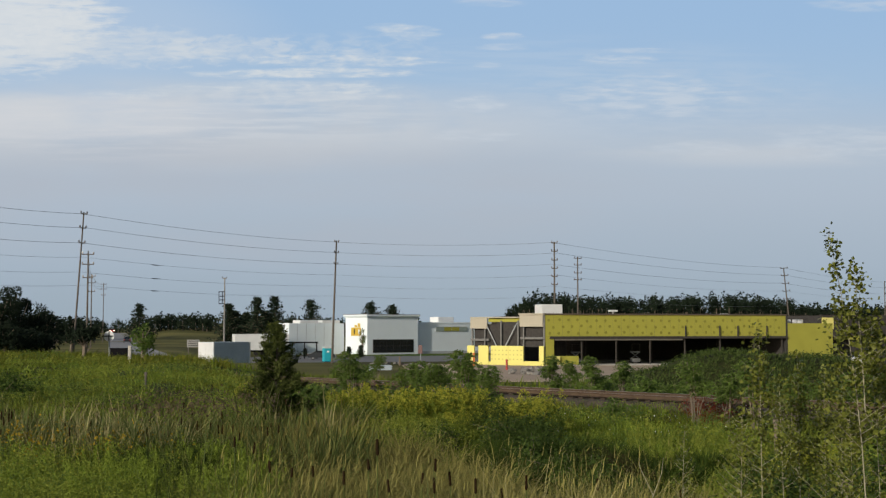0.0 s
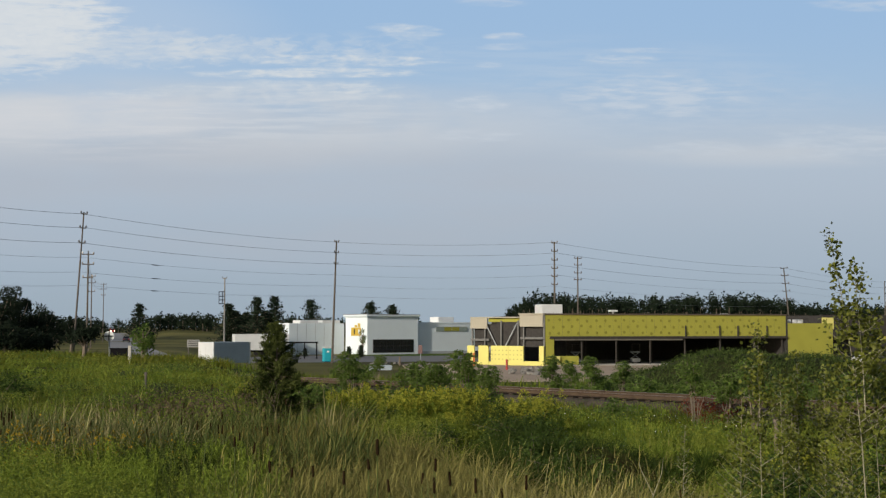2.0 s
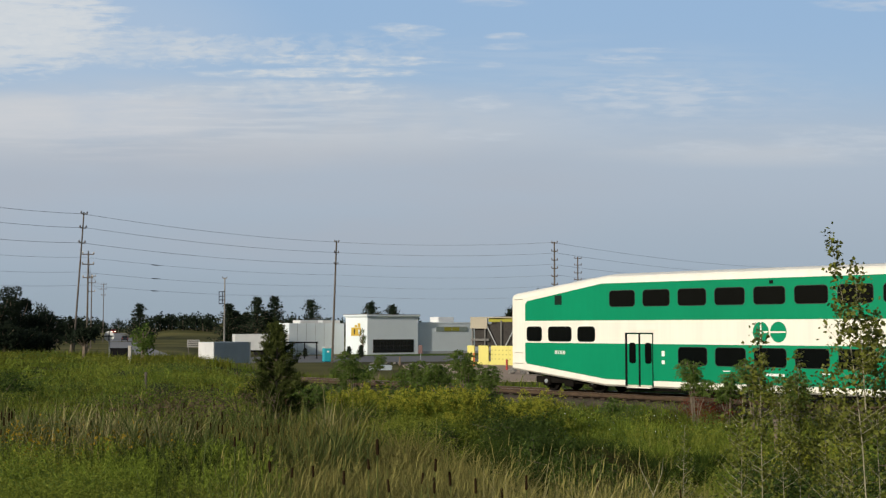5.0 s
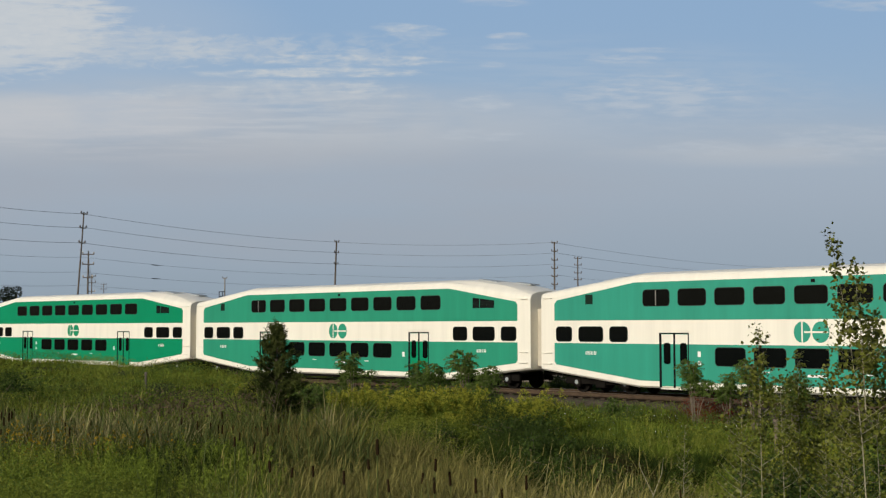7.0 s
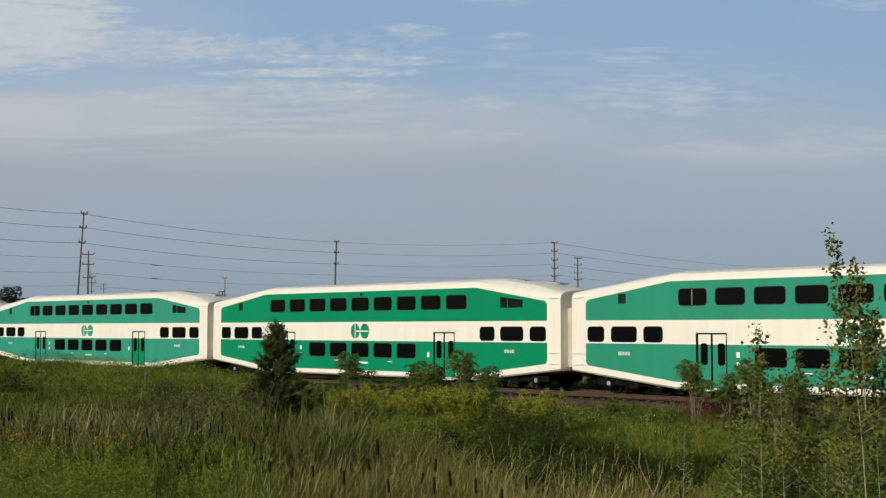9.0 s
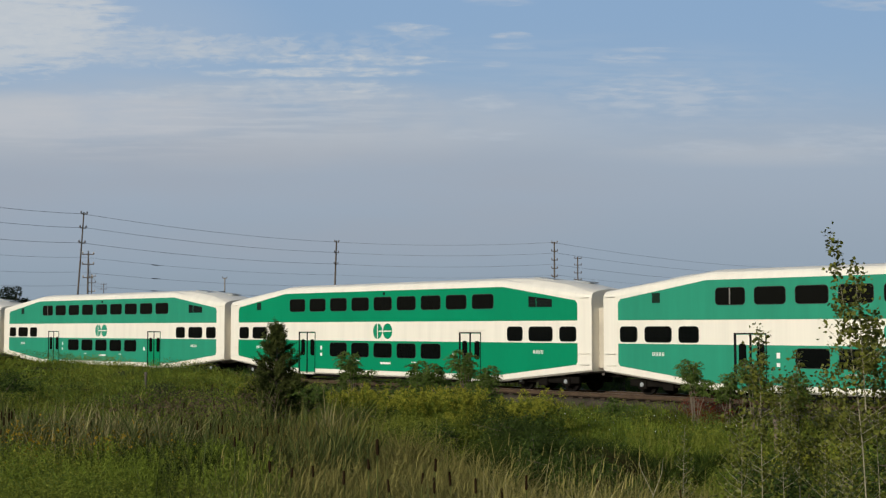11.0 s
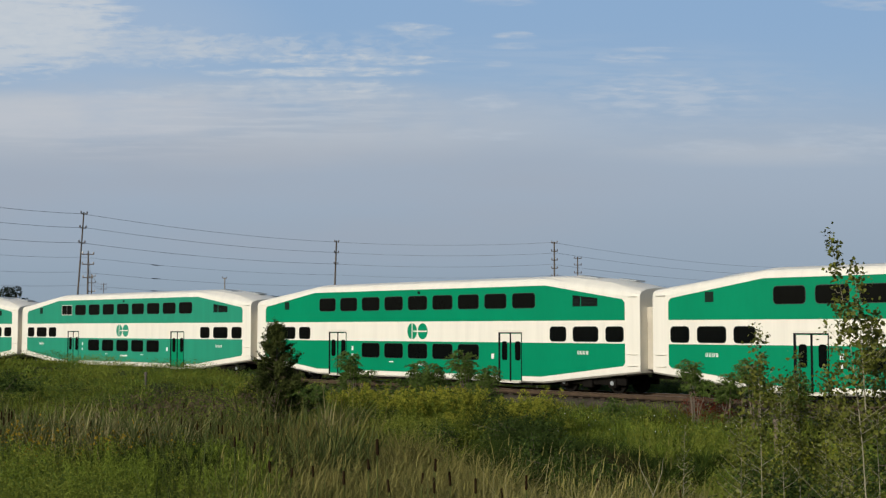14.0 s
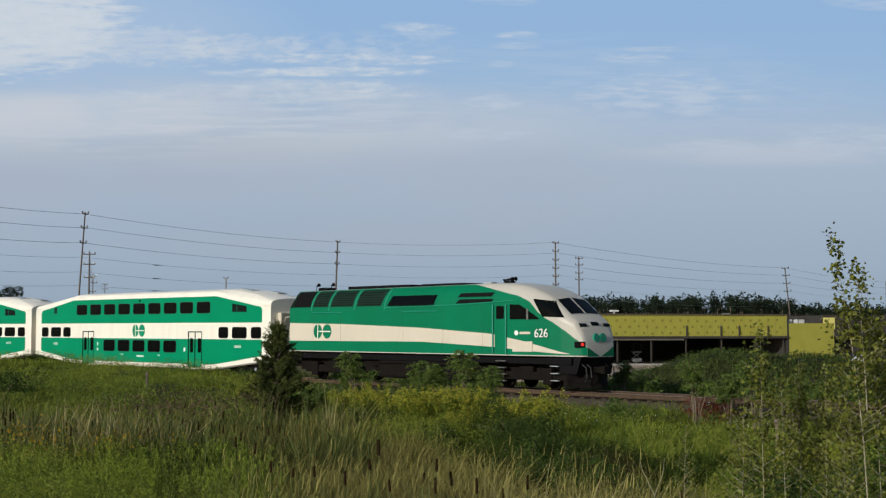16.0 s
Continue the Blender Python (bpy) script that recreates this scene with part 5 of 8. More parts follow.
def build_power_line():
    arms = [(z, 0.55, 60) for z in UPPER[:3]]
    for i, (x, y) in enumerate(LINE):
        if i in (0, 5):
            build_pole(x, y, 15.5, "tall weathered timber power pole beside the road", arms)
        elif i == 4:
            build_pole(x + 1.3, y, 15.3, "leaning timber power pole behind the unfinished building", [(z, 0.9, 20) for z in UPPER[:5]], lean=-5.0)
        elif i == 3:
            build_pole(x, y, 15.3, "timber power pole with short arms behind the yellow building", [(z, 0.45, 10) for z in (15.1, 13.9, 12.6, 11.4, 10.2, 9.0)])
        else:
            build_pole(x - (0.9 if i == 1 else 0.5), y, 15.4, "tall weathered timber power pole beside the road", [(z, 0.35, 30) for z in UPPER[:3]], r=0.115 if i == 1 else 0.18, lean=3.3 if i == 1 else 1.8)
    for k, z in enumerate(UPPER):
        w = thing("overhead_wire", "thin dark overhead power wire strung between poles", "power wire", group="overhead wires")
        for i in range(len(LINE) - 1):
            side = 0.25 if k % 2 else -0.25
            p, q = (*LINE[i], z), (*LINE[i + 1], z)
            pts = sagging((p[0] + side, p[1], p[2]), (q[0] + side, q[1], q[2]), 0.45 if i != 3 else 0.7)
            part("span", Geo().tube(pts, 0.019 if k < 3 else 0.013, 5), WIRE, w)
        if k >= 3:
            a, b = Vector((*LINE[1], z)), Vector((*LINE[2], z))
            f = 0.235
            c = a.lerp(b, f) - Vector((0, 0, 0.45 * 4 * f * (1 - f)))
            d = (b - a).normalized()
            part("wire_marker", Geo().tube([c - d * 0.8, c - d * 0.55, c + d * 0.1, c + d * 0.8], [0.02, 0.065, 0.05, 0.02], 8), WIRE, w, "dark sleeve on the wire")
    # second line along the road
    second = [(-42.6, 150.0, 11.9), (-64.6, 230.0, 12.6), (-89.5, 330.0, 14.6)]
    for i, (x, y, top) in enumerate(second):
        build_pole(x, y, top, "timber pole along the climbing road", [(top - 0.4, 0.7, 10), (top - 1.6, 0.7, 10), (top - 3.2, 0.6, 10)], r=0.13)
    for dz in (0.2, 1.4):
        w = thing("overhead_wire", "thin dark overhead power wire strung between poles", "power wire", group="overhead wires")
        for i in range(2):
            p, q = second[i], second[i + 1]
            part("span", Geo().tube(sagging((p[0], p[1], p[2] - dz), (q[0], q[1], q[2] - dz), 0.8), 0.025, 5), WIRE, w)
    build_pole(23.8, 221.0, 15.3, "timber power pole behind the unfinished building", [(z, 0.7, 15) for z in (15.0, 13.8, 12.4, 11.2)])
    po = build_pole(-34.9, 200.0, 10.7, "grey pole with a small equipment frame", [(10.6, 0.35, 0)], r=0.16, material=POLE_GREY)
    z0 = po.matrix_basis.translation.z
    fr = Geo()
    for zz in (8.4, 7.7, 7.1, 6.5):
        fr.cbox(-0.9, 0.0, -0.25, -0.15, zz - z0, zz - z0 + 0.12, 0.01)
    for xx in (-0.9, -0.35):
        fr.cbox(xx, xx + 0.1, -0.25, -0.15, 6.5 - z0, 8.5 - z0, 0.01)
    part("equipment_frame", fr, BLACK_PAINT, po)


# ---- vehicles ----
def build_car(paint, label, lamps=None):
    c = thing("car", label, "car")
    prof = [(-2.15, 0.35), (2.15, 0.35), (2.2, 0.6), (2.12, 0.86), (1.1, 0.95), (0.45, 1.42), (-0.9, 1.45), (-1.75, 0.98), (-2.15, 0.92), (-2.22, 0.6)]
    secs = [[(x * (0.985 if abs(y) > 0.8 else 1), y * (0.80 if z > 1.2 else 1), z) for x, z in prof] for y in (-0.88, -0.8, 0.8, 0.88)]
    body = part("body", Geo().loft(secs), paint, c, smooth=True)
    part("side_glass", Geo().prism([(0.9, 0.98), (0.38, 1.36), (-0.85, 1.38), (-1.45, 1.0)], -0.80, -0.79), SHOP_GLASS, body)
    part("side_glass", Geo().prism([(0.9, 0.98), (0.38, 1.36), (-0.85, 1.38), (-1.45, 1.0)], 0.79, 0.80), SHOP_GLASS, body)
    part("windscreen", Geo().add([(1.07, -0.72, 0.99), (1.07, 0.72, 0.99), (0.48, 0.6, 1.42), (0.48, -0.6, 1.42)], [(0, 1, 2, 3)]), SHOP_GLASS, body)
    part("rear_glass", Geo().add([(-1.72, -0.72, 1.02), (-1.72, 0.72, 1.02), (-0.95, 0.6, 1.46), (-0.95, -0.6, 1.46)], [(3, 2, 1, 0)]), SHOP_GLASS, body)
    for x0 in (-1.35, 1.35):
        for y0 in (-0.86, 0.68):
            w = part("wheel", Geo().tube([(0, 0, 0), (0, 0.18, 0)], 0.32, 14), TYRE, c, at=pose(x0, y0, 0.32))
            part("rim", Geo().tube([(0, -0.01, 0), (0, 0.19, 0)], 0.19, 10), STEEL, w)
    for y0 in (-0.65, 0.65):
        part("headlight", Geo().cbox(2.1, 2.2, y0 - 0.16, y0 + 0.16, 0.62, 0.80, 0.02), lamps or WHITE_METAL, c)
        part("tail_light", Geo().cbox(-2.22, -2.14, y0 - 0.16, y0 + 0.16, 0.7, 0.88, 0.02), RED_PAINT, c)
    return c


# ---- plants ----
rng = np.random.default_rng(7)
GX0, GX1, GY0, GY1, GSTEP = -60.0, 60.0, 2.0, 140.0, 1.0
_GZ = np.array([[ground_z(x, y) for x in np.arange(GX0, GX1 + 0.1, GSTEP)] for y in np.arange(GY0, GY1 + 0.1, GSTEP)])
_GQ = np.array([[track_offset(x, y) for x in np.arange(GX0, GX1 + 0.1, GSTEP)] for y in np.arange(GY0, GY1 + 0.1, GSTEP)])


def sample(grid, x, y):
    fx = np.clip((x - GX0) / GSTEP, 0, grid.shape[1] - 1.001)
    fy = np.clip((y - GY0) / GSTEP, 0, grid.shape[0] - 1.001)
    i, j = fx.astype(int), fy.astype(int)
    u, v = fx - i, fy - j
    return (grid[j, i] * (1 - u) + grid[j, i + 1] * u) * (1 - v) + (grid[j + 1, i] * (1 - u) + grid[j + 1, i + 1] * u) * v


def gz(x, y):
    return float(sample(_GZ, np.array([x]), np.array([y]))[0])


def patch_noise(x, y, scale, seed):
    return np.array([noise.noise(Vector((a * scale, b * scale, seed))) for a, b in zip(x, y)])


def blades(base, h, w, lean, az, curl=1.0, fine=False):
    """Grass blades as tapering strips: base (n, 3), height, width, lean and direction per blade."""
    n = len(base)
    lv = np.array([0.0, 0.35, 0.7, 1.0] if fine else [0.0, 0.55, 1.0])
    last = len(lv) - 1
    d = np.stack([np.cos(az), np.sin(az), np.zeros(n)], 1)
    sidev = np.stack([-np.sin(az + rng.uniform(-1.2, 1.2, n)), np.cos(az), np.zeros(n)], 1)
    vs = []
    for k, f in enumerate(lv):
        c = base + d * (lean * h * f ** (1 + curl))[:, None] + np.array([0, 0, 1]) * (h * (f - 0.38 * np.minimum(lean, 1.3) * f ** 2.5))[:, None]
        if k < last:
            ww = (w * (1 - 0.45 * f) / 2)[:, None]
            vs += [c - sidev * ww, c + sidev * ww]
        else:
            vs.append(c)
    v = np.stack(vs, 1).reshape(-1, 3)
    o = (np.arange(n) * (2 * last + 1))[:, None]
    tri = np.array([[0, 1, 3], [0, 3, 2], [2, 3, 5], [2, 5, 4], [4, 5, 6]] if fine else [[0, 1, 3], [0, 3, 2], [2, 3, 4]])
    f = (o[:, :, None] + tri[None]).reshape(-1, 3)
    return v, f


def diamonds(c, size, aspect=0.5, up=0.3):
    """Leaves as folded diamonds round the points c."""
    n = len(c)
    a = rng.normal(size=(n, 3))
    a[:, 2] = a[:, 2] * 0.6 - up
    a /= np.linalg.norm(a, axis=1)[:, None]
    b = np.cross(a, rng.normal(size=(n, 3)))
    b /= np.linalg.norm(b, axis=1)[:, None]
    nn = np.cross(a, b)
    s = np.asarray(size).reshape(-1, 1) * np.ones((n, 1))
    v = np.stack([c, c + a * s * 0.45 + b * s * aspect / 2 + nn * s * 0.08, c + a * s, c + a * s * 0.45 - b * s * aspect / 2 + nn * s * 0.08], 1).reshape(-1, 3)
    o = (np.arange(n) * 4)[:, None]
    f = np.concatenate([o + np.array([[0, 1, 2]]), o + np.array([[0, 2, 3]])], 0)
    return v, f


def stuff(name, v, f, material, label, category):
    return tagged(new(name, quick_mesh(name, v, f, material)), label, category, kind="stuff")


def field_points(n, b0, b1, d0, d1, clear=-3.2):
    """Points over the meadow, thinner with distance, on the near side of the track."""
    b = rng.uniform(b0, b1, n)
    d = 1 / rng.uniform(1 / d1, 1 / d0, n)
    x, y = b * d, d
    q = sample(_GQ, x, y)
    ok = q < clear
    return x[ok], y[ok]


def grass(name, n, b0, b1, d0, d1, h, hs, w, lean, material, label, clump=0.0, keep=None, seed=1.0, clear=-3.2):
    x, y = field_points(n, b0, b1, d0, d1, clear)
    pn = patch_noise(x, y, 0.35, seed)
    ok = pn > clump - 0.5 + rng.uniform(-0.15, 0.15, len(x))
    if keep is not None:
        ok &= keep(x / y, y)
    x, y, pn = x[ok], y[ok], pn[ok]
    base = np.stack([x, y, sample(_GZ, x, y) - 0.03], 1)
    m = len(x)
    hh = np.clip(rng.normal(h, hs, m) * (1 + 0.35 * pn), 0.12, None)
    v, f = blades(base, hh, w * (np.maximum(y, 12) / 14) ** 0.75 * rng.uniform(0.7, 1.4, m), np.abs(rng.normal(lean, lean * 0.6, m)), rng.normal(0.3, 1.6, m))
    stuff(name, v, f, material, label, "grass")
    return base, hh


def tussocks(name, count, per, b0, b1, d0, d1, h, w, material, label, cut, seed, clear=-3.0, fan=1.15, clump=0.24):
    """Tufts whose blades fan out from a common foot; taller and shorter by patches."""
    x, y = field_points(count, b0, b1, d0, d1, clear)
    pn = patch_noise(x, y, 0.22, seed) + 0.5 * patch_noise(x, y, 0.7, seed + 40)
    hollow = ((x / y > 0.045) & (x / y < 0.165) & (y > 23.5) & (y < 30)) | ((h > 0.55) & (x / y > 0.062) & (x / y < 0.205) & (y > 33) & (y < 48))
    ok = (pn > cut + rng.uniform(-0.12, 0.12, len(x))) & ~(hollow & (rng.random(len(x)) < 0.85))
    x, y, pn = x[ok], y[ok], pn[ok]
    big = np.clip(1 + 0.7 * pn + rng.normal(0, 0.22, len(x)), 0.35, 1.8)
    m = len(x)
    ang = rng.uniform(0, 2 * math.pi, (m, per))
    rad = clump * np.sqrt(rng.random((m, per))) * big[:, None] * (1 + y[:, None] / 60)
    bx = (x[:, None] + np.cos(ang) * rad).ravel()
    by = (y[:, None] + np.sin(ang) * rad).ravel()
    base = np.stack([bx, by, sample(_GZ, bx, by) - 0.03], 1)
    hh = (h * big[:, None] * rng.uniform(0.45, 1.05, (m, per))).ravel()
    lean = (fan * rng.uniform(0.15, 1.0, (m, per))).ravel()
    v, f = blades(base, hh, w * (np.maximum(by, 12) / 14) ** 0.75 * rng.uniform(0.6, 1.5, m * per), lean, (ang + rng.normal(0.15, 0.5, (m, per))).ravel(), curl=0.8, fine=material is GRASS_TAN)
    stuff(name, v, f, material, label, "grass")
    return base, hh


def dome_clumps(name, spots, per, material, label):
    """Clumps of blades that together make low domes."""
    bs, hs, ls, az = [], [], [], []
    for b, dist, rr in spots:
        a, u = rng.uniform(0, 6.283, per), np.sqrt(rng.random(per))
        px, py = b * dist + np.cos(a) * u * rr, dist + np.sin(a) * u * rr
        bs.append(np.stack([px, py, sample(_GZ, px, py) - 0.03], 1))
        hs.append((0.45 + 0.8 * rr) * np.sqrt(1.05 - 0.75 * u * u) * rng.uniform(0.7, 1.1, per))
        ls.append(0.2 + 0.7 * u)
        az.append(a + rng.normal(0, 0.4, per))
    base = np.concatenate(bs)
    v, f = blades(base, np.concatenate(hs), 0.012 * (base[:, 1] / 20) ** 0.7 * rng.uniform(0.8, 1.5, len(base)), np.concatenate(ls), np.concatenate(az))
    stuff(name, v, f, material, label, "grass")


def leaf_mounds(name, spots, per, leaf, material, label, flat=0.75):
    """Rounded mounds of small leaves: spots (bearing, distance, radius, height)."""
    cs, sz = [], []
    for b, d, r, h in spots:
        if sample(_GQ, np.array([b * d]), np.array([d]))[0] > -2.4:
            continue
        a, u = rng.uniform(0, 6.283, per), np.sqrt(rng.random(per))
        bump = 1 + 0.22 * np.sin(a * 3 + d) + 0.15 * np.sin(a * 5 + 7 * b)
        px, py = b * d + np.cos(a) * u * r * bump, d + np.sin(a) * u * r * bump
        up = h * np.sqrt(np.maximum(1.02 - flat * u * u, 0.02)) * (1 - 0.45 * rng.random(per) ** 2.2) + rng.normal(0, 0.04, per)
        cs.append(np.stack([px, py, sample(_GZ, px, py) + up], 1))
        sz.append(leaf * (py / 14) ** 0.7 * rng.uniform(0.6, 1.5, per))
    v, f = diamonds(np.concatenate(cs), np.concatenate(sz), 0.36, -0.25)
    stuff(name, v, f, material, label, "weeds")


def feathery_stalks(name, spots, leaf, material, label):
    """Upright stalks with small leaves that narrow towards the tip: spots (bearing, distance, height)."""
    cs, sz = [], []
    for b, d, h in spots:
        n = 70
        t = rng.random(n) ** 0.8
        a = rng.uniform(0, 6.283, n)
        r = 0.10 * (1.05 - t) * rng.uniform(0.4, 1.0, n)
        bend = rng.normal(0, 0.10, 2)
        px, py = b * d + np.cos(a) * r + bend[0] * t * t, d + np.sin(a) * r + bend[1] * t * t
        cs.append(np.stack([px, py, sample(_GZ, px, py) + h * (0.2 + 0.8 * t)], 1))
        sz.append(leaf * rng.uniform(0.6, 1.3, n))
    v, f = diamonds(np.concatenate(cs), np.concatenate(sz), 0.26, -1.3)
    stuff(name, v, f, material, label, "weeds")


def build_meadow():
    E = 0.385
    many = lambda n, b0, b1, d0, d1, r0, r1, h0, h1: [(rng.uniform(b0, b1), 1 / rng.uniform(1 / d1, 1 / d0), rng.uniform(r0, r1), rng.uniform(h0, h1)) for _ in range(n)]
    # general green cover, low and fine
    tussocks("meadow_grass", 3600, 22, -E, E, 10.5, 92, 0.52, 0.008, GRASS, "green meadow grass in low tussocks", -0.3, 3.1)
    tussocks("olive_weeds", 2300, 22, -E, E, 11, 80, 0.55, 0.008, OLIVE, "olive green weeds in tufts", 0.0, 13.1)
    tussocks("fresh_grass", 900, 24, -E, -0.10, 14, 27, 0.72, 0.010, GRASS_LIGHT, "fresh light green grass in the ditch", -0.15, 5.3)
    tussocks("fresh_grass", 1200, 22, 0.09, E, 17, 46, 0.55, 0.010, GRASS_LIGHT, "fresh light green weeds", -0.1, 5.9)
    tussocks("yellow_grass", 2600, 20, -E, -0.09, 44, 95, 0.42, 0.009, GRASS_LIGHT, "short yellow-green grass along the railway bank", -0.3, 6.7, clear=-2.2)
    tussocks("yellow_grass", 900, 20, -E, -0.10, 46, 95, 0.5, 0.009, OLIVE, "olive grass along the railway bank", -0.1, 6.9, clear=-2.2)
    tussocks("bank_weeds", 1900, 20, -0.12, E, 30, 62, 0.42, 0.010, GRASS, "green weeds along the railway bank", -0.5, 7.7, clear=-2.4)
    # dry seeding grass in the middle
    b, h = tussocks("dry_grass", 1050, 20, -0.17, 0.17, 13, 29, 1.25, 0.009, GRASS_TAN, "tall dry seeding grass, pale tan", -0.02, 8.9, fan=1.3)
    tussocks("dry_grass", 800, 18, 0.02, 0.22, 16.5, 24.0, 1.2, 0.009, GRASS_TAN, "tall dry seeding grass, pale tan", -0.25, 28.9, fan=1.2)
    tussocks("dry_grass", 1100, 20, -0.14, 0.05, 19, 33, 1.05, 0.009, GRASS_TAN, "tall dry grass, straw coloured", -0.1, 18.9, fan=1.1)
    b2, h2 = tussocks("dry_grass", 220, 14, -E, -0.02, 29, 46, 1.1, 0.010, GRASS_TAN, "dry grass stems among cattails", 0.0, 9.9, fan=0.8)
    tussocks("dry_grass", 320, 18, -0.20, -0.03, 26, 40, 1.05, 0.010, GRASS_TAN, "tall dry grass, straw coloured", -0.1, 19.9, fan=1.0)
    tussocks("brown_weeds", 900, 16, -E, -0.08, 27, 42, 1.0, 0.009, BROWN_WEED, "browning weed stems", 0.0, 4.4)
    tussocks("brown_weeds", 220, 18, 0.15, E, 14, 30, 0.75, 0.009, BROWN_WEED, "browning weed stems", 0.05, 4.9)
    # broad cattail leaves, green and dry
    tussocks("cattail_leaves", 1000, 9, -E, -0.07, 28, 41, 1.35, 0.017, REED, "upright cattail leaves, grey green", -0.15, 2.2, fan=0.5, clump=0.3)
    tussocks("cattail_leaves", 900, 8, -E, -0.07, 28, 41, 1.35, 0.017, STRAP, "dry pale cattail leaves", -0.1, 2.7, fan=0.7, clump=0.2)
    tussocks("cattail_leaves", 300, 12, -0.24, -0.06, 18, 28, 1.3, 0.012, REED, "upright cattail leaves, grey green", 0.0, 2.9, fan=0.5, clump=0.14)
    tussocks("cattail_leaves", 900, 9, -0.15, 0.24, 13, 24, 1.3, 0.014, STRAP, "dry pale cattail leaves", 0.0, 3.9, fan=1.2, clump=0.2)
    # leafy mounds
    leaf_mounds("leafy_weeds", many(150, -E, -0.09, 46, 90, 0.9, 1.8, 0.4, 0.75), 275, 0.026, LEAF_LIGHT, "leafy yellow-green weeds on the bank")
    leaf_mounds("leafy_weeds", many(90, -E, -0.05, 44, 85, 0.8, 1.6, 0.45, 0.85), 275, 0.026, SHRUB, "leafy green weeds on the bank")
    leaf_mounds("leafy_weeds", many(110, -E, -0.13, 20, 28.5, 0.5, 1.0, 0.7, 1.15), 350, 0.030, LEAF_LIGHT, "leafy light green weeds in the ditch")
    leaf_mounds("leafy_weeds", many(60, -E, -0.12, 20, 29, 0.5, 1.0, 0.65, 1.1), 300, 0.030, SHRUB, "leafy green weeds in the ditch")
    leaf_mounds("leafy_weeds", many(100, 0.11, E, 17, 42, 0.5, 1.1, 0.4, 0.8), 275, 0.028, LEAF_LIGHT, "leafy yellow-green weeds")
    leaf_mounds("leafy_weeds", many(80, 0.08, E, 17, 44, 0.5, 1.1, 0.4, 0.8), 275, 0.028, SHRUB, "leafy green weeds")
    leaf_mounds("leafy_weeds", many(80, -0.10, 0.10, 34, 46, 0.7, 1.3, 0.45, 0.85), 270, 0.028, LEAF_LIGHT, "leafy green weeds below the goldenrod")
    leaf_mounds("leafy_weeds", many(75, -E, -0.02, 25, 62, 0.6, 1.2, 0.6, 1.0), 270, 0.026, SHRUB_DARK, "dark green leafy weeds")
    # bushes whose dark leaf colour paints the shadowed hollow
    leaf_mounds("dark_bushes", [(0.063, 31.6, 1.2, 1.15), (0.083, 31.0, 1.1, 1.0), (0.104, 30.6, 1.2, 1.1), (0.124, 30.2, 1.2, 1.1), (0.142, 29.6, 1.1, 0.95), (0.158, 29.0, 0.9, 0.75), (0.093, 28.6, 0.9, 0.8), (0.133, 27.6, 0.9, 0.75), (0.17, 25.0, 0.8, 0.7), (0.19, 22.5, 0.7, 0.7), (0.215, 23.5, 0.8, 0.7), (0.05, 30.0, 0.8, 0.8), (0.072, 34.2, 1.0, 1.0)], 2300, 0.022, HOLLOW_SHADE, "low green bushes, coloured dark for the shade of the hollow")
    leaf_mounds("dock_stalks", [(0.122, 29.2, 0.8, 1.02), (0.138, 28.8, 0.75, 0.95), (0.150, 28.2, 0.6, 0.8)], 2000, 0.022, DOCK, "brown seeding dock in the hollow")
    # same darkened leaves, painting the shade under the goldenrod
    leaf_mounds("dark_bushes", [(0.036, 36.2, 0.75, 1.35), (0.043, 35.8, 0.6, 1.2), (0.055, 33.4, 0.9, 1.2), (0.068, 33.0, 0.9, 1.25)], 1700, 0.022, HOLLOW_SHADE, "green bushes below the goldenrod, coloured dark for shade")
    # feathery light weeds in groups before the rushes
    groups = [(rng.uniform(-0.36, -0.125), rng.uniform(22, 28), rng.uniform(0.7, 1.35)) for _ in range(26)] + [(rng.uniform(-0.25, -0.15), rng.uniform(23, 27), rng.uniform(1.0, 1.45)) for _ in range(22)]
    feathery_stalks("feathery_weeds", [(b0 + rng.normal(0, 0.010), d0 + rng.normal(0, 0.5), h0 * rng.uniform(0.7, 1.1)) for b0, d0, h0 in groups for _ in range(12)], 0.062, GRASS_LIGHT, "upright feathery light green weeds")
    groups = [(rng.uniform(0.12, 0.36), rng.uniform(21, 36), rng.uniform(0.6, 1.1)) for _ in range(26)]
    feathery_stalks("feathery_weeds", [(b0 + rng.normal(0, 0.012), d0 + rng.normal(0, 0.5), h0 * rng.uniform(0.7, 1.1)) for b0, d0, h0 in groups for _ in range(10)], 0.08, LEAF_LIGHT, "upright feathery yellow-green weeds")
    # orange and yellow flowers among the reeds
    n = 800
    y = rng.normal(29, 1.4, n)
    x = np.where(rng.random(n) < 0.5, rng.normal(-0.325, 0.018, n), rng.normal(-0.255, 0.03, n)) * y
    c = np.stack([x, y, sample(_GZ, x, y) + rng.normal(1.0, 0.16, n)], 1)
    v, f = diamonds(c, rng.uniform(0.04, 0.09, n), 0.6, -0.4)
    stuff("orange_flowers", v, f, ORANGE_FLOWER, "orange-yellow wildflowers among the reeds", "flowers")
    y = rng.normal(40, 3.0, 1500)
    x = rng.normal(-0.205, 0.035, 1500) * y
    c = np.stack([x, y, sample(_GZ, x, y) + rng.normal(1.22, 0.16, len(x))], 1)
    v, f = diamonds(c, rng.uniform(0.06, 0.13, len(x)), 0.5, -0.4)
    stuff("mauve_flower_heads", v, f, MAUVE, "faded mauve flower heads over the reeds", "flowers")
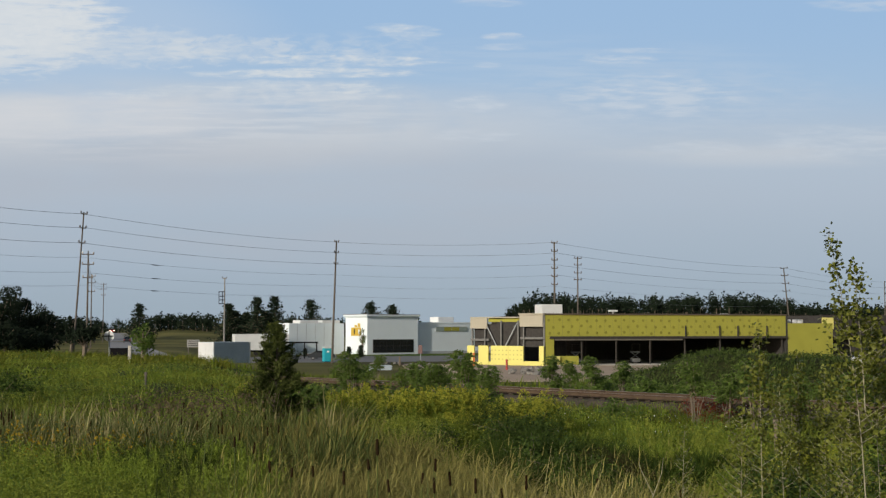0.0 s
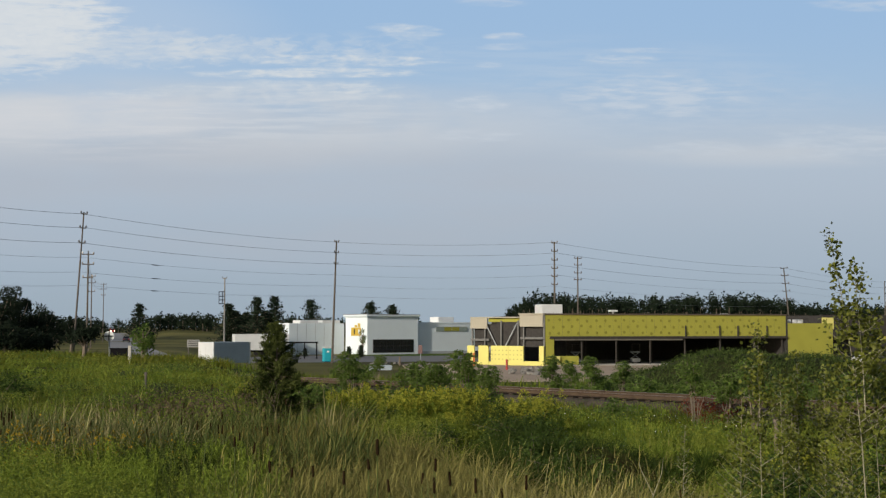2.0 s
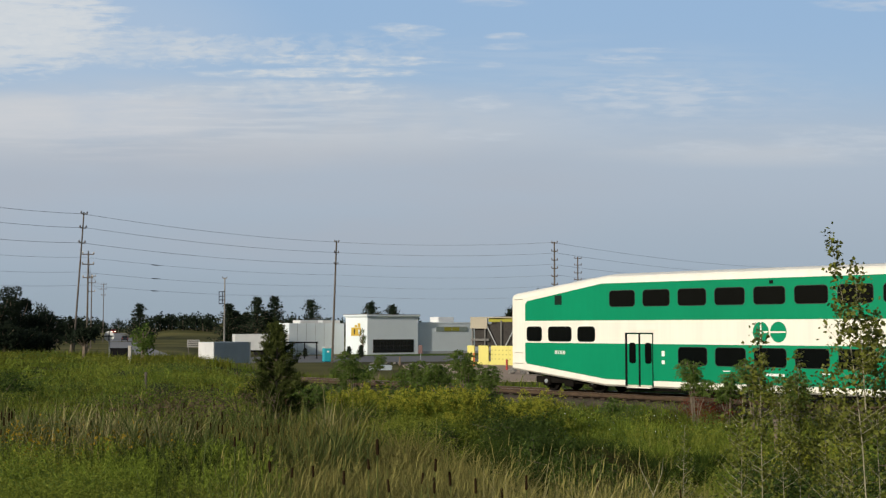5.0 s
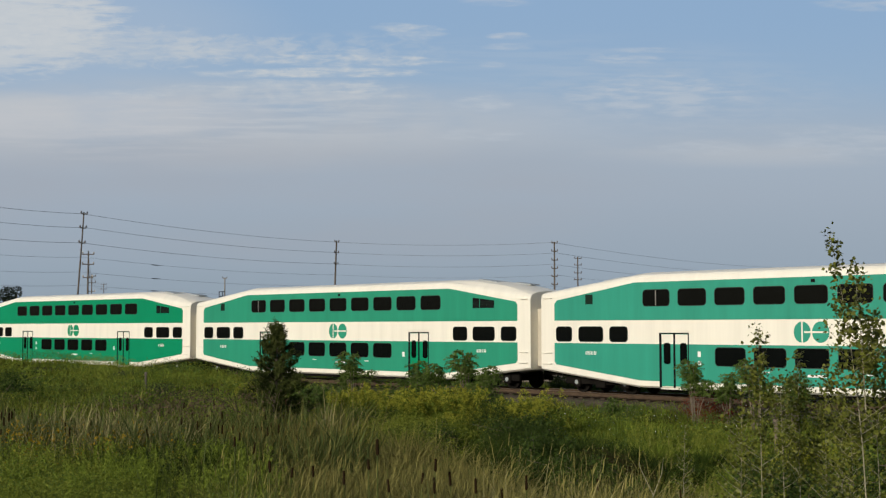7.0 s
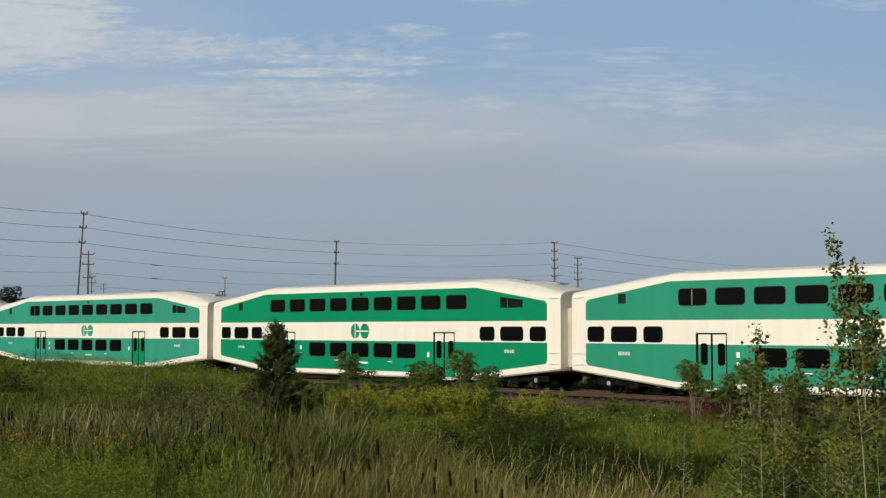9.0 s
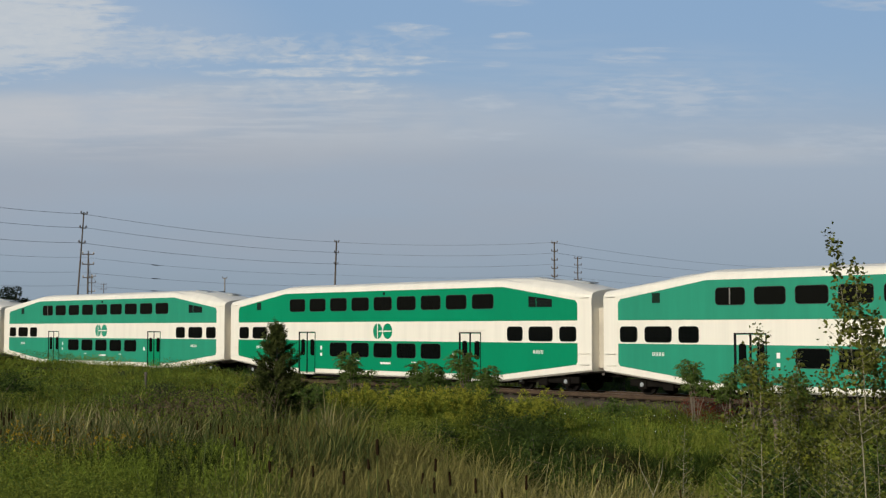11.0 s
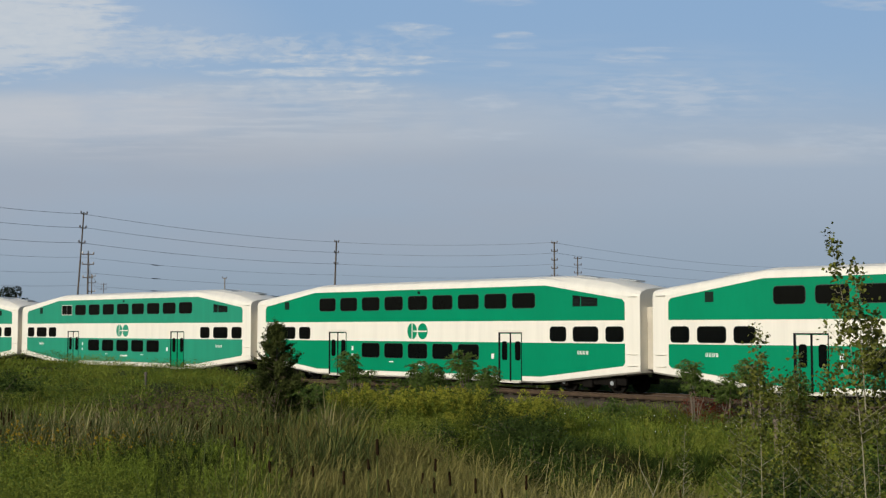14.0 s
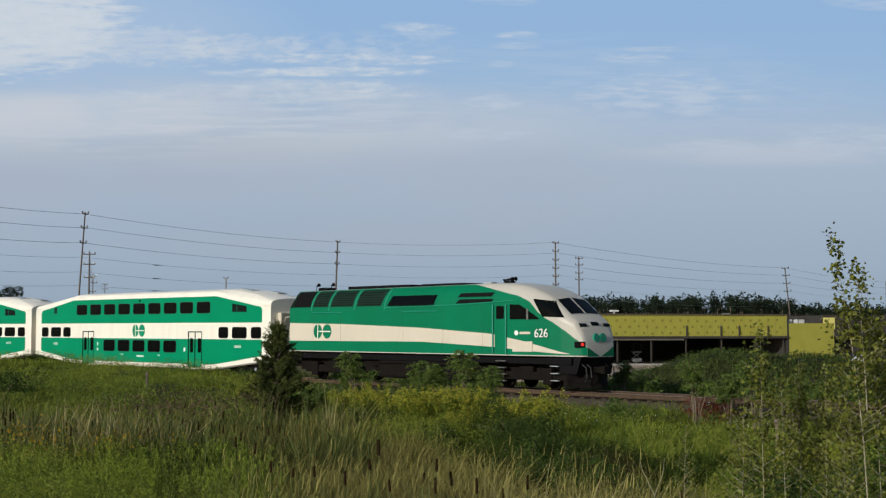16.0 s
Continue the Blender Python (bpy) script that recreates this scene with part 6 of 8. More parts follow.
    # short sward below the ballast, with tiny white flowers
    tussocks("short_grass", 1100, 22, 0.055, 0.24, 33, 48, 0.30, 0.008, GRASS, "short green grass below the ballast", -0.7, 21.0, fan=1.0)
    y = rng.uniform(33, 46, 130)
    x = rng.uniform(0.07, 0.26, 130) * y
    c = np.stack([x, y, sample(_GZ, x, y) + rng.uniform(0.3, 0.5, 130)], 1)
    v, f = diamonds(c, 0.034, 0.9, -0.1)
    stuff("white_flowers", v, f, WHITE_LETTER, "tiny white wildflowers in the grass", "flowers")
    # domed dark sedge clumps before it
    dome_clumps("sedge_clumps", [(0.050, 31.6, 0.9), (0.066, 32.0, 1.0), (0.083, 31.8, 0.9), (0.102, 31.4, 1.05), (0.121, 31.0, 1.1), (0.140, 30.4, 0.95), (0.157, 30.0, 0.75), (0.075, 29.5, 0.7), (0.112, 29.3, 0.75), (0.19, 29, 0.7), (0.21, 31, 0.6)], 1100, SEDGE, "domed clumps of dark green sedge")
    scatter = lambda n, b0, b1, d0, d1, r0, r1: [(rng.uniform(b0, b1), rng.uniform(d0, d1), rng.uniform(r0, r1)) for _ in range(n)]
    dome_clumps("grass_clumps", scatter(46, -0.37, -0.13, 20, 27, 0.5, 0.85), 400, GRASS_LIGHT, "rounded clumps of fresh light green grass")
    dome_clumps("grass_clumps", scatter(14, -0.225, -0.16, 25.5, 29, 1.0, 1.3), 900, SEDGE, "tall dark green rush clumps")
    dome_clumps("grass_clumps", scatter(50, -0.38, -0.12, 27.5, 41, 0.8, 1.15), 330, SEDGE, "rounded clumps of dark green grass")
    dome_clumps("grass_clumps", scatter(16, 0.17, 0.37, 20, 36, 0.35, 0.6), 380, GRASS_LIGHT, "rounded clumps of yellow-green grass")
    dome_clumps("grass_clumps", scatter(20, 0.10, 0.37, 17, 28, 0.35, 0.6), 420, SEDGE, "rounded clumps of dark green grass")
    # plumes on part of the dry grass
    for bb, hh in ((b, h), (b2, h2)):
        k = (rng.random(len(bb)) < 0.16) & (hh > 0.95)
        top = bb[k] + np.stack([rng.normal(0, 0.08, k.sum()), rng.normal(0, 0.08, k.sum()), hh[k] * 1.0], 1)
        n = len(top)
        v, f = blades(top, rng.uniform(0.14, 0.34, n), 0.010 * (top[:, 1] / 14) ** 0.75, np.abs(rng.normal(0.5, 0.3, n)), rng.normal(0.4, 1.0, n))
        stuff("grass_plumes", v, f, GRASS_TAN, "pale nodding grass plumes", "grass")
    # beyond the track
    x = rng.uniform(-50, 50, 42000)
    y = rng.uniform(36, 125, 42000)
    q = sample(_GQ, x, y)
    bare = (np.abs(x / y - 0.06) < 0.035) & (y > 88)
    road = (x / y < -0.19) & (x / y > -0.275) & (y > 108)
    heap = (x / y > 0.12) & (y < 88)
    ok = (q > 3.0) & (q < 42) & (np.abs(x / y) < 0.40) & ~bare & ~road & ~heap
    x, y = x[ok], y[ok]
    base = np.stack([x, y, sample(_GZ, x, y) - 0.03], 1)
    v, f = blades(base, np.clip(rng.normal(0.6, 0.2, len(x)), 0.15, None), 0.05 * rng.uniform(0.7, 1.4, len(x)), np.abs(rng.normal(0.3, 0.2, len(x))), rng.normal(0.3, 1.6, len(x)))
    stuff("far_side_weeds", v, f, GRASS, "weeds on the far side of the railway", "grass")
    bb = rng.uniform(-0.40, -0.17, 15000)
    y = rng.uniform(74, 112, 15000)
    x = bb * y
    ok = sample(_GQ, x, y) > 2.8
    x, y = x[ok], y[ok]
    base = np.stack([x, y, sample(_GZ, x, y) - 0.03], 1)
    v, f = blades(base, np.clip(rng.normal(0.62, 0.16, len(x)), 0.2, None), 0.035 * rng.uniform(0.7, 1.4, len(x)), np.abs(rng.normal(0.5, 0.3, len(x))), rng.normal(0.3, 1.6, len(x)))
    stuff("verge_grass", v, f, OLIVE, "yellow-green grass on the far verge of the railway", "grass")
    b3 = rng.uniform(0.12, 0.36, 38000)
    y = rng.uniform(50, 84, 38000)
    x = b3 * y
    ok = sample(_GQ, x, y) > 2.6
    x, y = x[ok], y[ok]
    base = np.stack([x, y, sample(_GZ, x, y) - 0.03], 1)
    v, f = blades(base, np.clip(rng.normal(0.26, 0.12, len(x)), 0.06, None), 0.045 * rng.uniform(0.6, 1.4, len(x)), np.abs(rng.normal(1.0, 0.4, len(x))), rng.normal(0.3, 1.6, len(x)))
    stuff("mound_weeds", v, f, MOUND_GREEN, "green weeds covering the earth mound", "grass")
    k = patch_noise(x, y, 0.35, 55.0) + rng.uniform(-0.2, 0.2, len(x)) > 0.12
    v, f = diamonds(base[k] + np.stack([np.zeros(k.sum()), np.zeros(k.sum()), rng.uniform(0.05, 0.36, k.sum())], 1), rng.uniform(0.07, 0.15, k.sum()), 0.5)
    stuff("mound_leaves", v, f, MOUND_GREEN, "broad weed leaves on the earth mound", "weeds")
    # low weeds right beside the ballast
    s = rng.uniform(-75, 45, 9000)
    o = rng.uniform(-4.2, -2.5, 9000)
    h_ = heading(s)
    x = np.interp(s, _S, _CX) + o * np.sin(h_)
    y = np.interp(s, _S, _CY) + o * np.cos(h_)
    base = np.stack([x, y, sample(_GZ, x, y) - 0.05], 1)
    v, f = blades(base, rng.uniform(0.12, 0.34, len(x)), 0.03 * rng.uniform(0.6, 1.5, len(x)), rng.uniform(0.1, 1.1, len(x)), rng.uniform(0, 6.28, len(x)))
    stuff("ballast_weeds", v, f, OLIVE, "low weeds at the edge of the ballast", "grass")
    c = base + np.stack([np.zeros(len(x)), np.zeros(len(x)), rng.uniform(0.05, 0.32, len(x))], 1)
    v, f = diamonds(c, rng.uniform(0.06, 0.13, len(x)), 0.4, -0.2)
    stuff("ballast_weeds", v, f, SHRUB, "leafy weeds at the edge of the ballast", "weeds")
    # weeds growing through the near shoulder of the ballast
    s = rng.uniform(-75, 45, 8000)
    o = rng.uniform(-3.7, -1.9, 8000)
    h_ = heading(s)
    x = np.interp(s, _S, _CX) + o * np.sin(h_)
    y = np.interp(s, _S, _CY) + o * np.cos(h_)
    zb = np.interp(o, [-3.4, -2.0], [-0.72, -0.25])
    ok = patch_noise(x, y, 0.3, 77.0) > 0.0
    base = np.stack([x, y, zb - 0.03], 1)[ok]
    m = len(base)
    v, f = blades(base, rng.uniform(0.08, 0.22, m), 0.028 * rng.uniform(0.6, 1.5, m), rng.uniform(0.1, 1.1, m), rng.uniform(0, 6.28, m))
    stuff("shoulder_weeds", v, f, GRASS, "short green weeds in the ballast shoulder", "grass")
    c = base + np.stack([np.zeros(m), np.zeros(m), rng.uniform(0.03, 0.18, m)], 1)
    v, f = diamonds(c, rng.uniform(0.05, 0.11, m), 0.4, -0.2)
    stuff("shoulder_weeds", v, f, LEAF_LIGHT, "small leafy weeds in the ballast shoulder", "weeds")
    # broad weed leaves for a rougher surface
    x, y = field_points(45000, -E, E, 13, 80, -2.6)
    ok = ~((x / y > 0.04) & (x / y < 0.205) & (y > 24) & (y < 48) & (rng.random(len(x)) < 0.85))
    x, y = x[ok], y[ok]
    c = np.stack([x, y, sample(_GZ, x, y) + rng.uniform(0.1, 0.6, len(x))], 1)
    v, f = diamonds(c, 0.036 * (y / 14) ** 0.75 * rng.uniform(0.6, 1.5, len(x)), 0.4)
    stuff("weed_leaves", v, f, SHRUB, "small broad weed leaves through the grass", "weeds")


def build_cattail(h):
    c = thing("cattail", "cattail with a dark brown seed head on a stiff stalk", "cattail", group="cattails in the ditch")
    bend = random.uniform(-0.06, 0.06)
    part("stalk", Geo().tube([(0, 0, 0), (bend * 0.4, 0, h * 0.5), (bend, 0, h - 0.25), (bend, 0, h)], [0.008, 0.007, 0.006, 0.003], 5), REED, c)
    low = h - random.uniform(0.26, 0.34)
    part("seed_head", Geo().tube([(bend, 0, low), (bend, 0, low + 0.015), (bend, 0, h - 0.145), (bend, 0, h - 0.13)], [0.006, 0.0175, 0.016, 0.005], 8), CATTAIL, c, "dark brown velvety seed head")
    for k in range(4):
        a = random.uniform(0, 6.28)
        hh = h * random.uniform(0.75, 1.05)
        v, f = blades(np.array([[0.02 * math.cos(a), 0.02 * math.sin(a), 0]]), np.array([hh]), np.array([0.02]), np.array([random.uniform(0.08, 0.3)]), np.array([a]))
        part("leaf", quick_mesh("leaf", v, f, REED), REED, c)
    return c


def build_cattails():
    base = [build_cattail(h) for h in (1.3, 1.5, 1.7)]
    spots = []
    # tall ones that stand nearest: bearing, distance, height
    for b, d, h in ((-0.0506, 13.5, 2.62), (-0.054, 14.5, 2.34), (-0.076, 15.0, 2.19), (-0.128, 17.0, 2.10), (-0.135, 18.0, 2.09), (-0.0095, 16.0, 2.27), (-0.005, 15.5, 2.04), (-0.033, 16.0, 1.98), (0.014, 16.0, 2.08), (-0.164, 20.0, 2.22), (-0.159, 21.0, 2.05), (0.030, 15.0, 2.06), (0.066, 16.0, 2.02), (-0.098, 18.5, 1.95), (-0.145, 19.5, 1.92), (-0.022, 17.5, 1.95)):
        build_cattail(h).matrix_basis = pose(b * d, d, gz(b * d, d) - 0.02, random.uniform(-3, 3), random.uniform(-9, 9), random.uniform(0, 360))
    for k in range(52):
        spots.append((random.uniform(-0.36, -0.12), random.uniform(27, 37)))
    for k in range(14):
        spots.append((random.uniform(-0.18, 0.2), random.uniform(14.5, 21)))
    for i, (b, d) in enumerate(spots):
        m = pose(b * d, d, gz(b * d, d) - 0.02, random.uniform(-3, 3), random.uniform(-4, 4), random.uniform(0, 360))
        if i < 3:
            base[i].matrix_basis = m
        else:
            copy_thing(base[i % 3], m)


def build_goldenrod(h, seed):
    g = thing("goldenrod_clump", "goldenrod clump with yellow flower plumes on leafy stems", "goldenrod", group="goldenrod on the bank")
    r = np.random.default_rng(seed)
    stems, leaves_, flowers = [], [], []
    st = Geo()
    for k in range(18):
        a, rad = r.uniform(0, 6.28), 0.5 * math.sqrt(r.random())
        x, y = rad * math.cos(a), rad * math.sin(a)
        hh = h * r.uniform(0.75, 1.1)
        tip = np.array([x * 1.5, y * 1.5, hh])
        st.tube([(x, y, 0), tuple(tip)], [0.007, 0.003], 4, False)
        f = r.uniform(0.15, 0.95, 26)
        leaves_.append(np.array([x, y, 0]) * (1 - f[:, None]) + tip * f[:, None])
        n = 52 if r.random() < 0.78 else 6
        u = r.random(n)
        flowers.append(tip + np.stack([r.normal(0, 0.075, n) * (1.25 - u), r.normal(0, 0.075, n) * (1.25 - u), -0.24 + 0.26 * u], 1))
    tagged(part("stem_mass", st, GOLD_STEM, g), kind="stuff")
    v, f = diamonds(np.concatenate(leaves_), 0.12, 0.26, 0.0)
    tagged(part("leafage", quick_mesh("leafage", v, f, GOLD_STEM), GOLD_STEM, g), kind="stuff")
    fl = np.concatenate(flowers)
    v, f = diamonds(fl, r.uniform(0.03, 0.065, len(fl)), 0.6, -0.3)
    tagged(part("bloom", quick_mesh("bloom", v, f, GOLD_FLOWER), GOLD_FLOWER, g, "dense yellow flower plumes"), kind="stuff")
    return g


def build_goldenrods():
    base = [build_goldenrod(h, s) for h, s in ((1.15, 1), (1.3, 2), (1.05, 3))]
    spots = []
    hearts = ((-0.079, 45.2, 5), (-0.058, 44.6, 7), (-0.036, 42.4, 7), (-0.014, 40.2, 9), (0.006, 39.4, 7), (0.021, 38.6, 8), (0.052, 37.6, 6), (0.065, 37.4, 9), (0.081, 37.2, 2))
    for b0, d0, n in hearts:
        spots += [(b0 + random.gauss(0, 0.0038), d0 + random.gauss(0, 0.5)) for _ in range(n)]
    for n, b0, b1, d0, d1 in ((1, -0.34, -0.29, 28, 30), (2, 0.24, 0.30, 25, 30), (3, -0.165, -0.14, 47, 54), (3, 0.27, 0.36, 24, 30)):
        spots += [(random.uniform(b0, b1), random.uniform(d0, d1)) for _ in range(n)]
    for i, (b, d) in enumerate(spots):
        m = pose(b * d, d, gz(b * d, d) - 0.03, 0, 0, random.uniform(0, 360))
        if i < 3:
            base[i].matrix_basis = m
        else:
            o = copy_thing(base[i % 3], m)
            k = random.choice((0.7, 0.85, 1.0, 1.12))
            o.scale = (0.5 + 0.5 * k, 0.5 + 0.5 * k, k)


def build_shrub(name, label, category, h, r, n, leaf, material, seed, stems=6, bark=None, group="", aspect=0.42, lowest=0.15):
    s = thing(name, label, category, group=group)
    q = np.random.default_rng(seed)
    st = Geo()
    pts = []
    for k in range(stems):
        a = 2 * math.pi * k / stems + q.uniform(-0.5, 0.5)
        hh, rr = h * q.uniform(0.6, 1.0), r * q.uniform(0.4, 1.0)
        p = [np.array([0.06 * math.cos(a), 0.06 * math.sin(a), 0]), np.array([rr * 0.35 * math.cos(a), rr * 0.35 * math.sin(a), hh * 0.5]), np.array([rr * 0.8 * math.cos(a + 0.2), rr * 0.8 * math.sin(a + 0.2), hh])]
        st.tube([tuple(w) for w in p], [0.018, 0.012, 0.005], 5, False)
        for j in range(5):
            f = q.uniform(0.35, 1)
            c = p[0] * (1 - f) ** 2 + 2 * p[1] * f * (1 - f) + p[2] * f * f
            e = c + q.normal(0, 1, 3) * np.array([0.3, 0.3, 0.16]) * r
            st.tube([tuple(c), tuple(e)], [0.007, 0.003], 4, False)
            m = n // (stems * 5)
            t = q.random(m)[:, None] ** 0.6
            pts.append(c * (1 - t) + e * t + q.normal(0, 1, (m, 3)) * 0.12 * r * np.array([1, 1, 0.7]))
    tagged(part("stem_mass", st, bark or BARK, s), kind="stuff")
    c = np.concatenate(pts)
    c = c[c[:, 2] > lowest * h]
    v, f = diamonds(c, leaf * q.uniform(0.6, 1.3, len(c)), aspect, 0.2)
    tagged(part("foliage", quick_mesh("foliage", v, f, material), material, s), kind="stuff")
    return s


def build_sumac(name, label, h, r, stems, seed, group):
    """Bare stems that carry drooping rows of paired leaflets."""
    s = thing(name, label, "shrub", group=group)
    q = np.random.default_rng(seed)
    st = Geo()
    pts, sz = [], []
    for k in range(stems):
        a = 2 * math.pi * k / stems + q.uniform(-0.6, 0.6)
        lean = r * q.uniform(0.15, 0.75)
        top = np.array([math.cos(a) * lean, math.sin(a) * lean, h * (q.uniform(0.68, 1.0) if k else 1.0)])
        st.tube([(0.05 * math.cos(a), 0.05 * math.sin(a), 0), tuple(top * np.array([0.4, 0.4, 0.5])), tuple(top)], [0.018, 0.013, 0.006], 5, False)
        for j in range(15):
            f = q.uniform(0.72, 1.0)
            c = top * np.array([f * f, f * f, f])
            w = q.uniform(0, 6.28)
            L = r * q.uniform(0.35, 0.62)
            u = np.linspace(0.12, 1, 13)
            rise = L * (0.75 * u - 0.85 * u * u)
            line = c + np.stack([np.cos(w) * L * u, np.sin(w) * L * u, rise], 1)
            st.tube([tuple(c), tuple(line[6]), tuple(line[12])], [0.004, 0.003, 0.002], 3, False)
            side = np.array([-math.sin(w), math.cos(w), -0.25])
            for sgn in (-1, 1):
                pts.append(line + sgn * side * np.array([1, 1, sgn]) * 0.045 * np.sin(np.pi * (0.15 + 0.8 * u))[:, None] + q.normal(0, 0.012, (13, 3)))
                sz.append(0.13 * (1 - 0.45 * u) * q.uniform(0.8, 1.2, 13))
    tagged(part("stem_mass", st, BARK, s), kind="stuff")
    v, f = diamonds(np.concatenate(pts), np.concatenate(sz), 0.42, 0.45)
    tagged(part("foliage", quick_mesh("foliage", v, f, SHRUB), SHRUB, s, "drooping rows of paired green leaflets"), kind="stuff")
    return s


def build_shrubs():
    kinds = [build_shrub("shrub", "leafy green shrub growing beside the track", "shrub", 1.7, 1.15, 2600, 0.15, SHRUB, 11, group="shrubs by the railway"),
             build_shrub("shrub", "leafy green shrub growing beside the track", "shrub", 1.3, 0.9, 2000, 0.13, SHRUB, 12, group="shrubs by the railway"),
             build_shrub("shrub", "dark green spreading shrub in the meadow", "shrub", 1.0, 1.3, 2800, 0.10, SHRUB_DARK, 13, group="meadow shrubs"),
             build_sumac("sumac_bush", "green sumac bush with drooping leaflets beside the track", 2.3, 0.8, 7, 15, "green sumac by the railway"),
             build_shrub("sumac_shrub", "small sumac shrub with red leaves beside the track", "shrub", 1.25, 0.75, 800, 0.085, RED_LEAF, 14, group="red sumac", aspect=0.34, lowest=0.3)]
    spots = [(3, -0.0715, 52, 1.1), (1, -0.062, 53, 1.0), (3, -0.079, 52.5, 0.75), (3, -0.022, 48, 0.95), (1, -0.030, 48, 1.1), (3, -0.005, 47, 0.9), (1, -0.012, 47.5, 1.2), (1, 0.006, 46, 1.1), (3, 0.0195, 46, 1.1), (3, 0.034, 45, 0.85), (1, 0.040, 44, 0.9), (1, 0.026, 45, 1.0),
             (1, 0.133, 42.5, 0.75), (1, 0.146, 42, 0.6), (3, 0.200, 42.6, 1.03), (3, 0.2265, 42, 0.88), (3, 0.247, 40.5, 1.1), (3, 0.278, 39, 0.95), (2, 0.0, 35.6, 0.7), (2, 0.052, 34.6, 0.9), (2, 0.07, 34.6, 1.0), (2, -0.06, 40, 0.8), (4, 0.196, 44.6, 0.6), (4, 0.203, 44.0, 0.9), (4, 0.212, 43.6, 0.55), (4, 0.217, 43.4, 0.75), (4, 0.226, 43.0, 0.95), (4, 0.207, 42.4, 0.5), (4, 0.222, 42.2, 0.5),
             (2, 0.062, 29, 0.7), (2, 0.085, 29.5, 0.8), (2, 0.105, 29, 0.85), (2, 0.125, 28.5, 0.8), (2, 0.145, 27.5, 0.7), (2, 0.07, 31, 1.0), (2, 0.28, 25, 1.1), (2, 0.25, 27, 0.9), (2, 0.18, 23, 0.8), (2, 0.32, 22, 1.0), (2, 0.35, 26, 1.2),
             (2, -0.355, 52, 1.3), (1, -0.100, 50, 1.0), (1, -0.112, 49, 0.9),
             # far side of the track
             (3, 0.086, 62, 1.0), (1, 0.094, 62, 1.1), (3, 0.102, 61, 0.9), (3, 0.117, 59, 1.0), (1, 0.125, 59, 1.1), (3, 0.143, 57, 0.9), (1, 0.16, 55, 1.0), (1, 0.02, 74, 1.1), (1, 0.0, 76, 1.1), (1, -0.03, 79, 1.1), (3, -0.052, 80, 0.9), (1, -0.065, 83, 1.1), (1, -0.085, 84, 1.0), (1, -0.015, 78, 1.0),
             (1, 0.165, 60, 0.8), (1, 0.185, 60, 0.7), (1, 0.205, 58, 0.7), (1, 0.25, 56, 0.8), (1, 0.28, 56, 0.9), (1, 0.30, 55, 0.9), (0, 0.33, 53, 0.9), (0, 0.355, 54, 1.0)]
    first = set()
    for k, b, d, sc in spots:
        x = b * d
        m = pose(x, d, gz(x, d) - 0.05, 0, 0, random.uniform(0, 360)) @ Matrix.Diagonal((sc, sc, sc, 1))
        if k not in first:
            first.add(k)
            kinds[k].matrix_basis = m
            kinds[k].scale = (sc, sc, sc)
        else:
            o = copy_thing(kinds[k], Matrix.LocRotScale(m.translation, m.to_quaternion(), None))
            o.scale = (sc, sc, sc)


def build_cedar():
    c = thing("cedar_tree", "small dark conical cedar standing in the meadow", "conifer")
    b, d = -0.1335, 45.0
    c.matrix_basis = pose(b * d, d, gz(b * d, d) - 0.1)
    H = 3.7
    st = Geo().tube([(0, 0, 0), (0.03, 0, H * 0.5), (0.06, 0, H * 0.97)], [0.07, 0.045, 0.008], 7)
    pts = []
    for k in range(120):
        f = 0.03 + 0.95 * (k / 120)
        a = k * 2.4 + rng.uniform(-0.5, 0.5)
        r = 1.5 * (1 - f) ** 0.9 * rng.uniform(0.4, 1.1) + 0.05
        s = np.array([0.06 * f, 0, f * H])
        e = s + np.array([r * math.cos(a), r * math.sin(a), r * rng.uniform(0.35, 0.8)])
        e[2] = min(e[2], H + 0.05)
        st.tube([tuple(s), tuple(e)], [0.016, 0.004], 4, False)
        # sprays along the branch, pointing outwards and up
        for j in range(4 + int(8 * r)):
            u = rng.uniform(0.15, 1.0) ** 0.8
            w = s * (1 - u) + e * u
            tip = w + np.array([math.cos(a) * 0.14, math.sin(a) * 0.14, 0.16]) * rng.uniform(0.5, 1.4) + rng.normal(0, 0.07, 3)
            t = rng.random(24)[:, None]
            pts.append(w * (1 - t) + tip * t + rng.normal(0, 0.022, (24, 3)))
    part("trunk", st, BARK, c)
    v, f = diamonds(np.concatenate(pts), 0.11, 0.28, -0.6)
    tagged(part("crown", quick_mesh("crown", v, f, CEDAR), CEDAR, c), kind="stuff")
    return c


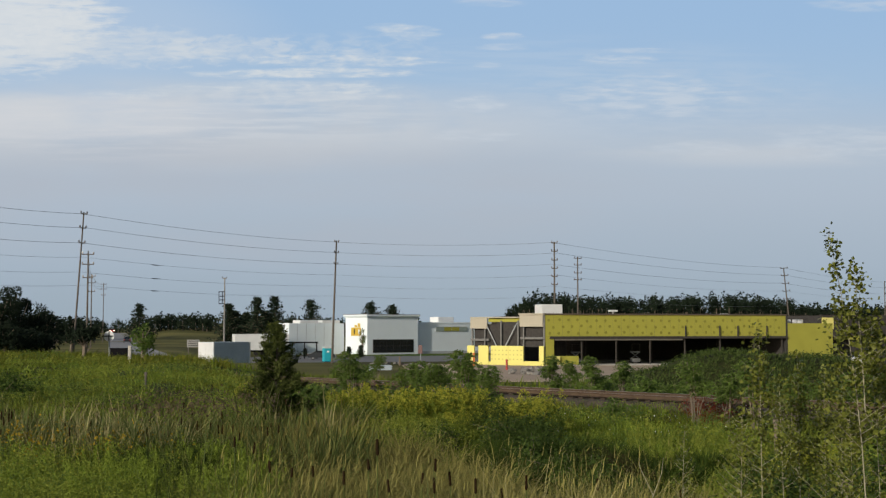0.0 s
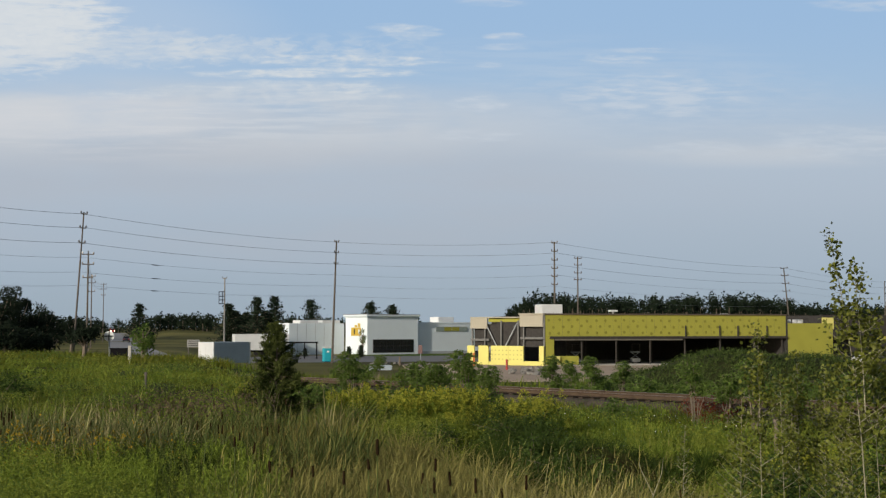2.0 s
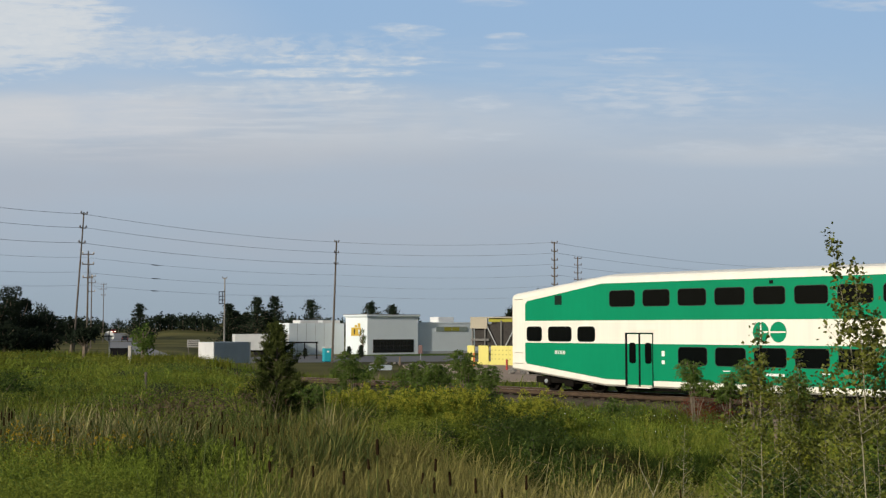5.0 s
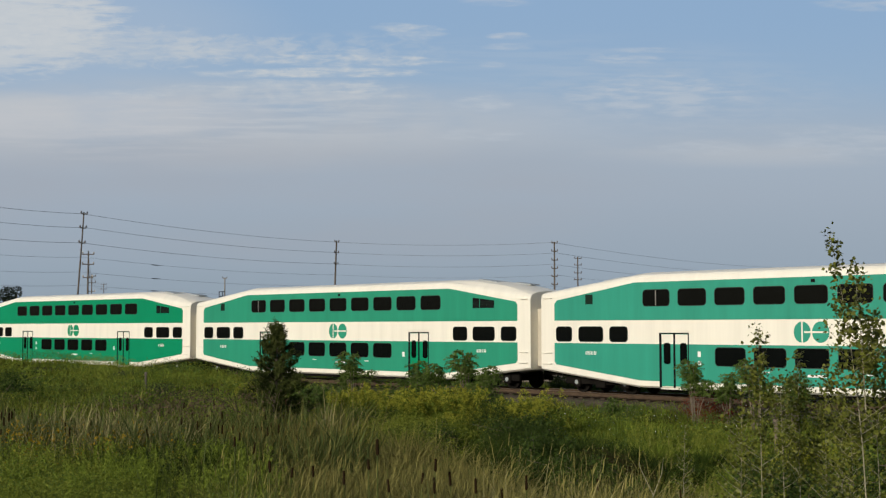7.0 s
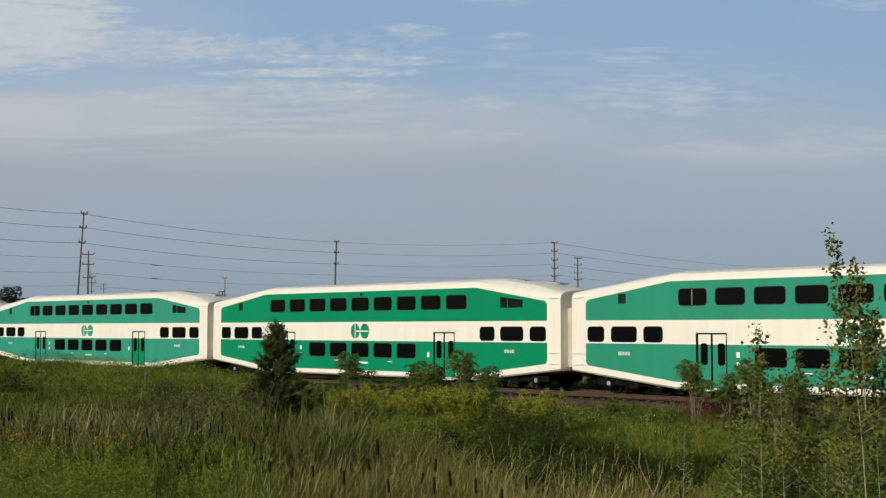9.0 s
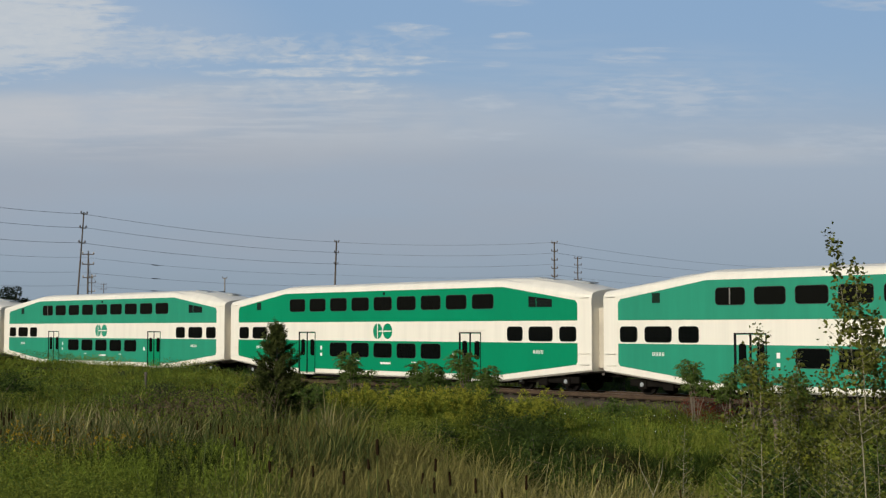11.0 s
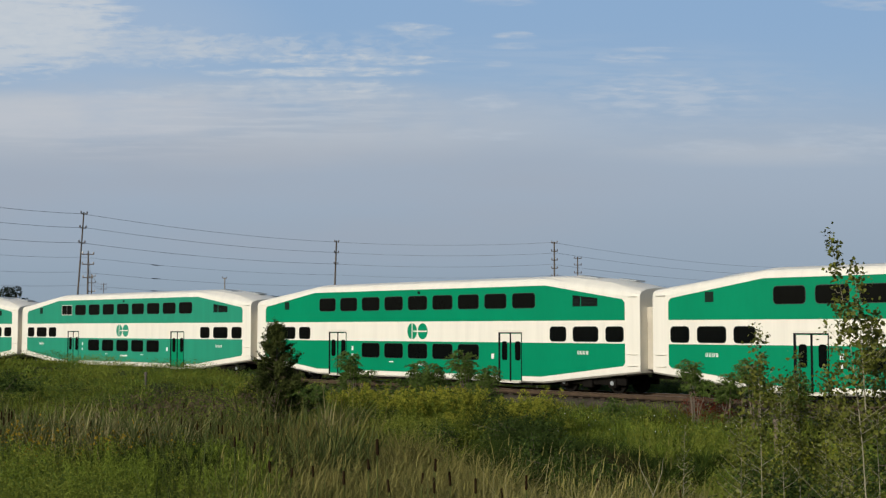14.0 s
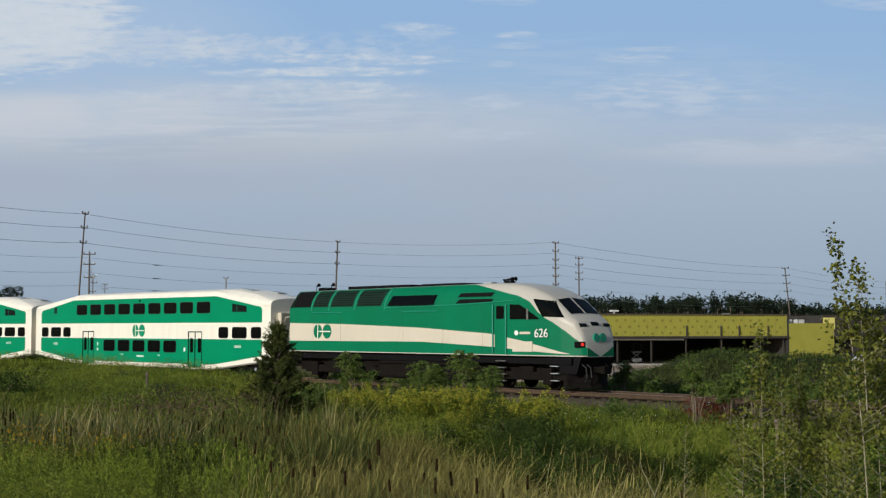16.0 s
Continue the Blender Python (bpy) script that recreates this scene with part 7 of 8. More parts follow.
def build_sapling(b, d, h, tip, n, seed, label, leaf=0.051, second=0.0, bare=0.45, spread=0.9, bow=0.0, thin=0.82):
    """Slim trunk with ascending twigs; above the share thin of its height the leaves stand singly."""
    s = thing("poplar_sapling", label, "sapling", group="poplar saplings")
    q = np.random.default_rng(seed)
    x = b * d
    s.matrix_basis = pose(x, d, gz(x, d) - 0.05)
    st = Geo()
    pts = []

    def leader(p0, p1, bend, r0, count, twig, low, share):
        mid = (p0 + p1) / 2 + bend
        cur = [p0 * (1 - f) ** 2 + 2 * mid * f * (1 - f) + p1 * f * f for f in np.linspace(0, 1, 9)]
        st.tube([tuple(w) for w in cur], [r0 * (1 - 0.85 * f) for f in np.linspace(0, 1, 9)], 6)
        for k in range(count):
            f = low + (1 - low) * (k + q.random()) / count
            c = p0 * (1 - f) ** 2 + 2 * mid * f * (1 - f) + p1 * f * f
            up = c[2] / h
            a = q.uniform(0, 6.28)
            L = twig * max(1.0 - up, 0.02) ** (1.6 if up > thin else 1.1) * q.uniform(0.45, 1.25) + 0.05
            e = c + np.array([math.cos(a) * L, math.sin(a) * L * 0.8, L * 0.8])
            st.tube([tuple(c), tuple((c + e) / 2 + np.array([0, 0, -0.03])), tuple(e)], [0.0035, 0.0025, 0.0015], 4, False)
            m = int(n / 30 * share * q.uniform(0.6, 1.4) * (0.48 if up > thin else 1.05))
            t = q.random(m)[:, None] ** 0.7
            pts.append(c * (1 - t) + e * t + q.normal(0, 0.045 if up > thin else 0.065, (m, 3)))

    leader(np.zeros(3), np.array([tip, 0.1, h]), np.array([bow, 0, 0]), 0.0125 if second else 0.009, 30, spread, bare, 1.0)
    if second:
        leader(np.array([0.06, 0.02, h * 0.58]), np.array([0.0, 0.15, h * second]), np.array([0.03, 0, 0]), 0.008, 20, spread * 0.8, 0.15, 1.0)
    tagged(part("branchwork", st, BARK_PALE, s), kind="stuff")
    c = np.concatenate(pts)
    v, f = diamonds(c, leaf * q.uniform(0.6, 1.25, len(c)), 0.9, 0.35)
    tagged(part("crown", quick_mesh("crown", v, f, POPLAR), POPLAR, s, "sparse round fluttering leaves"), kind="stuff")
    return s


def build_saplings():
    yl = "young poplar sapling with sparse yellowing leaves"
    main = build_sapling(0.3315, 14.0, 4.78, -0.285, 1250, 21, "tall slender poplar sapling with sparse yellowing leaves", second=0.925, bare=0.48, spread=1.1, bow=0.34, thin=0.80)
    rest = [build_sapling(0.253, 15.5, 3.75, 0.0, 1150, 22, yl, bare=0.46, spread=0.85, thin=0.86),
            build_sapling(0.2825, 16.5, 3.5, 0.02, 700, 23, yl, bare=0.50, spread=0.75, thin=0.9),
            build_sapling(0.302, 16.5, 3.25, 0.05, 950, 24, yl, bare=0.48, spread=0.9, thin=0.95),
            build_sapling(0.2715, 18.0, 3.15, -0.05, 600, 25, yl, bare=0.5, spread=0.8, thin=0.95),
            build_sapling(0.362, 17.0, 3.2, 0.1, 800, 26, yl, bare=0.45, spread=0.9, thin=0.95),
            build_sapling(0.314, 15.5, 3.05, 0.08, 750, 28, yl, bare=0.45, spread=0.9, thin=0.95),
            build_sapling(0.233, 16.0, 3.0, 0.1, 420, 30, yl, bare=0.5, spread=0.7, thin=0.9),
            build_sapling(0.3495, 14.8, 3.9, -0.1, 1150, 31, yl, bare=0.58, spread=1.0, thin=0.97),
            build_sapling(0.328, 14.5, 2.75, -0.05, 600, 29, yl, bare=0.5, spread=0.9, thin=0.95),
            build_sapling(0.188, 22.0, 2.3, 0.1, 250, 27, "thin young sapling with few leaves", bare=0.4, spread=0.4)]
    # dead forked twig
    b, d = 0.166, 20.0
    t = thing("dead_sapling", "bare pale forked dead sapling among weeds", "sapling", pose(b * d, d, gz(b * d, d)))
    part("stem", Geo().tube([(0, 0, 0), (0.0, 0, 1.3)], [0.010, 0.007], 6), BARK_PALE, t)
    part("branch", Geo().tube([(0, 0, 1.28), (-0.2, 0, 1.7), (-0.22, 0, 1.85)], [0.007, 0.005, 0.002], 5), BARK_PALE, t)
    part("branch", Geo().tube([(0, 0, 1.25), (0.14, 0, 1.6), (0.17, 0, 1.85)], [0.007, 0.005, 0.002], 5), BARK_PALE, t)
    return [main] + rest


def build_conifer(x, y, h, r, seed, label="dark pine tree with an open layered crown", base=None, flat=False):
    c = thing("pine_tree", label, "conifer", pose(x, y, (ground_z(x, y) if base is None else base) - 0.2), group="pines behind the store")
    q = np.random.default_rng(seed)
    st = Geo().tube([(0, 0, 0), (0.1, 0, h * 0.5), (0.05, 0, h * 0.95)], [0.25 * min(1, h / 7), 0.16 * min(1, h / 7), 0.03], 7)
    pts = []
    lv = 15
    fine = min(1.0, h / 7)
    for k in range(lv):
        f = 0.15 + 0.85 * k / lv
        rr = 1.45 * r * (1 - f) ** 0.9 * q.uniform(0.7, 1.25) + 0.2 * fine
        for j in range(8):
            a = j * 0.785 + q.uniform(-0.4, 0.4)
            L = rr * q.uniform(0.3, 1.25)
            s = np.array([0.05, 0, f * h])
            e = np.array([math.cos(a) * L, math.sin(a) * L, f * h + L * 0.25])
            st.tube([tuple(s), tuple(e)], [0.05 * fine, 0.02 * fine], 4, False)
            n = 17
            t = q.random(n)[:, None] ** 0.6
            pts.append(s * (1 - t) + e * t + q.normal(0, 1, (n, 3)) * np.array([0.32, 0.32, 0.18]) * fine)
    part("trunk", st, BARK, c)
    p = np.concatenate(pts)
    v, f = diamonds(p, q.uniform(0.4, 0.8, len(p)) * fine, 0.45, -0.2)
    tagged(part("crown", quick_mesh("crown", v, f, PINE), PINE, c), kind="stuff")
    return c


def crown_points(q, h, r, n, low=0.25):
    """Points on many small clumps that make an uneven broad crown."""
    out = []
    for k in range(26):
        u = q.normal(size=3)
        u /= np.linalg.norm(u)
        c = u * np.array([r * 0.72, r * 0.72, h * (1 - low) * 0.40]) * q.uniform(0.5, 1.0) + np.array([0, 0, h * (low + (1 - low) * 0.5)])
        m = n // 26
        w = q.normal(size=(m, 3))
        w /= np.linalg.norm(w, axis=1)[:, None]
        out.append(c + w * r * q.uniform(0.22, 0.42) * q.uniform(0.6, 1.0, (m, 1)) ** 0.5)
    return np.concatenate(out)


def build_broadleaf(x, y, h, r, seed, label="dark broadleaf tree with an uneven crown", n=1500, leaf=0.45, material=None, low=0.15):
    c = thing("tree", label, "tree", pose(x, y, ground_z(x, y) - 0.2), group="trees by the road")
    q = np.random.default_rng(seed)
    st = Geo().tube([(0, 0, 0), (0.1, 0, h * 0.4), (0, 0, h * 0.7)], [0.2, 0.14, 0.05], 7)
    for k in range(7):
        a = k * 0.9 + q.uniform(0, 0.5)
        st.tube([(0.08, 0, h * (0.25 + 0.05 * k)), (math.cos(a) * r * 0.6, math.sin(a) * r * 0.6, h * (0.45 + 0.06 * k))], [0.07, 0.02], 5, False)
    part("trunk", st, BARK, c)
    p = crown_points(q, h, r, n, low)
    v, f = diamonds(p, leaf * q.uniform(0.6, 1.3, len(p)), 0.6, 0.1)
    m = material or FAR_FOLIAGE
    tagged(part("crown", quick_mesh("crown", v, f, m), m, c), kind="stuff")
    return c


def build_woods(name, label, spots, leaf, seed):
    q = np.random.default_rng(seed)
    pts, st = [], Geo()
    for x, y, h, r in spots:
        z = ground_z(x, y)
        st.tube([(x, y, z - 0.3), (x, y, z + h * 0.6)], [0.25, 0.08], 5)
        p = crown_points(q, h, r, 205, 0.02)
        k = (p[:, 2] / h)[:, None]
        p[:, :2] *= 1.3 - 0.8 * np.clip(k, 0, 1)
        p[:, 2] = np.maximum(p[:, 2] * 1.13 - 0.14 * h, 0.1)
        pts.append(p + np.array([x, y, z]))
    p = np.concatenate(pts)
    v, f = diamonds(p, leaf * q.uniform(0.6, 1.4, len(p)), 0.7, -0.3)
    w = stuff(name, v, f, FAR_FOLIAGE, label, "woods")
    part("trunks", st, BARK, w)
    return w


def build_trees():
    # clump at the far left; its low bushes are added to stand for shade beneath
    for i, (b, d, h, r) in enumerate(((-0.345, 128, 8.2, 1.7), (-0.354, 122, 7.0, 2.0), (-0.337, 131, 7.4, 1.7), (-0.362, 124, 7.2, 2.2), (-0.326, 134, 6.2, 2.0), (-0.316, 138, 6.4, 1.9), (-0.311, 142, 5.4, 1.3), (-0.370, 126, 7.6, 2.2),
                                     (-0.350, 112, 3.4, 2.2), (-0.335, 114, 3.0, 2.2), (-0.322, 116, 2.6, 2.0), (-0.365, 112, 3.2, 2.2), (-0.2965, 160, 5.6, 0.7))):
        build_broadleaf(b * d, d, h, r, 40 + i, "dark broadleaf tree beside the road" if h > 3.5 else "low bush added for the dark shade under the trees", n=3200, leaf=0.24)
    build_broadleaf(-0.2865 * 96, 96, 2.85, 1.05, 60, "small round dark tree with a bare trunk by the crossing", n=1500, leaf=0.22, low=0.52)
    build_broadleaf(-0.2395 * 92, 92, 3.4, 1.1, 61, "slender light green young tree by the road", n=900, leaf=0.22, material=SHRUB)
    for i, (b, d, top, r) in enumerate(((-0.2425, 330, 9.4, 3.0), (-0.2365, 345, 4.6, 2.8), (-0.2455, 350, 4.6, 2.2), (-0.1715, 290, 8.6, 3.2), (-0.166, 295, 7.0, 3.4), (-0.1485, 290, 10.2, 3.6), (-0.1345, 292, 10.4, 3.4), (-0.1415, 300, 7.0, 3.6), (-0.157, 300, 6.5, 3.6), (-0.1055, 300, 9.8, 4.4), (-0.0575, 310, 9.4, 4.8), (-0.0405, 310, 8.6, 4.2))):
        x = b * d
        build_conifer(x, d, top - ground_z(x, d), r, 70 + i)
    for i, (b, d, h, r) in enumerate(((-0.075, 214, 2.1, 0.55), (-0.0655, 216, 2.3, 0.6), (-0.110, 222, 1.7, 0.6))):
        build_conifer(b * d, d, h, r, 120 + i, "small spruce planted on the store lawn", base=PLAIN)
    build_broadleaf(-0.0645 * 222, 222, 6.0, 0.9, 63, "thin young tree planted before the store", n=420, leaf=0.22, material=SHRUB_DARK, low=0.2)
    # far woods
    spots = []
    prof = [(0.045, 550), (0.055, 546), (0.066, 524), (0.078, 515), (0.092, 520), (0.115, 523), (0.17, 526), (0.21, 520), (0.25, 523), (0.28, 532), (0.297, 540), (0.32, 545), (0.36, 538), (0.40, 536)]
    for k in range(620):
        b = random.uniform(0.05, 0.40)
        d = random.uniform(400, 440)
        top = 2.6 + (581.7 - lerp_table(b, prof) - random.uniform(-4, 4)) * d / 2214.7
        spots.append((b * d, d, (top - ground_z(b * d, d)) * 1.13, random.uniform(1.7, 3.0)))
    build_woods("far_woods", "dark dense wood along the rise behind the building", spots, 0.70, 90)
    spots = []
    for k in range(190):
        b = random.uniform(-0.40, -0.02)
        d = random.uniform(400, 450) if b > -0.245 else random.uniform(300, 360)
        if -0.277 < b < -0.238:
            continue
        top = 2.6 + (581.7 - (558 if b < -0.12 else 563) + random.uniform(-5, 6)) * d / 2214.7
        spots.append((b * d, d, max(3.0, top - ground_z(b * d, d)), random.uniform(2.5, 4.5)))
    for k in range(14):
        b, d = random.uniform(-0.285, -0.246), random.uniform(500, 540)
        spots.append((b * d, d, random.uniform(5.0, 7.5), 3.5))
    build_woods("far_woods", "low dark treeline along the distant fields", spots, 0.75, 91)


# ---- roads, lots, small things ----
def flat_sheet(name, pts, z, material, label, category):
    g = Geo()
    n = len(pts)
    g.add([(x, y, z) for x, y in pts] + [(x, y, z - 0.3) for x, y in pts], [tuple(range(n)), tuple(range(2 * n - 1, n - 1, -1))] + [(i, i + n, (i + 1) % n + n, (i + 1) % n) for i in range(n)])
    return solid(name, g, material, label, category, kind="structure")


def build_roads():
    pts = []
    for b, d in ((-0.232, 110), (-0.2355, 125), (-0.241, 150), (-0.247, 190), (-0.251, 240), (-0.2545, 300), (-0.2555, 340), (-0.2570, 400), (-0.2585, 440), (-0.2600, 480), (-0.2612, 560)):
        pts.append((b * d, d))
    solid("road", strip(pts, 7.0, 0.04), PALE_ROAD, "pale asphalt road running to distant trees", "road", kind="structure")
    pts = [(b * d, d) for b, d in ((-0.42, 134), (-0.36, 134), (-0.30, 133), (-0.262, 132), (-0.24, 131))]
    solid("side_road", strip(pts, 4.0, 0.03), PALE_ROAD, "side road meeting the main road by the crossing", "road", kind="structure")
    pts = [(b * d, d) for b, d in ((-0.2375, 160), (-0.227, 140), (-0.219, 125), (-0.213, 114))]
    solid("turning_lane", strip(pts, 4.0, 0.07), PALE_ROAD, "pale turning lane beside the main road", "road", kind="structure")
    flat_sheet("parking_lot", [(-45, 178), (30, 200), (60, 232), (-30, 232)], PLAIN + 0.03, ASPHALT, "asphalt lot before the store", "parking lot")
    flat_sheet("lawn", [(-16.5, 231), (-9, 227), (4, 233), (14, 244), (-6, 243)], PLAIN + 0.08, LAWN, "mown green lawn before the store", "lawn")
    flat_sheet("dirt_lot", [(-2, 118), (26, 118), (50, 172), (12, 167.4), (3, 174.5), (-6, 176)], PLAIN + 0.06, DIRT, "graded bare earth before the unfinished building", "dirt lot")


def build_signs():
    # crossing sign
    b, d = -0.266, 97
    c = thing("crossing_sign", "white crossing sign on a post beside the road", "road sign", pose(b * d, d, ground_z(b * d, d) - 0.1))
    part("post", Geo().tube([(0, 0, 0), (0, 0, 2.4)], 0.05, 8), GREY_METAL, c)
    part("disc", Geo().tube([(0, -0.06, 2.0), (0, -0.09, 2.0)], 0.40, 20), WHITE_METAL, c)
    for a in (0, 90):
        part("cross_blade", Geo().cbox(-0.36, 0.36, -0.13, -0.095, -0.04, 0.04, 0.01), BLACK_PAINT, c, at=pose(0, 0, 2.0, 0, a, 0))
    # board on two posts
    b, d = -0.199, 150
    c = thing("notice_board", "grey timber notice board on two posts", "notice board", pose(b * d, d, ground_z(b * d, d) - 0.1))
    part("board", Geo().cbox(-0.75, 0.75, -0.05, 0.05, 1.5, 2.4, 0.02), POLE_GREY, c)
    for z in (1.7, 1.95, 2.2):
        part("text_bar", Geo().box(-0.6, 0.6, -0.055, -0.0505, z, z + 0.06), BLACK_PAINT, c)
    for x0 in (-0.6, 0.6):
        part("post", Geo().cbox(x0 - 0.05, x0 + 0.05, 0.051, 0.13, 0, 2.3, 0.01), WOOD_POLE, c)
    # posts and small markers
    for b, d, h, m, lab in ((-0.2495, 90, 1.35, CONCRETE, "short pale marker post by the crossing"), (-0.2365, 56, 0.85, WOOD_POLE, "weathered grey marker post in the grass"), (0.264, 34, 1.2, BARK, "pale wooden stake beside the track"), (0.0245, 165, 1.9, ORANGE, "orange marker post on the lawn"), (-0.0345, 170, 1.3, BARK, "brown post by the building site")):
        x = b * d
        z = gz(x, d) if d < 130 else PLAIN
        p = thing("marker_post", lab, "post", pose(x, d, z - 0.1), group="marker posts")
        wd = 0.045 if d < 80 else 0.11
        part("shaft", Geo().cbox(-wd, wd, -wd, wd, 0, h, 0.02), m, p)
        part("cap", Geo().cbox(-wd - 0.015, wd + 0.015, -wd - 0.015, wd + 0.015, h - 0.1, h + 0.02, 0.012), m, p)
    # small notice and cabinet
    x, y = -0.018 * 200, 200
    c = thing("notice_sign", "small reddish notice sign on a post before the store", "sign", pose(x, y, PLAIN + 0.02))
    part("post", Geo().tube([(0, 0, 0), (0, 0, 1.3)], 0.06, 6), GREY_METAL, c)
    part("plate", Geo().cbox(-0.32, 0.32, -0.1, -0.061, 1.0, 2.3, 0.02), RED_SIGN, c)
    x, y = -0.2578 * 97, 97
    c = thing("utility_cabinet", "low dark utility cabinet beside the crossing", "cabinet", pose(x, y, ground_z(x, y) - 0.05))
    part("body", Geo().cbox(-0.65, 0.65, -0.3, 0.3, 0, 0.95, 0.04), BLACK_PAINT, c)
    part("lid", Geo().cbox(-0.69, 0.69, -0.34, 0.34, 0.951, 1.06, 0.03), BLACK_PAINT, c)
    # red hydrant-like standpipe and rubble on the site
    x, y = 0.0507 * 150, 150
    p = thing("red_standpipe", "red standpipe on the building site", "standpipe", pose(x, y, PLAIN + 0.06))
    part("pipe", Geo().tube([(0, 0, 0), (0, 0, 1.1)], 0.13, 10), RED_PAINT, p)
    part("cap", Geo().tube([(0, 0, 1.1), (0, 0, 1.25)], [0.18, 0.12], 10), RED_PAINT, p)
    for i, (b, d, sx, sz) in enumerate(((0.062, 138, 1.2, 0.7), (0.072, 142, 1.5, 0.8), (0.082, 145, 1.2, 0.6), (0.07, 135, 0.9, 0.4), (-0.045, 172, 2.2, 0.5), (-0.02, 165, 1.6, 0.4))):
        r = thing("rubble_pile", "heap of grey broken concrete on bare earth", "rubble", pose(b * d, d, PLAIN + 0.05), group="rubble heaps")
        for k in range(9):
            part("chunk", Geo().cbox(-0.3, 0.3, -0.22, 0.22, -0.12, 0.15, 0.05), RUBBLE, r, at=pose(random.uniform(-sx, sx), random.uniform(-0.6, 0.6), random.uniform(0.05, sz * 0.6), random.uniform(-30, 30), random.uniform(-30, 30), random.uniform(0, 180)))
    x, y = -0.050 * 150, 150
    c = thing("board_stack", "stack of pale blue-grey boards lying on the lot", "building material", pose(x, y, PLAIN + 0.05, 0, 0, 12))
    for k in range(5):
        part("board", Geo().cbox(-1.3, 1.3, -0.6, 0.6, 0.12 * k, 0.12 * k + 0.10, 0.01), BLUE_GREY, c, at=pose(0.08 * (k % 2), 0.05 * k, 0, 0, 0, 2 * k - 4))
    # working platforms inside the bay
    for b, d in ((0.1055, 176), (0.153, 178)):
        s = thing("scissor_lift", "pale scissor lift parked inside the open bay", "scissor lift", pose(b * d, d, PLAIN + 0.12))
        part("base", Geo().cbox(-0.6, 0.6, -0.9, 0.9, 0.2, 0.7, 0.04), WHITE_METAL, s)
        part("platform", Geo().cbox(-0.6, 0.6, -0.9, 0.9, 1.5, 1.65, 0.03), GREY_METAL, s)
        for x0 in (-0.55, 0.55):
            part("guard_post", Geo().tube([(x0, -0.85, 1.6), (x0, -0.85, 2.7)], 0.03, 6), STEEL_BEAM, s)
        part("guard_rail", Geo().tube([(-0.55, -0.85, 2.7), (0.55, -0.85, 2.7)], 0.03, 6), STEEL_BEAM, s)
        part("scissor_arms", Geo().tube([(-0.5, 0, 0.7), (0.5, 0, 1.5)], 0.06, 6).tube([(0.5, 0, 0.7), (-0.5, 0, 1.5)], 0.06, 6), GREY_METAL, s)
        for x0 in (-0.5, 0.5):
            part("wheel", Geo().tube([(x0, -0.8, 0.2), (x0, -0.6, 0.2)], 0.2, 10), TYRE, s)
            part("wheel", Geo().tube([(x0, 0.6, 0.2), (x0, 0.8, 0.2)], 0.2, 10), TYRE, s)


build_sky = build_sky_backdrop()
build_ground()
railway = build_track()
build_sleepers(railway)
TONES = ["deep", "mid", "pale", "deep", "mid", "deep", "mid", "mid", "deep", "deep"]
PAINT = {"deep": (GREEN_DEEP, "two-level passenger coach in deep green and off-white"), "mid": (GREEN_MID, "two-level passenger coach in worn green and off-white"), "pale": (GREEN_PALE, "two-level passenger coach in sun-faded green and off-white")}
build_roads()
build_store()
build_works()
build_container()
build_trailer(-0.166, 225, 9.0, 20)
build_trailer(-0.152, 232, 7.0, 20)
build_canopy()
build_toilet()
build_power_line()
build_signs()
loco = build_loco()
lot_car = build_car(CAR_DARK, "dark saloon car driving across the lot")
hill_car = build_car(CAR_DARK, "dark car driving away up the road")
lamp_car = build_car(RED_PAINT, "red car with lit headlights coming over the crest", glow("lit headlight", (1.0, 0.80, 0.62), 10.0))
white_car = build_car(CAR_WHITE, "white car parked beside the unfinished building")
white_car.matrix_basis = pose(0.331 * 168, 168, PLAIN + 0.02, 0, 0, 20)
dark_van = build_car(CAR_DARK, "dark car parked beside the unfinished building")
dark_van.matrix_basis = pose(0.316 * 173, 173, PLAIN + 0.02, 0, 0, 190)
build_trees()
build_meadow()
build_cattails()
build_goldenrods()
build_shrubs()
build_cedar()
saplings = build_saplings()
coaches, masters = [], {}
for i, tone in enumerate(TONES):
    if i == 0:
        coaches.append(build_coach(*[PAINT["deep"][0], "leading two-level cab coach in deep green and off-white"], cab=True))
    elif tone not in masters:
        masters[tone] = build_coach(*PAINT[tone])
        coaches.append(masters[tone])
    else:
        coaches.append(copy_thing(masters[tone], Matrix.Identity(4)))

# one coach has a pale trim round its sliding window
u0, u1 = WIN_UP[0][0] - MIDX, WIN_UP[0][1] - MIDX
for a, b, c, d in ((u0 - 0.03, u1 + 0.03, 4.075, 4.11), (u0 - 0.03, u1 + 0.03, 3.46, 3.495), (u0 - 0.03, u0 + 0.01, 3.496, 4.074), (u1 - 0.01, u1 + 0.03, 3.496, 4.074)):
    part("window_trim", Geo().box(a, b, -1.529, -1.5215, c, d), CREAM, coaches[7])


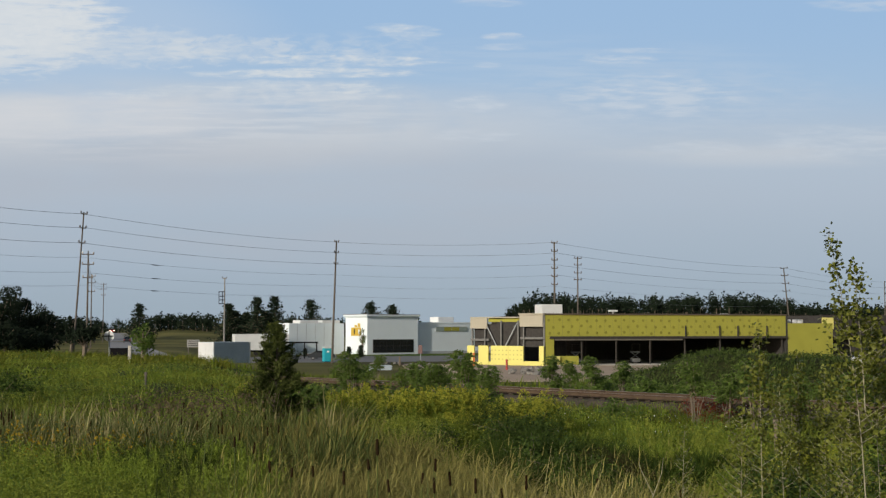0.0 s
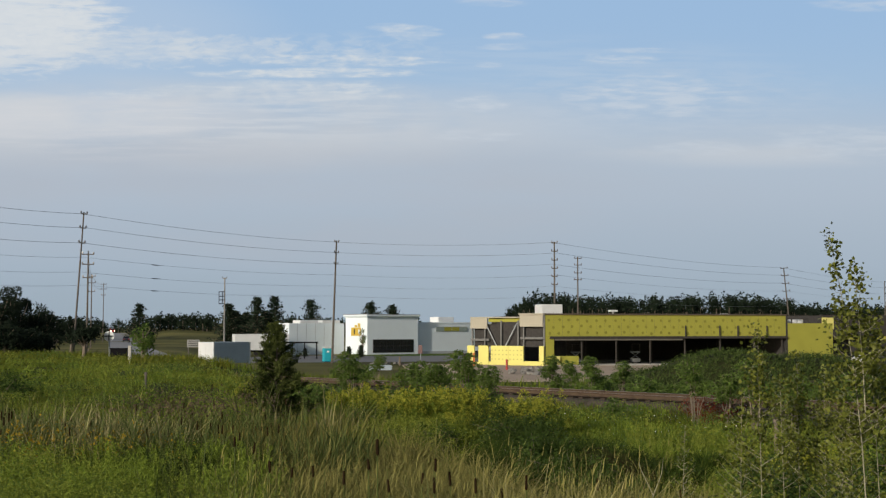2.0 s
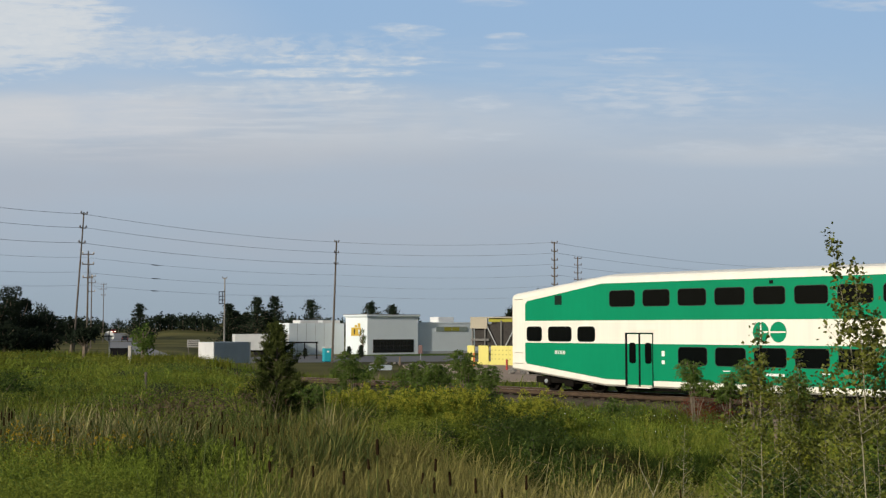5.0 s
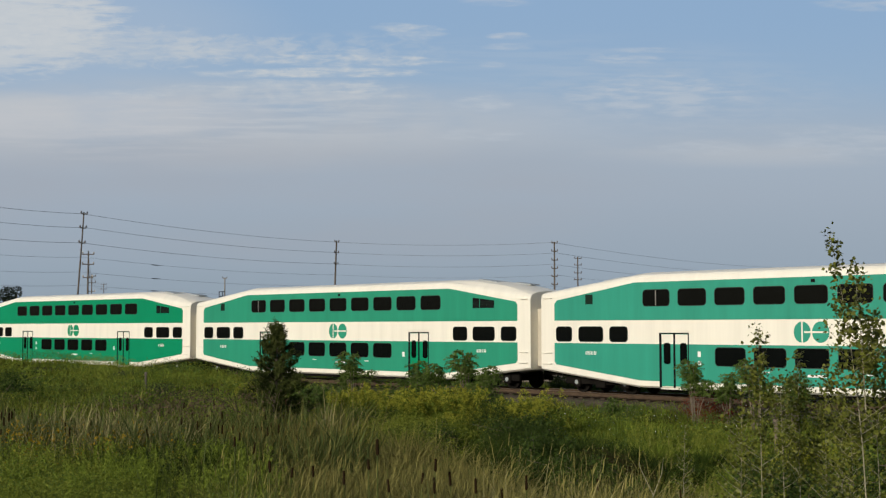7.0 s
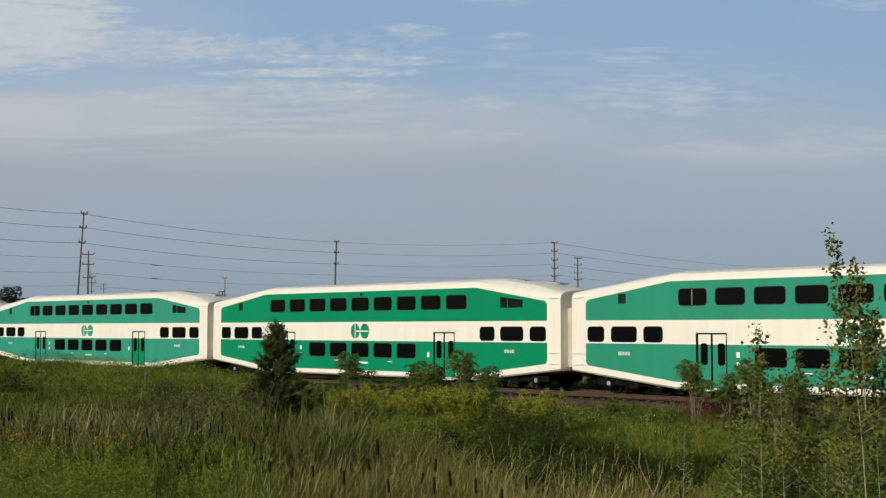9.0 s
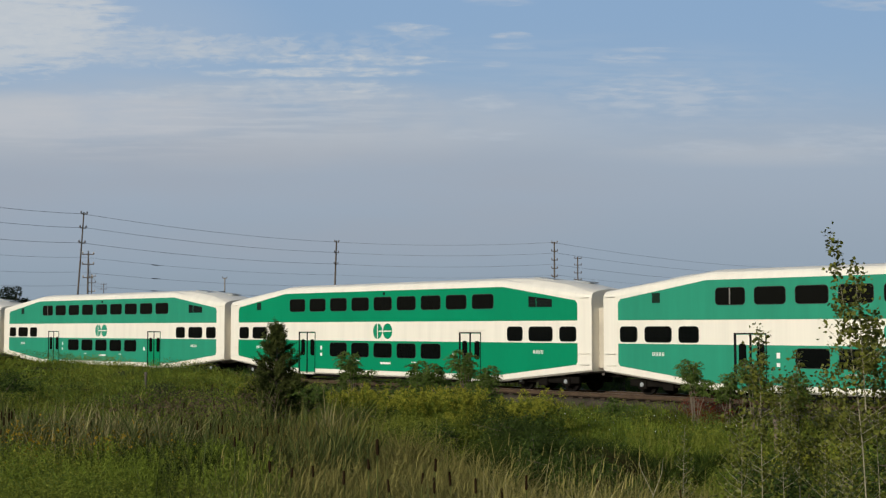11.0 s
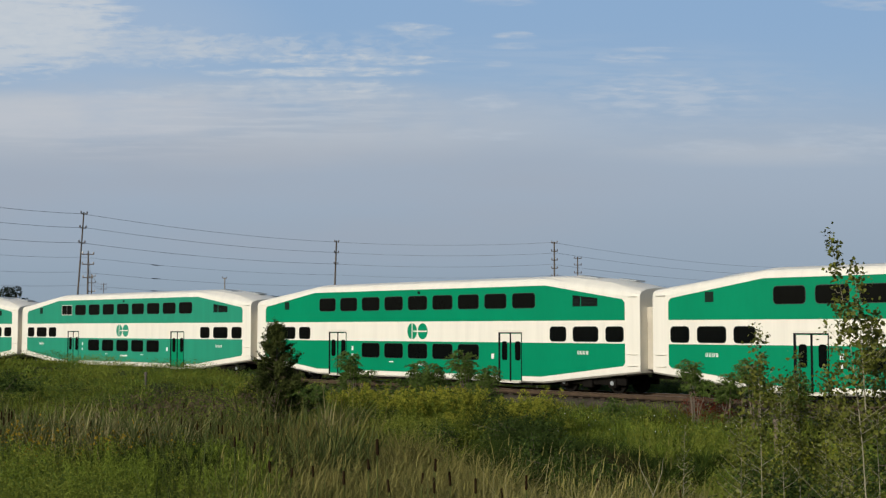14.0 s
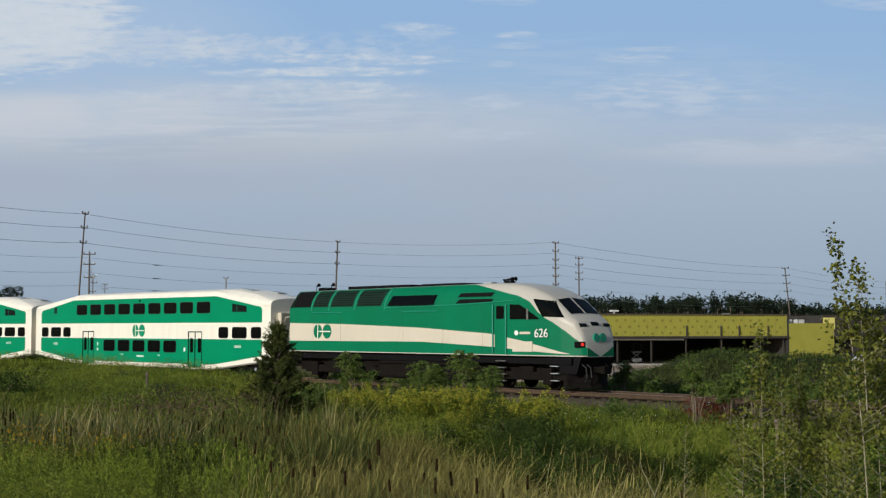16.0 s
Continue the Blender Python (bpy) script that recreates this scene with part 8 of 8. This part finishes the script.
def times():
    return sorted({0.0, 0.05, 15.95, 16.0} | {round(0.25 * k, 2) for k in range(65)})


def motions():
    lag = ((0.0, 0.02), (6.3, 0.02), (7.5, 0.05), (9.0, 0.09), (11.5, 0.12), (12.5, 0.15), (13.5, 0.11), (14.5, 0.10), (16.0, 0.13))
    front = lambda t: FRONT_AT - SPEED * t + lerp_table(t, lag)
    for i, co in enumerate(coaches):
        walk(co, [(t, rail_pose(front(t) + 25.91 * i, 3.205, 22.705, MIDX)) for t in times()])
    walk(loco, [(t, rail_pose(front(t) + 258.99, 4.6, 17.6, 0.0)) for t in times()])
    lot = lambda t: pose(-19.4 + 12.4 * t, 201.0 + 0.38 * t, PLAIN + 0.03, 0, 0, 2)
    walk(lot_car, [(t, lot(t)) for t in times()])

    def up_road(t, d0, v, side, turn):
        d = d0 + v * t
        b = lerp_table(d, ((100, -0.222), (150, -0.241), (240, -0.251), (340, -0.2555), (400, -0.2570), (440, -0.2585), (480, -0.2600), (560, -0.2612), (700, -0.2612)))
        x = b * d + side
        slope = math.degrees(math.atan2(ground_z(b * (d + 6), d + 6) - ground_z(b * (d - 6), d - 6), 12))
        return pose(x, d, ground_z(b * d, d) + 0.12, 0, -slope if turn > 0 else slope, turn)

    walk(hill_car, [(t, up_road(t, 300, 8.0, 0.6, 104)) for t in times()])
    coming = ((0.0, 472.0), (2.0, 463.0), (4.2, 447.0), (6.3, 411.0), (16.0, 250.0))
    walk(lamp_car, [(t, up_road(0, lerp_table(t, coming), 0, -2.0, -75)) for t in times()])
    sway = [(0.0, 0.0), (1.0, 0.03), (2.0, 0.02), (4.0, 0.06), (6.5, 0.10), (9.0, 0.10), (12.0, 0.14), (14.0, 0.10), (16.0, 0.13)]
    for k, s in enumerate(saplings):
        p = s.matrix_basis.translation.copy()
        walk(s, [(t, pose(p.x, p.y, p.z, 0, a + (0.15 * math.sin(t * 1.7 + k) if k else 0), 0)) for t, a in sway])
    walk(build_sky, [(0.0, pose(0, 4000, 0)), (8.0, pose(20, 4000, 1.5)), (16.0, pose(43, 4000, 4))])


motions()
